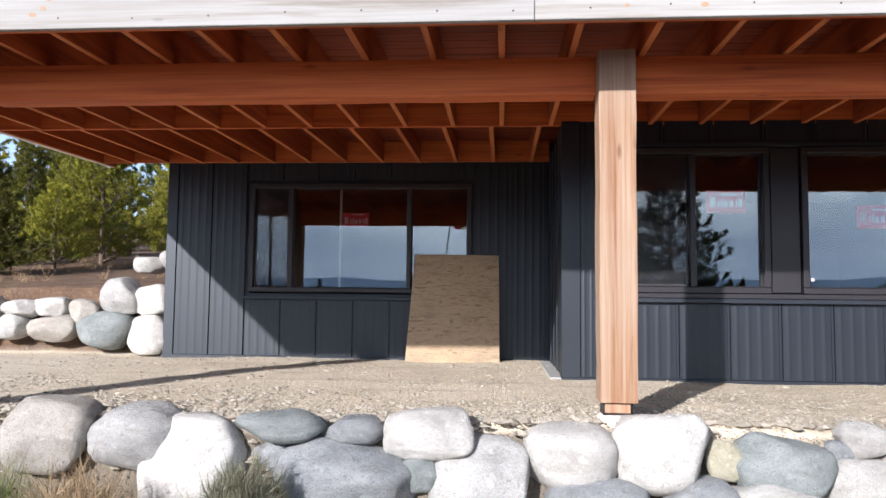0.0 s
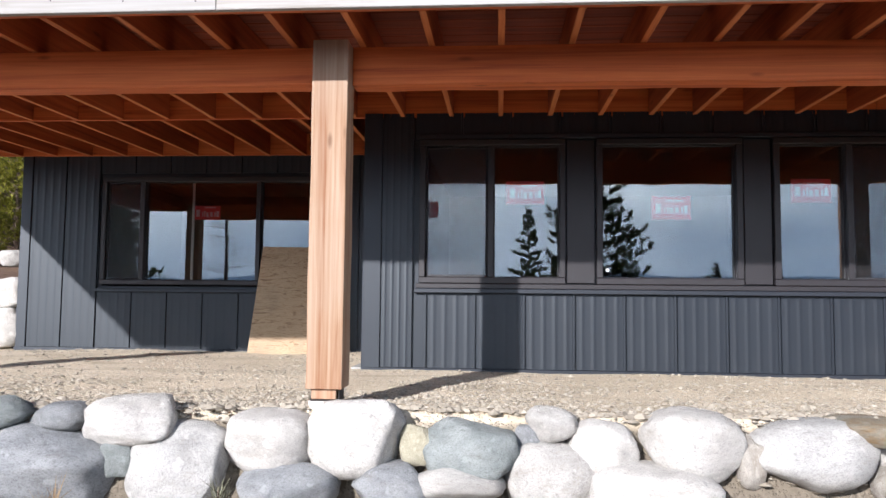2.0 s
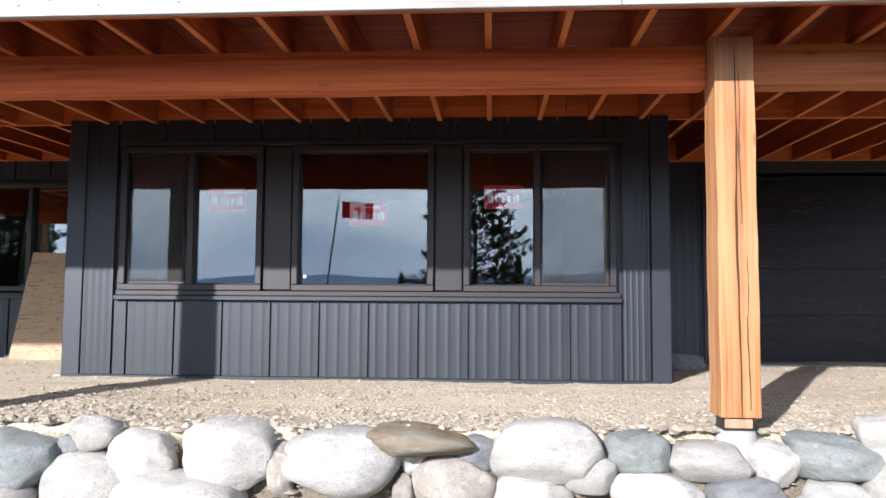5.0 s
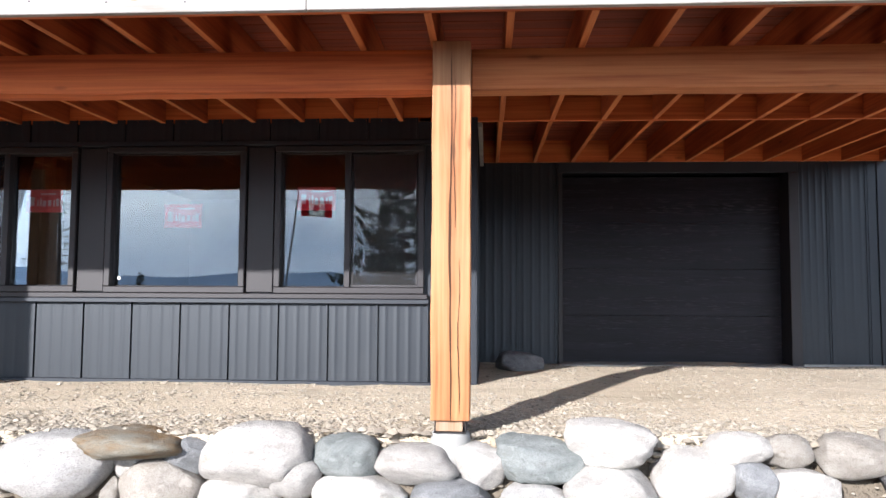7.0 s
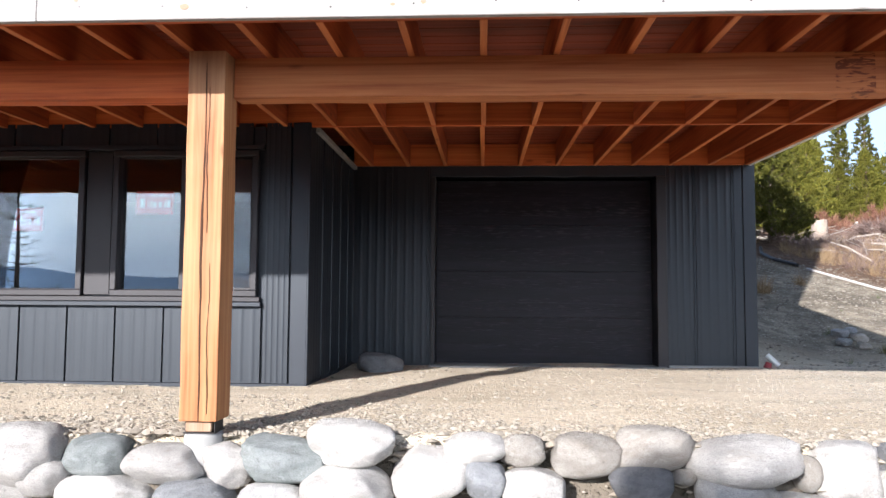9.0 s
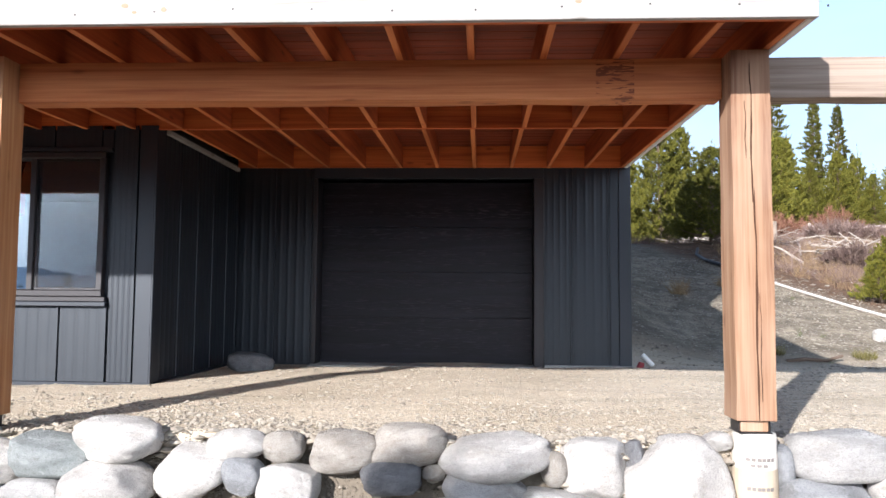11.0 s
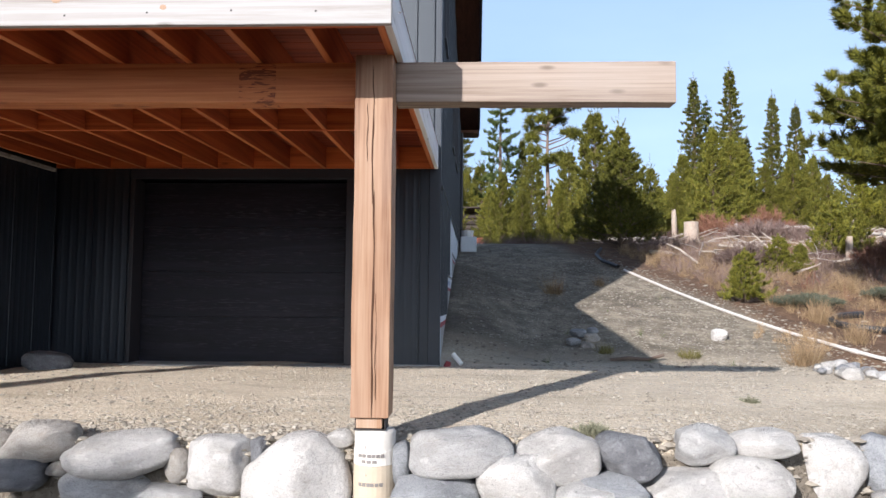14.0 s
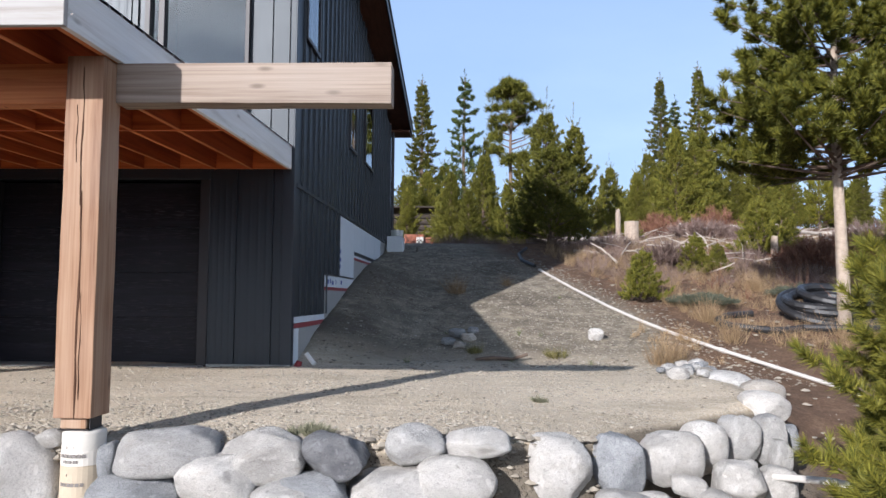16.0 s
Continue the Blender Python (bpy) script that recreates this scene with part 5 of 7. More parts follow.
# ---- trees and plants ----
def needle_mesh(name, tufts, count, length, width, spread, seed):
    """Tufts of thin needles: tufts are (place, direction, size)."""
    r = np.random.RandomState(seed)
    n = len(tufts)
    pos = np.repeat(np.array([t[0] for t in tufts], float), count, 0)
    way = np.repeat(np.array([t[1] for t in tufts], float), count, 0)
    size = np.repeat(np.array([t[2] for t in tufts], float), count)[:, None]
    d = way + spread * r.normal(size=(n * count, 3))
    d /= np.linalg.norm(d, axis=1)[:, None]
    side = np.cross(d, r.normal(size=d.shape))
    side /= np.linalg.norm(side, axis=1)[:, None] + 1e-9
    base = pos + 0.25 * size * length * r.normal(size=d.shape) * 0.5
    ln = length * size * r.uniform(0.6, 1.15, size=(n * count, 1))
    a, b, c = base - side * width * size, base + side * width * size, base + d * ln
    verts = np.stack([a, b, c], 1).reshape(-1, 3)
    me = bpy.data.meshes.new(name)
    me.from_pydata(verts.tolist(), [], np.arange(len(verts)).reshape(-1, 3).tolist())
    return me


def leafy(name, me, mat, parent, label=""):
    me.materials.append(mat)
    ob = new(name, me)
    ob.parent = parent
    if label:
        ob["label"] = label
    return ob


def conifer(label, height, radius, seed, mat=M_NEEDLE, bare=0.08, shape=0.8, rise=0.35, gap=0.24, per=6, count=13, tuft=0.24, wide=0.055, bark=M_BARK, category="pine tree", droop=0.0, thin=0.0, step=0.17, spread=0.55):
    """A whorled conifer: trunk, limbs, and a crown of needle tufts."""
    rnd = random.Random(seed)
    tree = thing("conifer", label, category, group="")
    lean = Vector((rnd.uniform(-0.03, 0.03), rnd.uniform(-0.03, 0.03), 0))
    axis = lambda z: Vector((lean.x * z + 0.03 * math.sin(z * 1.1 + seed), lean.y * z + 0.03 * math.cos(z * 0.9 + seed), z))
    rt = 0.012 * height + 0.025
    bm = bmesh.new()
    zs = [height * i / 9 for i in range(10)]
    add_tube(bm, [axis(z) - Vector((0, 0, 0.15 if z == 0 else 0)) for z in zs], [max(0.008, rt * (1.15 - z / height) ** 0.9) for z in zs], 8)
    tufts, lm = [], bmesh.new()
    z = bare * height
    while z < height * 0.985:
        f = (z - bare * height) / (height * (1 - bare))
        reach = radius * (1 - f) ** shape * (0.55 + 0.45 * min(1, f * 6 + 0.4)) + 0.05
        k0 = rnd.uniform(0, 6.3)
        for k in range(per):
            if rnd.random() < thin:
                continue
            ang = k0 + 2 * math.pi * k / per + rnd.uniform(-0.35, 0.35)
            ln = reach * rnd.uniform(0.5, 1.25)
            out = Vector((math.cos(ang), math.sin(ang), 0))
            p0 = axis(z + rnd.uniform(-0.3, 0.3) * gap)
            up = rise + rnd.uniform(-0.12, 0.15) - droop * (1 - f)

            def at(t):
                return p0 + out * ln * t + Vector((0, 0, ln * (up * t + 0.22 * t * t)))

            if ln > 0.25:
                add_tube(lm, [at(0), at(0.5), at(1.0)], [max(0.006, rt * 0.28 * (1 - 0.6 * f)), 0.008, 0.004], 4, False)
            n = max(2, int(ln / step))
            for i in range(n):
                t = (0.22 if ln > 0.5 else 0.1) + 0.80 * (i + rnd.random() * 0.7) / n
                lat = out.cross(Vector((0, 0, 1))) * rnd.uniform(-1, 1) * ln * 0.30 * (1.1 - t * 0.55)
                p = at(t) + lat + Vector((0, 0, rnd.uniform(-0.05, 0.08)))
                way = (out * 0.6 + lat * 0.8 + Vector((0, 0, 0.5 + 0.35 * rnd.random()))).normalized()
                tufts.append((p, way, rnd.uniform(0.75, 1.2)))
        z += gap * rnd.uniform(0.8, 1.2) * (1 - 0.35 * f)
    for i in range(5):
        tufts.append((axis(height * (0.95 + 0.012 * i)), Vector((0, 0, 1)), 1.0))
    part("trunk", bm, bark, tree, smooth=True)
    tagged(part("branchwork", lm, bark, tree), kind="stuff")
    leafy("crown", needle_mesh("crown", tufts, count, tuft, wide * tuft, spread, seed), mat, tree)
    return tree


def brush_mesh(name, shoots, count, needle, width, seed):
    """Bottle-brush shoots of fine needles: shoots are (base, direction, length)."""
    r = np.random.RandomState(seed)
    m = len(shoots) * count
    base = np.repeat(np.array([t[0] for t in shoots], float), count, 0)
    way = np.repeat(np.array([t[1] for t in shoots], float), count, 0)
    ln = np.repeat(np.array([t[2] for t in shoots], float), count)[:, None]
    t = r.uniform(0.05, 1.0, size=(m, 1))
    side = np.cross(way, r.normal(size=(m, 3)))
    side /= np.linalg.norm(side, axis=1)[:, None] + 1e-9
    open_angle = np.radians(68 - 42 * t + 10 * r.normal(size=(m, 1)))
    d = way * np.cos(open_angle) + side * np.sin(open_angle)
    p = base + way * ln * t
    w = np.cross(d, r.normal(size=(m, 3)))
    w /= np.linalg.norm(w, axis=1)[:, None] + 1e-9
    tip = p + d * needle * r.uniform(0.7, 1.15, size=(m, 1))
    verts = np.stack([p - w * width, p + w * width, tip], 1).reshape(-1, 3)
    me = bpy.data.meshes.new(name)
    me.from_pydata(verts.tolist(), [], np.arange(len(verts)).reshape(-1, 3).tolist())
    return me


def brush_pine(label, height, radius, seed, bare=0.05, low=0.7, shape=0.7, limbs=70, twigs=6, shoot=0.22, needle=0.07, width=0.004, count=60, rise=0.45, mat=M_NEEDLE, bark=M_BARK, rt=None, leader=0.3, uneven=0.25, inner=0.72):
    """A pine whose limbs fork into upturned bottle-brush shoots."""
    rnd = random.Random(seed)
    tree = thing("conifer", label, "pine tree")
    rt = rt or 0.012 * height + 0.02
    bm = bmesh.new()
    axis = lambda z: Vector((0.03 * math.sin(z * 1.1 + seed), 0.03 * math.cos(z * 0.9 + seed), z))
    zs = [height * i / 9 for i in range(10)]
    add_tube(bm, [axis(z) - Vector((0, 0, 0.2 if z == 0 else 0)) for z in zs], [max(0.008, rt * (1.12 - z / height)) for z in zs], 10)
    shoots, lm = [], bmesh.new()
    for k in range(limbs):
        f = (k + rnd.random()) / limbs
        f = f ** 1.15
        z = height * (bare + (0.96 - bare) * f)
        ang = 2.39996 * k + rnd.uniform(-0.5, 0.5)
        out = Vector((math.cos(ang), math.sin(ang), 0))
        lob = 1 + uneven * math.sin(3 * ang + seed + 4 * f)
        reach = radius * min(1.0, low + 2.2 * f) * (1 - f) ** shape * lob * rnd.uniform(0.55, 1.08) + 0.04 * radius
        p0 = axis(z)
        up = rise * (0.6 + 0.8 * f) + rnd.uniform(-0.12, 0.12)

        def at(t):
            return p0 + out * reach * t + Vector((0, 0, reach * (up * t * 0.5 + 0.5 * up * t * t)))

        add_tube(lm, [at(0), at(0.5), at(1.0)], [max(0.006, rt * 0.3 * (1 - 0.6 * f)), max(0.005, rt * 0.18 * (1 - 0.6 * f)), 0.005], 4, False)
        cross = out.cross(Vector((0, 0, 1)))
        n = max(2, int(twigs * (0.4 + 0.6 * reach / radius) + 0.5))
        for i in range(n):
            t = 1.0 - inner * (i / n) ** 0.9
            sgn = 1 if i % 2 else -1
            tl = (0.10 + 0.32 * reach * (1.05 - t)) * rnd.uniform(0.7, 1.2)
            q = at(t)
            d0 = (out * rnd.uniform(0.5, 0.9) + cross * sgn * (0.0 if i == 0 else rnd.uniform(0.5, 1.0)) + Vector((0, 0, rnd.uniform(0.1, 0.55)))).normalized()
            e = q + d0 * tl
            for _ in range(3):
                d1 = (d0 * 0.7 + Vector((rnd.gauss(0, 0.38), rnd.gauss(0, 0.38), 0.45 + rnd.uniform(0, 0.35)))).normalized()
                shoots.append((q.lerp(e, rnd.uniform(0.35, 1.0)), d1, shoot * rnd.uniform(0.6, 1.15) * (1.05 - 0.78 * f)))
    top = axis(height * 0.96)
    shoots.append((top, Vector((0.02, 0.02, 1)).normalized(), leader))
    for k in range(5):
        a = 1.2566 * k
        shoots.append((top - Vector((0, 0, 0.05 * height * rnd.random())), Vector((0.5 * math.cos(a), 0.5 * math.sin(a), 1)).normalized(), leader * 0.6))
    part("trunk", bm, bark, tree, smooth=True)
    tagged(part("branchwork", lm, M_BARK, tree), kind="stuff")
    leafy("crown", brush_mesh("crown", shoots, count, needle, width, seed), mat, tree)
    return tree


def clump_pine(label, height, radius, seed, bare=0.45, mat=M_NEEDLE, count=22, tuft=0.20, clumps=70, bark=M_BARKPALE, flat=0.75, wide=0.05, rt=None, per=18):
    """An older pine: clean trunk and a rounded crown of separate clumps on limbs."""
    rnd = random.Random(seed)
    tree = thing("conifer", label, "pine tree")
    rt = rt or 0.017 * height
    bm = bmesh.new()
    zs = [height * i / 9 for i in range(10)]
    add_tube(bm, [(0.05 * math.sin(z), 0.04 * math.cos(z * 0.8), z - (0.2 if z == 0 else 0)) for z in zs], [max(0.015, rt * (1.12 - z / height)) for z in zs], 12)
    tufts, lm = [], bmesh.new()
    for k in range(clumps):
        f = rnd.random() ** 0.85
        z = height * (bare + (1.02 - bare) * f)
        prof = math.sin(math.pi * min(1, 0.16 + 0.80 * f)) ** 0.8
        ang = rnd.uniform(0, 6.283)
        ln = radius * prof * math.sqrt(rnd.uniform(0.15, 1.1))
        c = Vector((ln * math.cos(ang), ln * math.sin(ang), z + 0.15 * ln))
        p0 = Vector((0.05 * math.sin(z), 0.04 * math.cos(z * 0.8), z - 0.35 * ln))
        midp = p0.lerp(c, 0.55) + Vector((0, 0, -0.06 * ln))
        add_tube(lm, [p0, midp, c], [rt * 0.30, rt * 0.2, rt * 0.07], 5, False)
        s = radius * rnd.uniform(0.16, 0.27)
        for _ in range(per):
            o = Vector((rnd.gauss(0, 1), rnd.gauss(0, 1), rnd.gauss(0, 0.6) + 0.2))
            o = o.normalized() * s * rnd.uniform(0.4, 1.0)
            o.z *= flat
            tufts.append((c + o, (o.normalized() + Vector((0, 0, 0.5))).normalized(), rnd.uniform(0.8, 1.2)))
    part("trunk", bm, bark, tree, smooth=True)
    tagged(part("branchwork", lm, bark, tree), kind="stuff")
    leafy("crown", needle_mesh("crown", tufts, count, tuft, wide * tuft, 0.7, seed), mat, tree)
    return tree


def place(tree, x, y, scale=1.0, turn=0.0, sink=0.05, z=None, label=""):
    tree.matrix_basis = pose(x, y, (ground_z(x, y) if z is None else z) - sink, 0, 0, turn)
    for c in tree.children:
        c.matrix_basis = Matrix.Scale(scale, 4) @ c.matrix_basis
    return tree


def plant(src, x, y, scale, turn, label="", group=""):
    t = copy_thing(src, pose(x, y, ground_z(x, y) - 0.05, 0, 0, turn))
    base = src.children[0].matrix_basis.to_scale().x
    for c in t.children:
        c.matrix_basis = Matrix.Scale(scale / base, 4) @ c.matrix_basis
    return tagged(t, label, "", group)


WOODS = "trees round the clearing"
# young bright pines, one near the drive in shade
young_a = place(brush_pine("bushy bright green young pine on the bank", 2.1, 1.0, 3, 0.06, 0.8, 0.75, 80, 7, 0.20, 0.075, 0.007, 26, mat=M_NEEDLE_YOUNG), -7.65, 12.1, 0.72, 0)
tagged(young_a, group=WOODS)
young_b = place(brush_pine("dense young pine with upright shoots", 3.3, 1.35, 8, 0.03, 0.75, 0.85, 110, 7, 0.26, 0.09, 0.009, 26, 0.55, M_NEEDLE_YOUNG, leader=0.5), -7.75, 13.7, 0.86, 40)
tagged(young_b, group=WOODS)
dark_a = place(brush_pine("broad dark green pine standing in the house's shade", 2.3, 1.0, 12, 0.02, 0.9, 0.7, 110, 7, 0.20, 0.08, 0.008, 30, 0.4, M_NEEDLE_MID), 13.45, 17.7, 1.0, 0)
tagged(dark_a, group=WOODS)
fir_a = place(brush_pine("tall narrow spire-shaped fir", 8.6, 1.05, 21, 0.04, 0.85, 0.85, 190, 6, 0.30, 0.13, 0.014, 24, 0.12, M_NEEDLE_MID, leader=0.6, uneven=0.4), 21.76, 40.0, 0.97, 0)
tagged(fir_a, "", "fir tree")
tagged(fir_a, group=WOODS)
fir_b = place(brush_pine("tall open fir with uneven limbs", 8.2, 1.35, 33, 0.06, 0.8, 0.8, 64, 8, 0.36, 0.15, 0.015, 26, 0.30, M_NEEDLE_D, leader=0.7, uneven=0.45, inner=0.85), 11.22, 35.0, 1.05, 70)
tagged(fir_b, "", "fir tree")
tagged(fir_b, group=WOODS)
pine_c = place(brush_pine("bright green pine with a long upright leader", 5.0, 1.25, 44, 0.02, 0.85, 0.9, 150, 7, 0.32, 0.12, 0.012, 26, 0.6, leader=1.1, uneven=0.35), 14.22, 26.0, 1.0, 10)
tagged(pine_c, group=WOODS)
round_a = place(clump_pine("tall pine with a rounded clumpy crown on a bare trunk", 8.0, 1.4, 51, 0.52, count=22, tuft=0.27, clumps=40, wide=0.05, mat=M_NEEDLE_MID, bark=M_BARK, flat=0.6, per=30), 13.46, 35.0, 1.02, 0)
tagged(round_a, group=WOODS)

plant(young_b, -7.35, 16.2, 0.86, 200, "dense young pine with upright shoots", WOODS)
plant(young_a, -7.0, 17.0, 1.1, 120, "bushy bright green young pine behind the bank", WOODS)
plant(dark_a, -7.75, 10.4, 0.80, 90, "dark green pine at the edge of the bank", WOODS)
plant(pine_c, -13.2, 19.5, 0.8, 150, "bright green pine behind the young trees", WOODS)
plant(pine_c, -10.8, 18.0, 0.72, 33, "bright green pine behind the young trees", WOODS)
plant(fir_b, -12.5, 23.0, 0.7, 250, "tall open fir behind the young trees", WOODS)
plant(fir_a, -15.5, 24.0, 0.75, 20, "tall narrow spire-shaped fir", WOODS)
plant(pine_c, -9.0, 22.5, 0.75, 300, "bright green pine behind the young trees", WOODS)
plant(dark_a, -10.2, 12.8, 1.1, 10, "dark green pine at the edge of the bank", WOODS)
for x, y, sc, turn in ((-16.5, 27.0, 0.85, 15), (-13.8, 28.5, 0.9, 95), (-10.6, 27.5, 0.8, 200), (-18.5, 22.0, 0.75, 60), (-9.2, 30.0, 0.85, 280)):
    plant(fir_b if turn > 90 else fir_a, x, y, sc, turn, "dark evergreen in the woods above the bank", WOODS)
plant(young_b, -11.5, 15.2, 1.0, 77, "dense young pine with upright shoots", WOODS)

for x, y, sc, turn in ((15.43, 28.0, 0.98, 95), (12.0, 26.0, 0.70, 190), (13.57, 28.0, 0.80, 310), (10.93, 24.5, 0.54, 250), (10.55, 27.6, 0.5, 200), (9.25, 27.0, 0.56, 120), (8.7, 32.5, 0.85, 210), (10.3, 36.5, 0.95, 30), (9.6, 34.0, 0.8, 340), (12.75, 24.6, 0.46, 80), (11.5, 23.2, 0.38, 20), (17.5, 32.0, 0.66, 140)):
    plant(pine_c, x, y, sc, turn, "bright green pine with upright leaders behind the crest", WOODS)
plant(fir_a, 9.01, 38.0, 1.17, 45, "tall narrow spire-shaped fir", WOODS)
plant(fir_a, 12.28, 36.0, 0.70, 145, "slim pale green fir between taller trees", WOODS)
for x, y, sc, turn in ((24.71, 43.0, 1.10, 15), (27.47, 44.0, 0.94, 100), (28.6, 43.4, 0.86, 222), (26.7, 46.0, 0.66, 60), (31.66, 48.0, 0.58, 10)):
    plant(fir_a, x, y, sc, turn, "tall spire-shaped fir beyond the clearing", WOODS)
plant(fir_b, 23.5, 43.5, 0.92, 200, "tall open fir with uneven limbs", WOODS)
for x, y, sc, turn in ((21.44, 36.0, 1.02, 60), (20.4, 37.5, 0.80, 170), (22.8, 37.5, 0.95, 20), (23.9, 39.0, 0.95, 250), (19.5, 36.0, 0.58, 75), (18.9, 33.0, 0.50, 130), (25.5, 40.0, 0.72, 222), (26.9, 40.0, 0.86, 30), (28.2, 40.5, 0.80, 330)):
    plant(pine_c, x, y, sc, turn, "bright green pine at the clearing's edge", WOODS)
for k in range(16):
    src = (pine_c, young_b, fir_a, pine_c)[k % 4]
    sc = (0.66, 1.05, 0.48, 0.58)[k % 4] * (0.9 + 0.03 * (k * 7 % 8))
    plant(src, 28.5 + 1.7 * k + 0.5 * (k * 5 % 3), 39.5 + 1.1 * (k * 3 % 5) - 0.25 * k, sc, 47 * k, "evergreen at the far edge of the clearing", WOODS)
for k in range(14):
    src = (fir_a, pine_c, fir_b)[k % 3]
    plant(src, 6.5 + 2.3 * k, 47.0 + 1.3 * (k * 5 % 4), (0.52, 0.66, 0.5)[k % 3], 61 * k, "evergreen in the woods beyond the clearing", WOODS)

# unseen trees extending the far row, added to darken the side wall's reflections
for k in range(17):
    plant((pine_c, fir_a, fir_b)[k % 3], 39.0 + 1.4 * (k * 3 % 5), 35.0 - 2.5 * k, (1.25, 0.95, 0.9)[k % 3], 71 * k, "unseen evergreen added beside the clearing to darken reflections", WOODS)

# the tall pine over the coiled pipe, and the young one by the wall
big = place(brush_pine("tall pine with a clumpy crown and a pale bare trunk", 6.3, 2.05, 77, 0.33, 1.0, 0.66, 140, 9, 0.20, 0.125, 0.008, 105, 0.24, M_NEEDLE_OLD, M_BARKPALE, 0.085, 0.3, 0.2, 0.85), 16.70, 10.70, 1.0, 0)
tagged(big, group=WOODS)
near = place(brush_pine("young pine with long soft needles by the boulder wall", 2.35, 0.78, 91, 0.04, 1.0, 0.6, 90, 7, 0.20, 0.085, 0.0034, 130, 0.55, M_NEEDLE), 14.33, 4.50, 1.0, 0, z=-0.86)
tagged(near, group=WOODS)
sap = place(brush_pine("small green pine sapling in dry grass", 1.0, 0.40, 95, 0.03, 0.9, 1.0, 46, 5, 0.13, 0.06, 0.005, 44, 0.6, leader=0.16), 14.29, 12.15, 0.82, 0)
tagged(sap, "", "", "saplings on the slope")
plant(sap, 16.0, 15.0, 0.8, 80, "small bushy pine sapling in dry grass", "saplings on the slope")
plant(sap, 16.55, 15.3, 0.6, 180, "small bushy pine sapling in dry grass", "saplings on the slope")
plant(sap, 18.2, 17.5, 1.3, 40, "open young pine above the brush", "saplings on the slope")
plant(sap, 19.0, 18.1, 1.2, 200, "open young pine above the brush", "saplings on the slope")
plant(sap, 16.4, 22.8, 0.9, 20, "small bushy pine sapling beside the stump", "saplings on the slope")

# trees on the lower side, seen in the panes
front_pine = place(brush_pine("dark open pine on the lower side of the path", 4.9, 1.35, 61, 0.2, 0.85, 0.62, 100, 8, 0.28, 0.09, 0.009, 30, 0.3, M_NEEDLE_D, leader=0.35), 3.62, -4.1, 1.0, 0)
tagged(front_pine, group=WOODS)
plant(fir_b, 2.45, -9.4, 0.57, 12, "open spire-shaped fir below the path", WOODS)
plant(front_pine, -9.91, -4.9, 1.15, 140, "dark dense pine on the lower side of the path", WOODS)
plant(front_pine, -11.7, -4.6, 1.1, 40, "dark dense pine on the lower side of the path", WOODS)
plant(front_pine, -10.9, -6.6, 1.25, 250, "dark dense pine on the lower side of the path", WOODS)
bare_tree = place(conifer("sparse half-bare conifer on the lower side of the path", 5.2, 1.1, 67, M_NEEDLE_D, bare=0.15, gap=0.34, per=5, tuft=0.15, count=7, rise=0.0, thin=0.2, shape=0.5, step=0.3), -8.9, -12.2, 1.2, 0)
tagged(bare_tree, group=WOODS)
plant(fir_b, -8.0, -16.0, 0.40, 100, "small open fir below the path", WOODS)
plant(fir_b, 8.8, -13.0, 0.42, 60, "small fir below the path", WOODS)
plant(fir_b, 0.4, -17.0, 0.42, 10, "open fir below the path", WOODS)
for k in range(30):
    src = (fir_a, fir_b, fir_a)[k % 3]
    plant(src, -1.0 + 2.3 * k + 1.3 * (k * 7 % 3), -44 - 2.1 * (k * 5 % 7), (0.62, 0.72, 0.78)[k % 3] * (0.8 + 0.06 * (k * 3 % 7)), 53 * k, "evergreen standing below the house towards the lake", WOODS)


def hills():
    """Blue hills across the lake, and rising woods all round, far off."""
    bm = bmesh.new()
    prev = None
    for i in range(181):
        a = 2 * math.pi * i / 180
        r = 1150.0
        h = 40 + 24 * noise.noise((3 * math.cos(a), 3 * math.sin(a), 1)) + 8 * noise.noise((14 * math.cos(a), 14 * math.sin(a), 2))
        x, y = r * math.cos(a), r * math.sin(a)
        row = [bm.verts.new((x, y, -20)), bm.verts.new((x * 1.04, y * 1.04, h * 0.55)), bm.verts.new((x * 1.12, y * 1.12, max(6, h)))]
        if prev:
            for k in range(2):
                bm.faces.new((prev[k], row[k], row[k + 1], prev[k + 1]))
        prev = row
    m, n, l, b = material("far_hills_glow", 1.0, spec=0.0)
    # distance haze painted on: the hills give off a steady blue glow
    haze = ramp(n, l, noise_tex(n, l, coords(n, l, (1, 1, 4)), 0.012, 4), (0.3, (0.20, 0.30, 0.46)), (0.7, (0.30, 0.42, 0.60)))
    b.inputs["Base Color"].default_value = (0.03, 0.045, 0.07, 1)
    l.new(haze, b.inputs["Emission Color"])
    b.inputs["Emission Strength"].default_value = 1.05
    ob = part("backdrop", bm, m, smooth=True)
    tagged(ob, "wooded hills across the lake, blue haze painted as a glow", "hills", kind="structure")


hills()


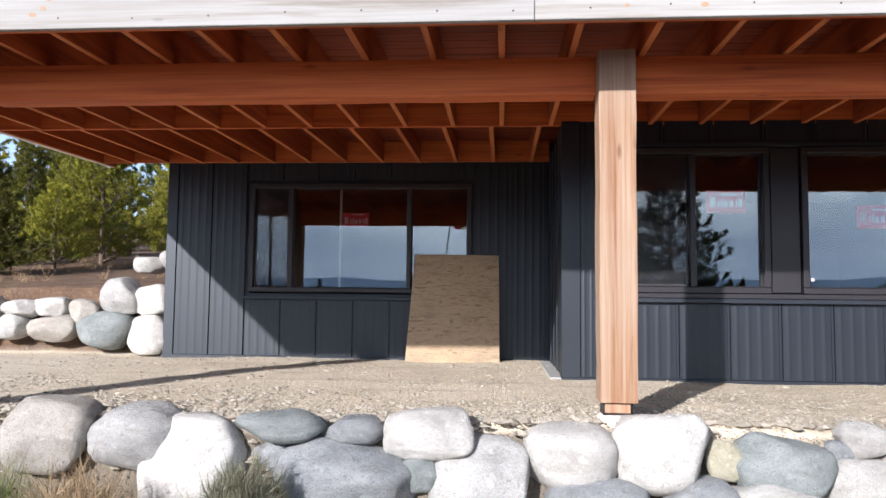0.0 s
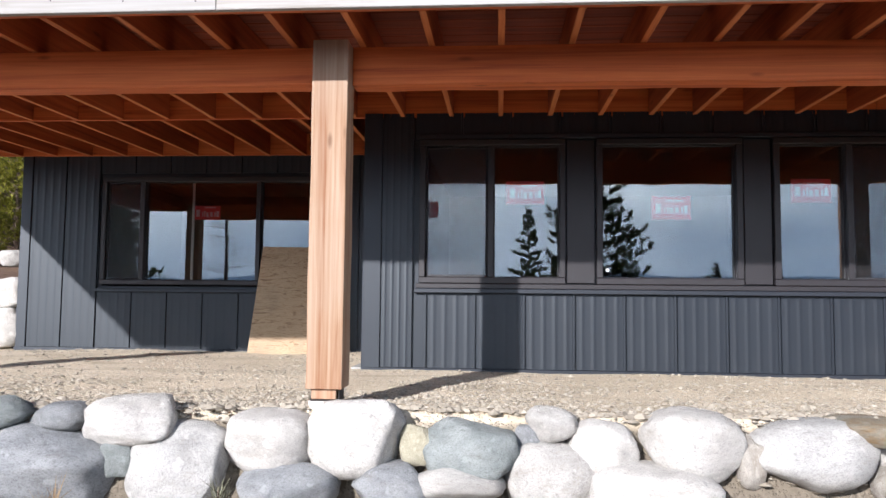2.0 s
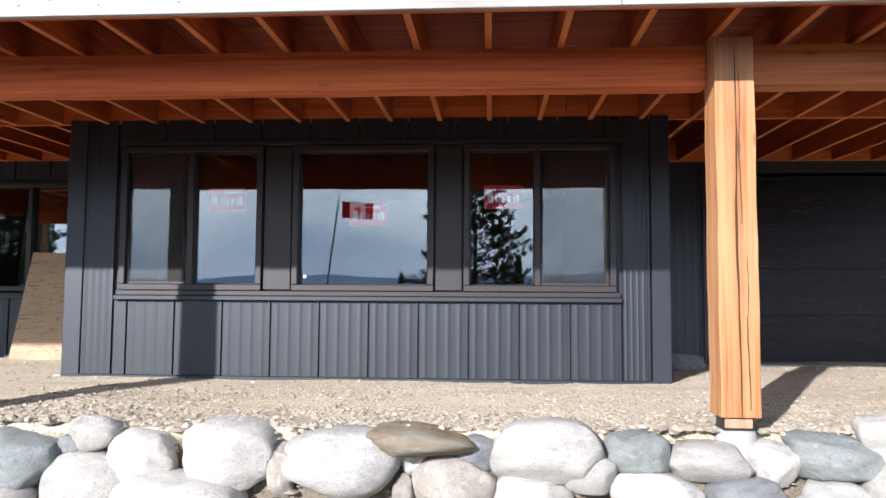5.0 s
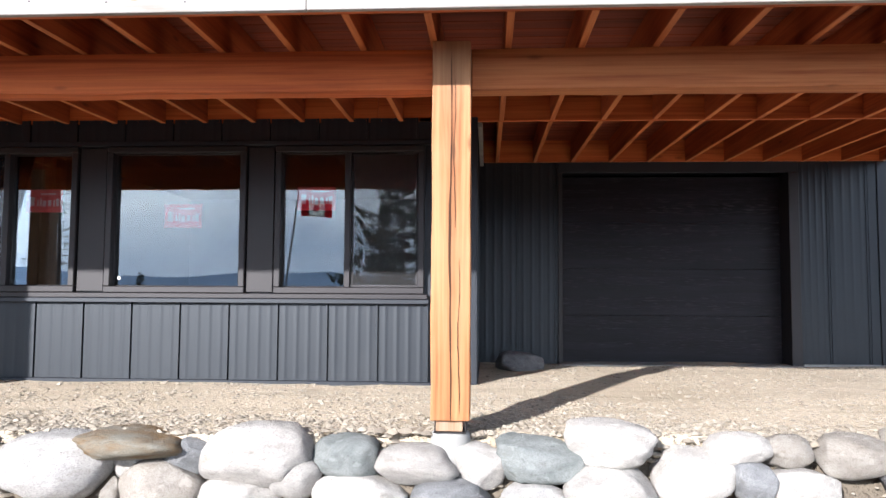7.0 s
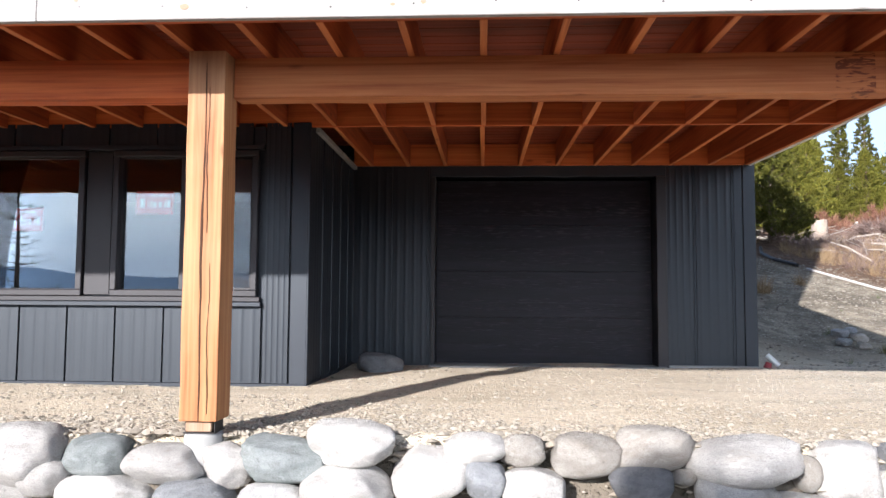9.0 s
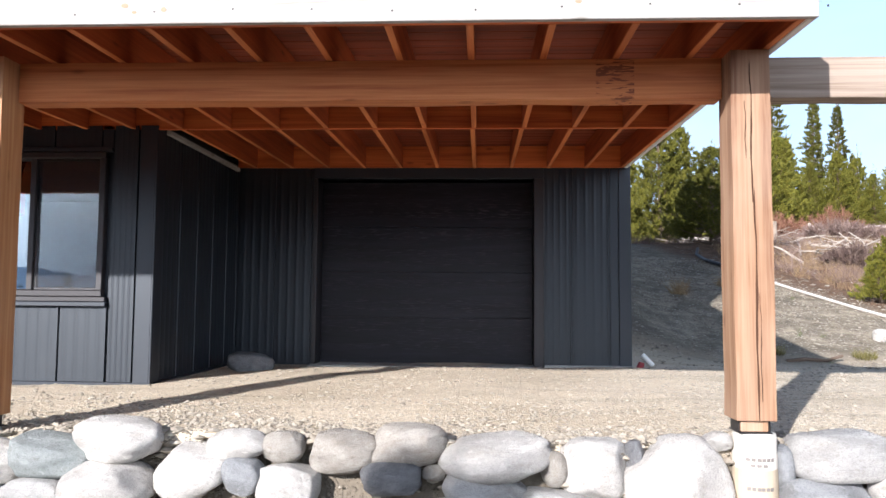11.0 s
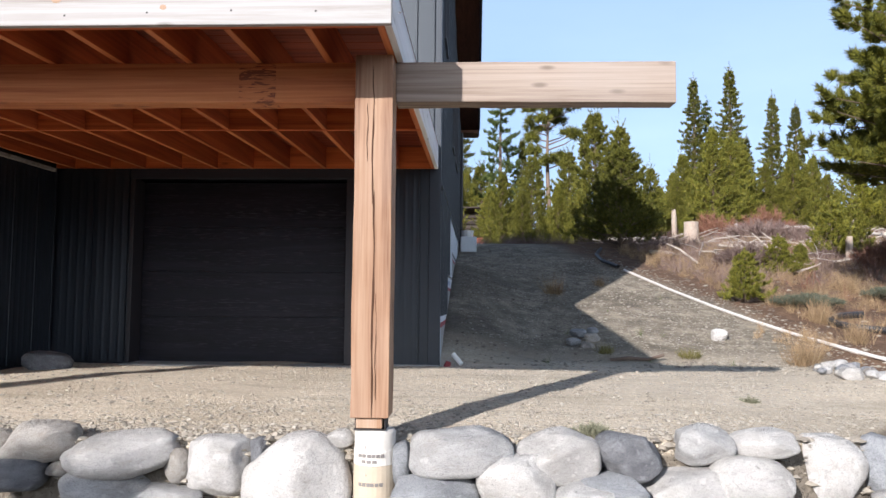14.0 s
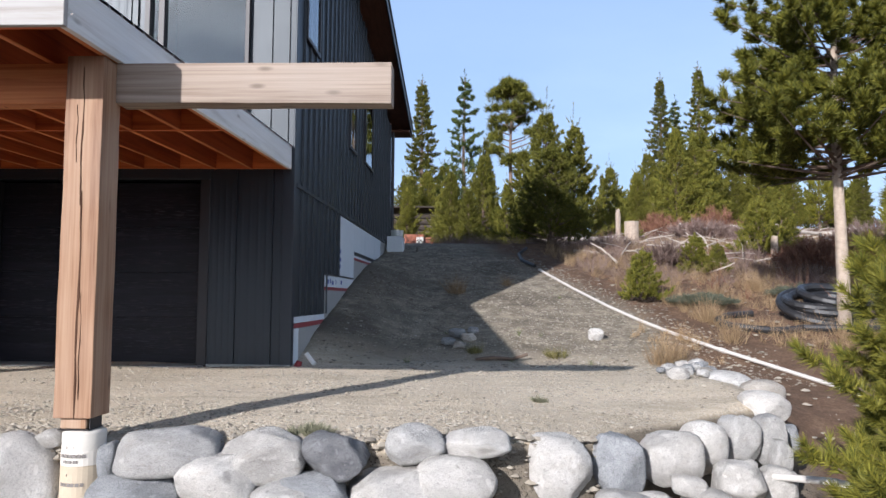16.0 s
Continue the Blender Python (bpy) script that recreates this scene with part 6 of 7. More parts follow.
def far_woods():
    """Rows of small evergreens closing the view beyond the clearing."""
    rnd = random.Random(9)
    tufts = []
    for k in range(150):
        x, y = rnd.uniform(-30, 85), rnd.uniform(50, 66)
        h = rnd.uniform(2.4, 4.6)
        z0 = ground_z(x, y)
        for _ in range(70):
            f = rnd.random()
            a, r = rnd.uniform(0, 6.283), (1 - f) * h * 0.24 * rnd.uniform(0.5, 1.1)
            tufts.append(((x + r * math.cos(a), y + r * math.sin(a), z0 + f * h), (0.6 * math.cos(a), 0.6 * math.sin(a), 0.8), rnd.uniform(0.7, 1.3)))
    stuff_ob = leafy("far_woods", needle_mesh("far_woods", tufts, 9, 0.75, 0.06, 0.5, 5), M_NEEDLE_MID, None)
    tagged(stuff_ob, "dark evergreen woods beyond the clearing", "woods", kind="stuff")


far_woods()


def lower_woods():
    """The belt of trees between the clearing below the house and the lake."""
    rnd = random.Random(19)
    tufts = []
    for k in range(230):
        x, y = rnd.uniform(-4, 110), rnd.uniform(-76, -60)
        h = rnd.uniform(4.0, 6.4)
        z0 = ground_z(x, y)
        for _ in range(44):
            f = rnd.random() ** 0.7
            a, r = rnd.uniform(0, 6.283), (1 - f) * h * 0.2 * rnd.uniform(0.5, 1.1)
            tufts.append(((x + r * math.cos(a), y + r * math.sin(a), z0 + f * h), (0.5 * math.cos(a), 0.5 * math.sin(a), 0.8), rnd.uniform(0.7, 1.3)))
    stuff_ob = leafy("lower_woods", needle_mesh("lower_woods", tufts, 7, 0.85, 0.08, 0.5, 15), M_NEEDLE_D, None)
    tagged(stuff_ob, "dark evergreen belt between the house and the lake", "woods", kind="stuff")


lower_woods()


def flagpole():
    p = thing("flagpole", "thin leaning pole flying a red and white flag", "flagpole", Matrix.Translation((-2.25, -18.0, ground_z(-2.25, -18.0))))
    h = 7.2
    part("pole", tube([(-0.9, 0, -0.1), (-0.45, 0, h / 2), (0.0, 0, h)], [0.05, 0.04, 0.025], 10), M_DEADWOOD, p)
    cols = (("flag_band", -0.0, 0.33, M_SIGN), ("flag_field", 0.33, 0.98, M_INK), ("flag_band", 0.98, 1.30, M_SIGN))
    for nm, u0, u1, mat in cols:
        bm = bmesh.new()
        n = 8
        rows = []
        for i in range(n + 1):
            u = u0 + (u1 - u0) * i / n
            y = 0.06 * math.sin(5 * u)
            rows.append([bm.verts.new((0.05 + u, y + s, 5.70 + z - 0.05 * u)) for s in (0, 0.004) for z in (0, 0.68)])
        for a, b in zip(rows, rows[1:]):
            for q in ((0, 1), (1, 3), (3, 2), (2, 0)):
                bm.faces.new((a[q[0]], a[q[1]], b[q[1]], b[q[0]]))
        bm.faces.new([rows[0][k] for k in (0, 1, 3, 2)])
        bm.faces.new([rows[-1][k] for k in (2, 3, 1, 0)])
        band = part(nm, bm, mat, p, "red" if mat is M_SIGN else "white")
        if mat is M_INK:
            field = band
    bm = bmesh.new()
    for s in (-0.016, 0.016):
        vs = []
        for k in range(22):
            a = 2 * math.pi * k / 22
            r = 0.20 if k % 2 == 0 else 0.10
            vs.append(bm.verts.new((0.70 + r * math.cos(a), 0.02 + s, 6.02 + r * math.sin(a))))
        bm.faces.new(vs)
    part("flag_emblem", bm, M_SIGN, field, "red leaf emblem")


flagpole()


# ---- loose things ----
def plywood():
    bm = bmesh.new()
    q = ((-0.995, 7.60, -0.045), (-0.02, 7.56, -0.055), (-0.035, 7.83, 1.115), (-0.93, 7.85, 1.125))
    a = [bm.verts.new(p) for p in q]
    b = [bm.verts.new((p[0], p[1] + 0.018, p[2])) for p in q]
    bm.faces.new(a)
    bm.faces.new(b[::-1])
    for k in range(4):
        bm.faces.new((a[k], b[k], b[(k + 1) % 4], a[(k + 1) % 4]))
    bmesh.ops.recalc_face_normals(bm, faces=bm.faces[:])
    bmesh.ops.bevel(bm, geom=bm.edges[:], offset=0.003, segments=1, affect="EDGES")
    ob = part("plywood_sheet", bm, M_PLY)
    tagged(ob, "weathered brown plywood sheet leaning on the wall", "plywood")


plywood()
b = boulder(5.80, 7.45, 0.06, 0.44, 0.21, "dark", "loose stones", 0.8, 4)
tagged(b, "dark rough stone lying beside the garage", "stone")
b = boulder(13.22, 10.06, ground_z(13.22, 10.06) + 0.06, 0.20, 0.17, "white", "loose stones", 0.9, 0)
tagged(b, "smooth white stone on the gravel slope", "stone")
for x, y, s, tint in ((11.40, 10.15, 0.22, "grey"), (11.56, 9.95, 0.20, "tan"), (11.30, 9.80, 0.18, "grey"), (11.45, 9.62, 0.17, "tan"), (11.62, 10.3, 0.15, "grey")):
    b = boulder(x, y, ground_z(x, y) + 0.03, s, s * 0.6, tint, "loose stones", 0.9, 0)
    tagged(b, "grey stone in a small heap on the drive", "stone")
for x, y, s, tint in ((13.72, 8.35, 0.13, "pale"), (13.50, 7.25, 0.20, "white"), (13.90, 8.55, 0.14, "white"), (13.70, 7.72, 0.15, "pale"), (14.12, 8.75, 0.17, "pale"), (13.88, 7.64, 0.13, "tan"),
                      (13.80, 8.02, 0.15, "grey"), (13.60, 7.95, 0.12, "pale"), (14.02, 8.30, 0.19, "grey"), (13.56, 7.58, 0.10, "white"), (13.64, 8.16, 0.11, "white"), (13.92, 8.14, 0.13, "pale"),
                      (13.48, 7.78, 0.09, "grey"), (14.00, 7.92, 0.14, "grey"), (13.78, 7.42, 0.11, "pale")):
    b = boulder(x, y, ground_z(x, y) + 0.04, s, s * 0.65, tint, "loose stones", 0.9, 0)
    tagged(b, "small stone in a heap at the wall's end", "stone")


def along(points, lift):
    return [(x, y, ground_z(x, y) + lift) for x, y in points]


def white_pipe():
    p = thing("drain_pipe", "long white plastic pipe lying down the slope", "pipe")
    pts = [(12.90, 14.56), (13.33, 12.97), (13.68, 11.76), (13.98, 10.96), (14.23, 10.41), (14.65, 9.54), (15.13, 8.67), (15.43, 8.00), (15.6, 7.6)]
    run_ob = part("pipe_run", tube(along(pts, 0.026), 0.023, 10), M_PIPE, p)
    part("pipe_joint", tube(along(((14.65, 9.54), (14.69, 9.46)), 0.028), 0.031, 10), M_PIPE, run_ob)
    part("pipe_end_run", tube([(12.83, 14.8, ground_z(12.8, 14.8) + 0.05), (12.62, 15.4, ground_z(12.6, 15.4) + 0.06), (12.60, 16.0, ground_z(12.6, 16) + 0.07), (12.80, 16.6, ground_z(12.8, 16.6) + 0.1)], 0.034, 10), M_BLACK, p, "black corrugated pipe end")


white_pipe()
lowpipe = part("drain_pipe", tube([(13.45, 5.10, -0.36), (13.75, 4.85, -0.33), (14.6, 4.2, -0.45)], 0.022, 10), M_PIPE)
tagged(lowpipe, "white plastic pipe poking out of the boulder wall", "pipe")


def coil():
    cx, cy = 16.72, 11.25
    c = thing("pipe_coil", "coils of black corrugated drain pipe with pale stripes", "pipe", pose(cx, cy, ground_z(cx, cy) + 0.12, 21, 0, 0))
    r = 0.06
    for turn, (ra, z, dx) in enumerate(((0.72, 0.02, 0.10), (0.60, 0.03, 0.02), (0.66, 0.11, 0.16), (0.50, 0.10, -0.06), (0.56, 0.19, 0.20), (0.44, 0.04, 0.20))):
        pts = [(dx + ra * math.cos(a * 0.2618), ra * 0.8 * math.sin(a * 0.2618), z + 0.05 * math.sin(a * 0.2618 + turn) + 0.05) for a in range(25)]
        bm = bmesh.new()
        add_tube(bm, pts, r, 8)
        ring = part("coil_turn", bm, M_BLACK, c)
        if turn % 2:
            part("pale_stripe", tube([(x * 1.003, y, z2 + r * 0.94) for x, y, z2 in pts[3:19]], 0.0035, 5), M_PIPE, ring, "white stripe")

    g = thing("loose_pipe", "loose loop of black corrugated pipe on the ground", "pipe", Matrix.Translation((cx, cy, ground_z(cx, cy))))
    part("loop", tube([(-1.0 + 0.62 * math.cos(a * 0.3), -0.30 + 0.5 * math.sin(a * 0.3), ground_z(cx - 1.0 + 0.62 * math.cos(a * 0.3), cy - 0.3 + 0.5 * math.sin(a * 0.3)) - ground_z(cx, cy) + 0.05) for a in range(5, 19)] + [(-0.1, -0.85, -0.10), (1.0, -0.85, -0.10)], 0.05, 8), M_BLACK, g)


coil()


def stump(x, y, h, r, label, top=0.0):
    """A cut stump with flared roots, or a broken snag when top is set."""
    rnd = random.Random(int(x * 100))
    s = thing("stump", label, "stump", Matrix.Translation((x, y, ground_z(x, y) - 0.05)), "stumps on the slope")
    bm = bmesh.new()
    sides, zs = 14, [0, 0.06, 0.15, 0.35, 0.7, 1.0]
    rings = []
    for z in zs:
        flare = 1 + 0.7 * max(0, 1 - z * 5)
        rings.append([bm.verts.new((r * flare * (1 + 0.1 * noise.noise((math.cos(2 * math.pi * k / sides) * 2, math.sin(2 * math.pi * k / sides) * 2, z * 3 + x))) * math.cos(2 * math.pi * k / sides),
                                    r * flare * (1 + 0.1 * noise.noise((math.cos(2 * math.pi * k / sides) * 2, 5, z * 3 + x))) * math.sin(2 * math.pi * k / sides),
                                    z * h + (top * rnd.uniform(-0.5, 1) * h * 0.4 if z == 1.0 else 0))) for k in range(sides)])
    for a, b2 in zip(rings, rings[1:]):
        for k in range(sides):
            bm.faces.new((a[k], a[(k + 1) % sides], b2[(k + 1) % sides], b2[k]))
    bm.faces.new(rings[-1])
    part("stump_wood", bm, M_BARKPALE, s, smooth=False)
    for k in range(5):
        a = 1.256 * k + rnd.random()
        part("root", tube([(r * 0.8 * math.cos(a), r * 0.8 * math.sin(a), 0.12), (r * 1.7 * math.cos(a), r * 1.7 * math.sin(a), 0.05), (r * 2.4 * math.cos(a), r * 2.4 * math.sin(a), -0.03)], [0.06, 0.05, 0.02], 6), M_BARKPALE, s)


stump(16.1, 21.2, 0.72, 0.20, "pale cut tree stump among dry brush")
stump(16.0, 22.6, 1.05, 0.075, "tall splintered grey snag", 0.6)
stump(18.35, 17.0, 0.62, 0.075, "short pale cut stump in brush")
pst = part("stake", tube(along(((20.1, 20.5),), -0.1) + [(20.2, 20.5, ground_z(20.1, 20.5) + 0.75)], [0.035, 0.028], 8), M_DEADWOOD)
tagged(pst, "thin grey wooden stake standing in brush", "stake")


def log(x, y, ln, r, turn, lift, mat, label):
    ob = part("log", tube([(-ln / 2, 0, 0), (-ln / 6, 0.04 * ln, 0.02), (ln / 5, -0.02 * ln, 0.0), (ln / 2, 0.03 * ln, 0.05)], [r, r * 0.95, r * 0.85, r * 0.7], 9), mat, smooth=True)
    ob.matrix_basis = pose(x, y, ground_z(x, y) + lift, 0, random.Random(int(100 * x)).uniform(-6, 6), turn)
    tagged(ob, label, "log", "fallen wood on the slope")


for x, y, ln, r, turn, lift in ((14.9, 23.0, 2.2, 0.13, 10, 0.1), (15.1, 23.4, 1.8, 0.12, -5, 0.3), (14.6, 22.6, 1.4, 0.10, 25, 0.1), (19.5, 22.0, 2.4, 0.07, -8, 0.45), (21.0, 21.5, 1.9, 0.06, 20, 0.3),
                                (22.5, 21.0, 2.6, 0.08, 5, 0.3), (23.5, 22.0, 2.2, 0.07, -25, 0.4), (20.4, 24.0, 2.0, 0.06, 40, 0.3), (24.5, 20.5, 2.0, 0.07, 12, 0.25), (18.3, 23.5, 1.6, 0.05, 60, 0.4),
                                (17.2, 20.2, 1.3, 0.05, 15, 0.05), (18.9, 15.8, 1.1, 0.05, -20, 0.05), (14.3, 16.5, 1.0, 0.04, 10, 0.03), (11.95, 9.10, 0.62, 0.025, -8, 0.02)):
    if y < 10:
        log(x, y, ln, r, turn, lift, M_BARK, "dark broken stick lying on the gravel")
    else:
        log(x, y, ln, r, turn, lift, M_DEADWOOD, "grey weathered fallen log in the brush")


def elbow():
    p = thing("pipe_stub", "short white pipe stub beside a red cap at the corner", "pipe", Matrix.Translation((9.80, 8.28, 0.0)))
    part("stub", tube([(0.10, -0.02, 0.02), (0.0, 0.03, 0.13)], 0.026, 10), M_WHITE, p)
    part("cap", tube([(-0.06, -0.12, 0.0), (-0.04, -0.12, 0.06)], [0.04, 0.03], 10), M_RED, p, "dull red cap")


elbow()


# bark darkened so the logs carry the trees' shade in their colour
M_SHADED_LOG = plain("shaded_logs", (0.055, 0.042, 0.034), 0.9, 0, 0.4, 12, 0.6)


def shed():
    s = thing("wood_shelter", "log shelter with shade painted in, half hidden by young pines", "shed", Matrix.Translation((9.7, 30.0, ground_z(9.7, 30.0))))
    for k in range(7):
        part("log_course", tube([(-1.6, 0, 0.15 + 0.24 * k), (1.5, 0, 0.15 + 0.24 * k)], 0.12, 8), M_SHADED_LOG, s)
    part("shed_roof", box(-1.9, 1.8, -0.6, 1.6, 1.85, 1.91, 0.01), M_SHADED_LOG, s)
    for xx in (-1.5, 1.4):
        part("corner_post", tube([(xx, -0.15, -0.2), (xx, -0.15, 1.85)], 0.09, 8), M_SHADED_LOG, s)


shed()


def machine():
    """Orange machinery, mostly hidden behind the crest."""
    s = thing("machine", "small orange and white machine behind the crest", "machinery", Matrix.Translation((9.85, 25.5, ground_z(9.85, 25.5) - 0.18)))
    part("housing", box(-0.55, 0.15, -0.3, 0.4, 0.1, 0.75, 0.06, 2), M_ORANGE, s)
    part("hood", box(0.16, 0.75, -0.28, 0.35, 0.25, 0.65, 0.06, 2), M_ORANGE, s)
    part("panel", box(-0.12, 0.12, -0.34, -0.302, 0.2, 0.65, 0.01), M_WHITE, s)
    for xx in (-0.4, 0.5):
        part("wheel", tube([(xx, -0.36, 0.12), (xx, -0.30, 0.12)], 0.16, 14), M_BLACK, s)


M_ORANGE = plain("faded_orange", (0.26, 0.075, 0.035), 0.55, 0.1, 0.15, 6, 0.05)
machine()


# ---- ground cover ----
def scatter(n, seed, x0, x1, y0, y1, keep):
    rnd = random.Random(seed)
    out = []
    while len(out) < n:
        x, y = rnd.uniform(x0, x1), rnd.uniform(y0, y1)
        if keep(x, y, rnd):
            out.append((x, y, rnd))
    return out


def stuff(name, me, mat, label, category):
    me.materials.append(mat)
    ob = new(name, me)
    return tagged(ob, label, category, kind="stuff")


def on_yard(x, y):
    if inside_yard(x, y) < 0.12:
        return False
    if BAY_L - 0.05 < x < BAY_R + 0.05:
        return y < BAY_Y - 0.06
    if x <= BAY_L:
        return y < REC_Y - 0.06 or x < HOUSE_L
    return x > HOUSE_R + 0.1 or y < GAR_Y - 0.08


def pebbles(name, n, seed, box4, keep, smin, smax, mat, label):
    """Loose stones joined into one mesh: rough eight-sided lumps."""
    verts, faces = [], []
    tpl = [(1, 0, 0), (0.5, 0.87, 0.1), (-0.5, 0.87, -0.1), (-1, 0, 0.1), (-0.5, -0.87, 0), (0.5, -0.87, -0.1), (0.1, 0.1, 0.75), (0, 0, -0.75), (0.55, 0.2, 0.55), (-0.5, -0.15, 0.5)]
    tri = [(0, 1, 8), (1, 2, 6), (1, 6, 8), (2, 3, 9), (2, 9, 6), (3, 4, 9), (4, 5, 6), (4, 6, 9), (5, 0, 8), (5, 8, 6), (1, 0, 7), (2, 1, 7), (3, 2, 7), (4, 3, 7), (5, 4, 7), (0, 5, 7)]
    for x, y, rnd in scatter(n, seed, *box4, keep):
        s = smin + (smax - smin) * rnd.random() ** 3
        a = rnd.uniform(0, 6.283)
        c, si, sy, sz = math.cos(a), math.sin(a), rnd.uniform(0.55, 1.0), rnd.uniform(0.35, 0.7)
        z = ground_z(x, y) + 0.15 * s
        i = len(verts)
        for px, py, pz in tpl:
            px, py, pz = px * s * rnd.uniform(0.75, 1.2), py * s * sy, pz * s * sz * rnd.uniform(0.8, 1.2)
            verts.append((x + px * c - py * si, y + px * si + py * c, z + pz))
        faces += [(i + p, i + q, i + r) for p, q, r in tri]
    me = bpy.data.meshes.new(name)
    me.from_pydata(verts, [], faces)
    return stuff(name, me, mat, label, "gravel")


def pebble_material():
    m, n, l, b = material("loose_gravel", 0.9, spec=0.2)
    g = n.new("ShaderNodeNewGeometry")
    col = ramp(n, l, g.outputs["Random Per Island"], (0.0, (0.21, 0.175, 0.135)), (0.4, (0.34, 0.295, 0.23)), (0.8, (0.40, 0.35, 0.28)), (1.0, (0.46, 0.41, 0.34)))
    f = noise_tex(n, l, coords(n, l), 60, 4)
    l.new(mix(n, l, 0.3, col, ramp(n, l, f, (0.3, (0.22, 0.2, 0.17)), (0.7, (0.44, 0.41, 0.36)))), b.inputs["Base Color"])
    return m


M_PEBBLE = pebble_material()
M_CLOD = plain("earth_clods", (0.21, 0.175, 0.14), 0.95, 0, 0.3, 30, 0.3)
pebbles("gravel", 24000, 4, (-5.5, 14.0, 4.0, 8.2), lambda x, y, r: on_yard(x, y) and r.random() < max(0.07 if x < 9.5 else 0.16, 1.0 - 0.55 * (y - 4.1)) * (0.35 + 1.3 * smoothstep(-0.25, 0.3, noise.noise((0.9 * x, 1.6 * y, 2)))), 0.004, 0.024, M_PEBBLE, "pale loose gravel in front of the house")
pebbles("wall_gravel", 7500, 14, (-3.4, 13.4, 4.05, 4.75), lambda x, y, r: on_yard(x, y) and r.random() < 1.25 - 1.5 * (y - edge_y(x)), 0.006, 0.030, M_PEBBLE, "pale rounded stones along the boulder wall")
pebbles("drive_stones", 6500, 24, (9.8, 15.2, 8.2, 16.0), lambda x, y, r: on_yard(x, y) and x + 0.36 * y < 18.6 and r.random() < 0.3 + 0.7 * smoothstep(15.4, 17.4, x + 0.36 * y), 0.006, 0.034, M_PEBBLE, "grey stones on the sloping drive")
pebbles("drive_clods", 3400, 25, (9.8, 14.6, 8.4, 17.5), lambda x, y, r: on_yard(x, y) and x + 0.36 * y < 19.0 and noise.noise((0.9 * x, 0.9 * y, 31)) > -0.15, 0.006, 0.034, M_CLOD, "dark clods of earth on the sloping drive")
pebbles("scrub_stones", 900, 26, (13.6, 20.0, 5.0, 18.0), lambda x, y, r: x + 0.36 * y > 17.6 or x > 14.2, 0.01, 0.06, M_PEBBLE, "scattered pale stones in the weeds")
pebbles("siding_gravel", 900, 34, (-3.8, 9.7, 5.8, 8.3), lambda x, y, r: on_yard(x, y) and (not on_yard(x, y + 0.16) or r.random() < 0.02), 0.008, 0.026, M_PEBBLE, "pale gravel along the foot of the walls")
pebbles("joint_stones", 3200, 44, (-3.2, 12.9, 3.84, 4.9), lambda x, y, r: -0.05 < y - edge_y(x) < 0.13, 0.012, 0.05, M_PEBBLE, "small stones chinked between the boulders")


def grass(name, n, seed, box4, keep, blades, height, mat, label, spread=0.45):
    tufts = []
    for x, y, rnd in scatter(n, seed, *box4, keep):
        s = rnd.uniform(0.5, 1.2)
        tufts.append(((x, y, ground_z(x, y) - 0.01), (rnd.uniform(-0.15, 0.15), rnd.uniform(-0.15, 0.15), 1.0), s))
    return stuff(name, needle_mesh(name, tufts, blades, height, 0.0036 * height / 0.3, spread, seed), mat, label, "grass")


def on_scrub(x, y):
    return x + 0.36 * y > 18.9 and x < 30


grass("dry_grass", 5600, 3, (13.2, 27, 7.0, 26), lambda x, y, r: on_scrub(x, y) and noise.noise((0.6 * x, 0.6 * y, 3)) > (-0.16 if y > 9.5 else 0.1), 24, 0.25, M_STRAW, "dry straw-coloured grass on the slope")
grass("verge_grass", 22, 13, (13.2, 14.6, 8.3, 10.5), lambda x, y, r: 17.3 < x + 0.36 * y < 18.6, 34, 0.23, M_STRAW, "dry grass tufts beside the drive")
grass("drive_grass", 9, 23, (10.8, 13.2, 8.4, 12.5), lambda x, y, r: True, 22, 0.13, M_GREENGRASS, "small green weeds on the gravel")
grass("brown_brush", 1900, 33, (13.6, 28, 13.5, 27), lambda x, y, r: on_scrub(x, y) and noise.noise((0.5 * x, 0.5 * y, 8)) > -0.05, 20, 0.42, M_TWIG, "bare brown brush among the logs", 0.7)
grass("rusty_brush", 80, 43, (15.5, 23, 11.0, 25), lambda x, y, r: on_scrub(x, y) and noise.noise((0.5 * x, 0.5 * y, 12)) > 0.15, 40, 0.6, M_RUSTTWIG, "rusty red low brush", 0.75)
grass("litter", 4200, 103, (13.6, 22, 7.5, 20), lambda x, y, r: on_scrub(x, y), 12, 0.11, M_RUSTTWIG, "brown dead stems and litter on the slope", 1.1)
grass("bank_grass", 160, 53, (-12, -4.2, 9.2, 17), lambda x, y, r: noise.noise((0.6 * x, 0.6 * y, 5)) > 0.1, 16, 0.22, M_STRAW, "dry grass on the upper bank")
grass("crest_brush", 230, 63, (9.9, 15.5, 17.8, 20.6), lambda x, y, r: True, 22, 0.35, M_TWIG, "dark dead brush along the crest of the drive", 0.8)
grass("path_grass", 260, 73, (-8, 18, -3.0, 3.0), lambda x, y, r: abs(y - 0.2) > 0.8, 14, 0.22, M_STRAW, "dry grass below the boulder wall")




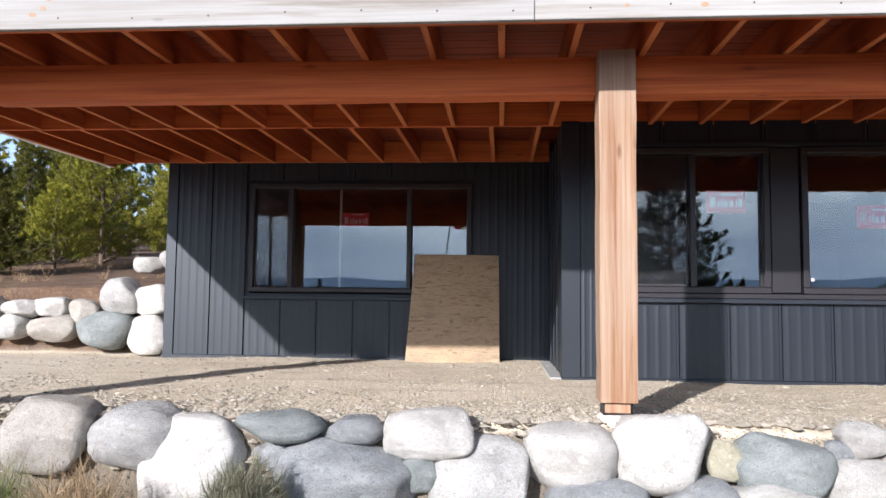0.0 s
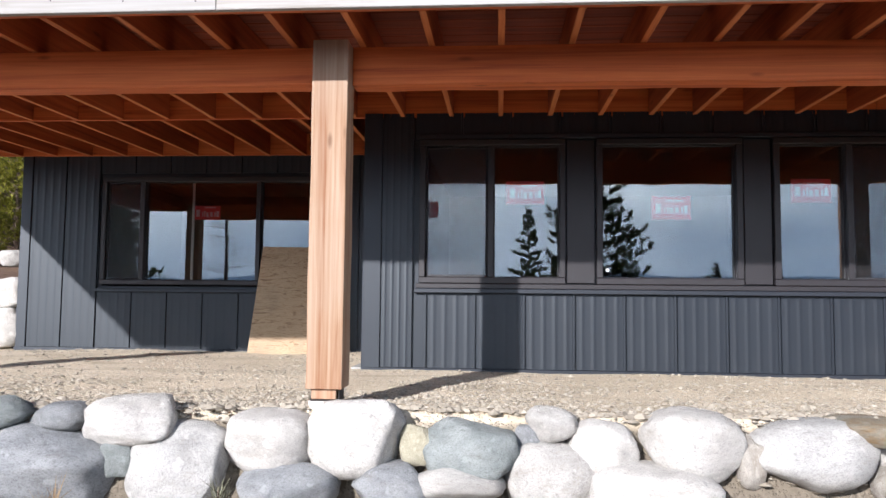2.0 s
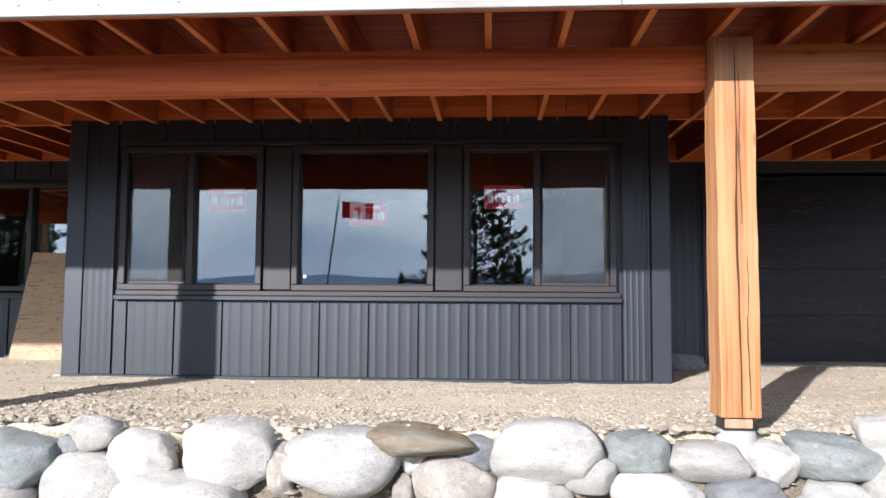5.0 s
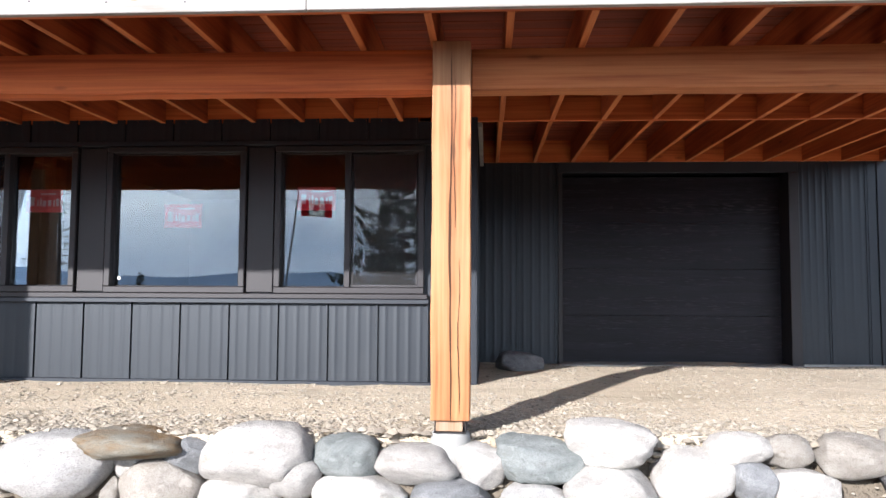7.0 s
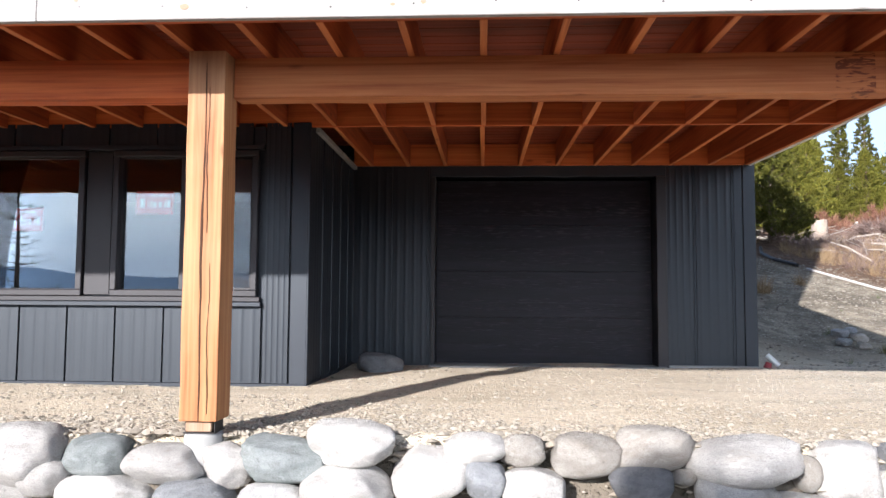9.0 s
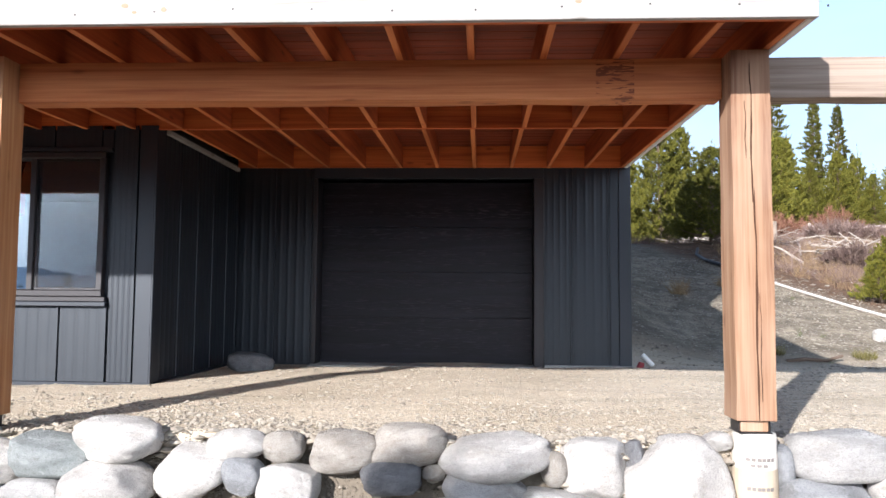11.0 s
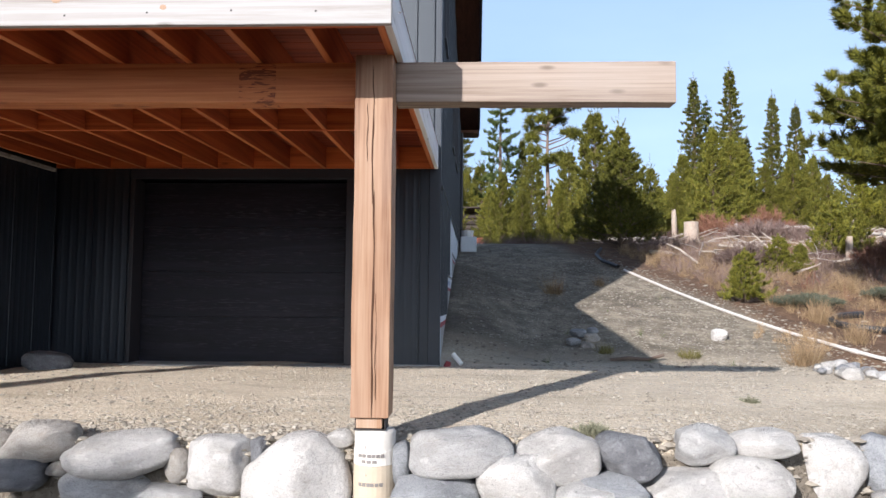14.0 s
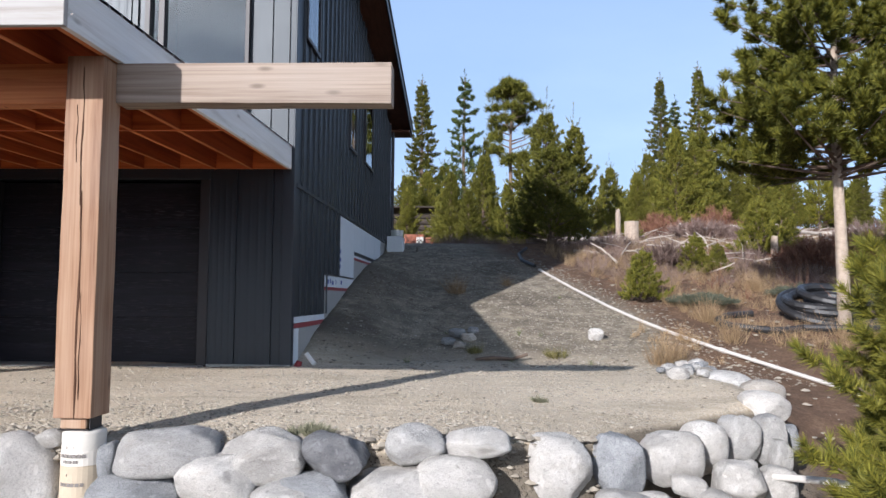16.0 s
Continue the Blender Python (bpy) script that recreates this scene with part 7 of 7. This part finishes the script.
def sticks(name, n, seed, box4, keep, label):
    """Broken branches lying about, joined into one mesh."""
    bm = bmesh.new()
    for x, y, rnd in scatter(n, seed, *box4, keep):
        a, ln = rnd.uniform(0, 6.283), rnd.uniform(0.35, 1.5)
        r = rnd.uniform(0.008, 0.03)
        d = Vector((math.cos(a), math.sin(a), 0)) * ln
        p = Vector((x, y, ground_z(x, y) + rnd.uniform(0.0, 0.18)))
        e = Vector((x + d.x, y + d.y, ground_z(x + d.x, y + d.y) + rnd.uniform(0.0, 0.45)))
        m = p.lerp(e, 0.5) + Vector((rnd.uniform(-0.1, 0.1), rnd.uniform(-0.1, 0.1), rnd.uniform(-0.03, 0.08)))
        add_tube(bm, [p, m, e], [r, r * 0.8, r * 0.4], 5, False)
    me = bpy.data.meshes.new(name)
    bm.to_mesh(me)
    bm.free()
    return stuff(name, me, M_DEADWOOD, label, "branches")


sticks("fallen_branches", 420, 83, (14.5, 29, 15.0, 27), lambda x, y, r: on_scrub(x, y) and noise.noise((0.5 * x, 0.5 * y, 21)) > -0.1, "grey broken branches strewn over the slope")


def shrub(x, y, z, h, r, mat, label, seed, n=80, blades=30, length=0.13, width=0.0022):
    rnd = random.Random(seed)
    s = thing("shrub", label, "shrub", Matrix.Translation((x, y, z)), "shrubs")
    tufts = []
    bm = bmesh.new()
    for k in range(n):
        a, q = rnd.uniform(0, 6.283), math.sqrt(rnd.random())
        top = Vector((r * q * math.cos(a), r * q * math.sin(a), h * (1 - 0.55 * q * q) * rnd.uniform(0.65, 1.0)))
        root = Vector((top.x * 0.25, top.y * 0.25, 0))
        if k % 2 == 0:
            add_tube(bm, [root, root.lerp(top, 0.6), top], [0.008, 0.005, 0.002], 4, False)
        for t in (0.45, 0.65, 0.85, 1.0):
            tufts.append((root.lerp(top, t), ((top - root).normalized() * 0.9 + Vector((0, 0, 0.4))).normalized(), rnd.uniform(0.7, 1.2)))
    tagged(part("branchwork", bm, M_BARK, s), kind="stuff")
    leafy("foliage", needle_mesh("foliage", tufts, blades, length, width, 0.5, seed), mat, s)
    return s


M_SAGE = needles("sage_leaves", (0.10, 0.10, 0.06), (0.30, 0.29, 0.20))
shrub(-1.22, 3.50, -0.80, 0.62, 0.28, M_SAGE, "grey-green bushy shrub at the foot of the wall", 5)
shrub(-2.05, 3.50, -0.85, 0.60, 0.28, M_STRAW, "dry grass clump with pale blades at the wall", 6, 50, 14, 0.24, 0.002)
shrub(-2.45, 3.50, -0.85, 0.58, 0.25, M_GREENGRASS, "green and straw grass clump at the wall", 7, 40, 12, 0.24, 0.002)
shrub(-0.52, 3.50, -0.75, 0.42, 0.08, M_STRAW, "small dry weed at the foot of the wall", 9, 8, 10, 0.12, 0.003)
shrub(0.32, 3.50, -0.75, 0.44, 0.08, M_SAGE, "small dry weed at the foot of the wall", 11, 8, 10, 0.12, 0.003)
shrub(10.68, 4.46, -0.06, 0.07, 0.13, M_SAGE, "low green weed behind the wall top", 13, 40, 14, 0.05, 0.003)
shrub(12.09, 5.94, -0.08, 0.06, 0.08, M_SAGE, "low yellow-green weed on the gravel", 14, 30, 14, 0.05, 0.003)
for x, y, h, r, mat, lab, sd in ((15.2, 12.1, 0.22, 0.55, M_NEEDLE_B, "low grey-green juniper spreading on the slope", 15), (17.2, 12.9, 0.30, 0.6, M_NEEDLE_B, "low grey-green juniper by the coiled pipe", 16),
                                 (18.6, 15.4, 0.75, 0.85, M_RUSTTWIG, "dark red leafless shrub on the slope", 17), (19.5, 15.9, 0.8, 0.9, M_RUSTTWIG, "dark red leafless shrub on the slope", 18),
                                 (18.2, 21.6, 0.6, 1.1, M_TWIG, "purple-grey bare bush among logs", 19), (19.4, 20.8, 0.55, 1.0, M_TWIG, "purple-grey bare bush among logs", 20), (22.2, 20.0, 0.7, 1.2, M_TWIG, "purple-grey bare bush among logs", 21),
                                 (17.7, 24.5, 0.9, 0.9, M_RUSTTWIG, "rusty orange dead bush", 22), (19.8, 25.5, 1.1, 0.9, M_RUSTTWIG, "rusty orange dead bush", 23), (15.6, 15.6, 0.4, 0.6, M_TWIG, "purple-grey bare bush on the slope", 24)):
    if mat is M_NEEDLE_B:
        shrub(x, y, ground_z(x, y), h * 0.8, r, mat, lab, sd, 150, 34, 0.07, 0.004)
    else:
        shrub(x, y, ground_z(x, y), h, r, mat, lab, sd, 70, 16, 0.22, 0.008)


def grass_tuft(x, y, h, r, mat, label, seed):
    """A tuft of upright blades spreading from one root."""
    rnd = random.Random(seed)
    t = thing("grass_tuft", label, "grass", Matrix.Translation((x, y, ground_z(x, y))), "grass tufts")
    roots = []
    for _ in range(int(60 * r / 0.2)):
        a, q = rnd.uniform(0, 6.283), rnd.random() ** 0.7
        roots.append(((0.6 * r * q * math.cos(a), 0.6 * r * q * math.sin(a), -0.01), (0.5 * q * math.cos(a), 0.5 * q * math.sin(a), 1.0), rnd.uniform(0.5, 1.1)))
    leafy("foliage", needle_mesh("foliage", roots, 7, h, 0.0032, 0.24, seed), mat, t)
    return t


for x, y, h, r, mat, lab, sd in ((12.62, 9.30, 0.13, 0.20, M_WEED, "yellow-green weed tuft on the drive", 41), (11.62, 9.40, 0.13, 0.15, M_WEED, "yellow-green weed tuft on the drive", 42),
                                 (11.35, 12.60, 0.34, 0.18, M_STRAW, "dry straw tuft on the drive", 43), (12.2, 13.2, 0.24, 0.10, M_STRAW, "dry straw tuft on the drive", 44),
                                 (13.80, 8.95, 0.42, 0.18, M_STRAW, "dry straw tuft beside the stone heap", 45), (14.02, 9.25, 0.34, 0.14, M_STRAW, "dry straw tuft beside the stone heap", 46),
                                 (14.94, 9.95, 0.42, 0.14, M_STRAW, "dry straw tuft below the coiled pipe", 47), (15.02, 11.2, 0.40, 0.22, M_STRAW, "dry straw tuft above the white pipe", 48),
                                 (15.6, 12.6, 0.36, 0.2, M_STRAW, "dry straw tuft on the weedy slope", 49), (16.6, 13.6, 0.40, 0.24, M_STRAW, "dry straw tuft on the weedy slope", 50)):
    grass_tuft(x, y, h, r, mat, lab, sd)
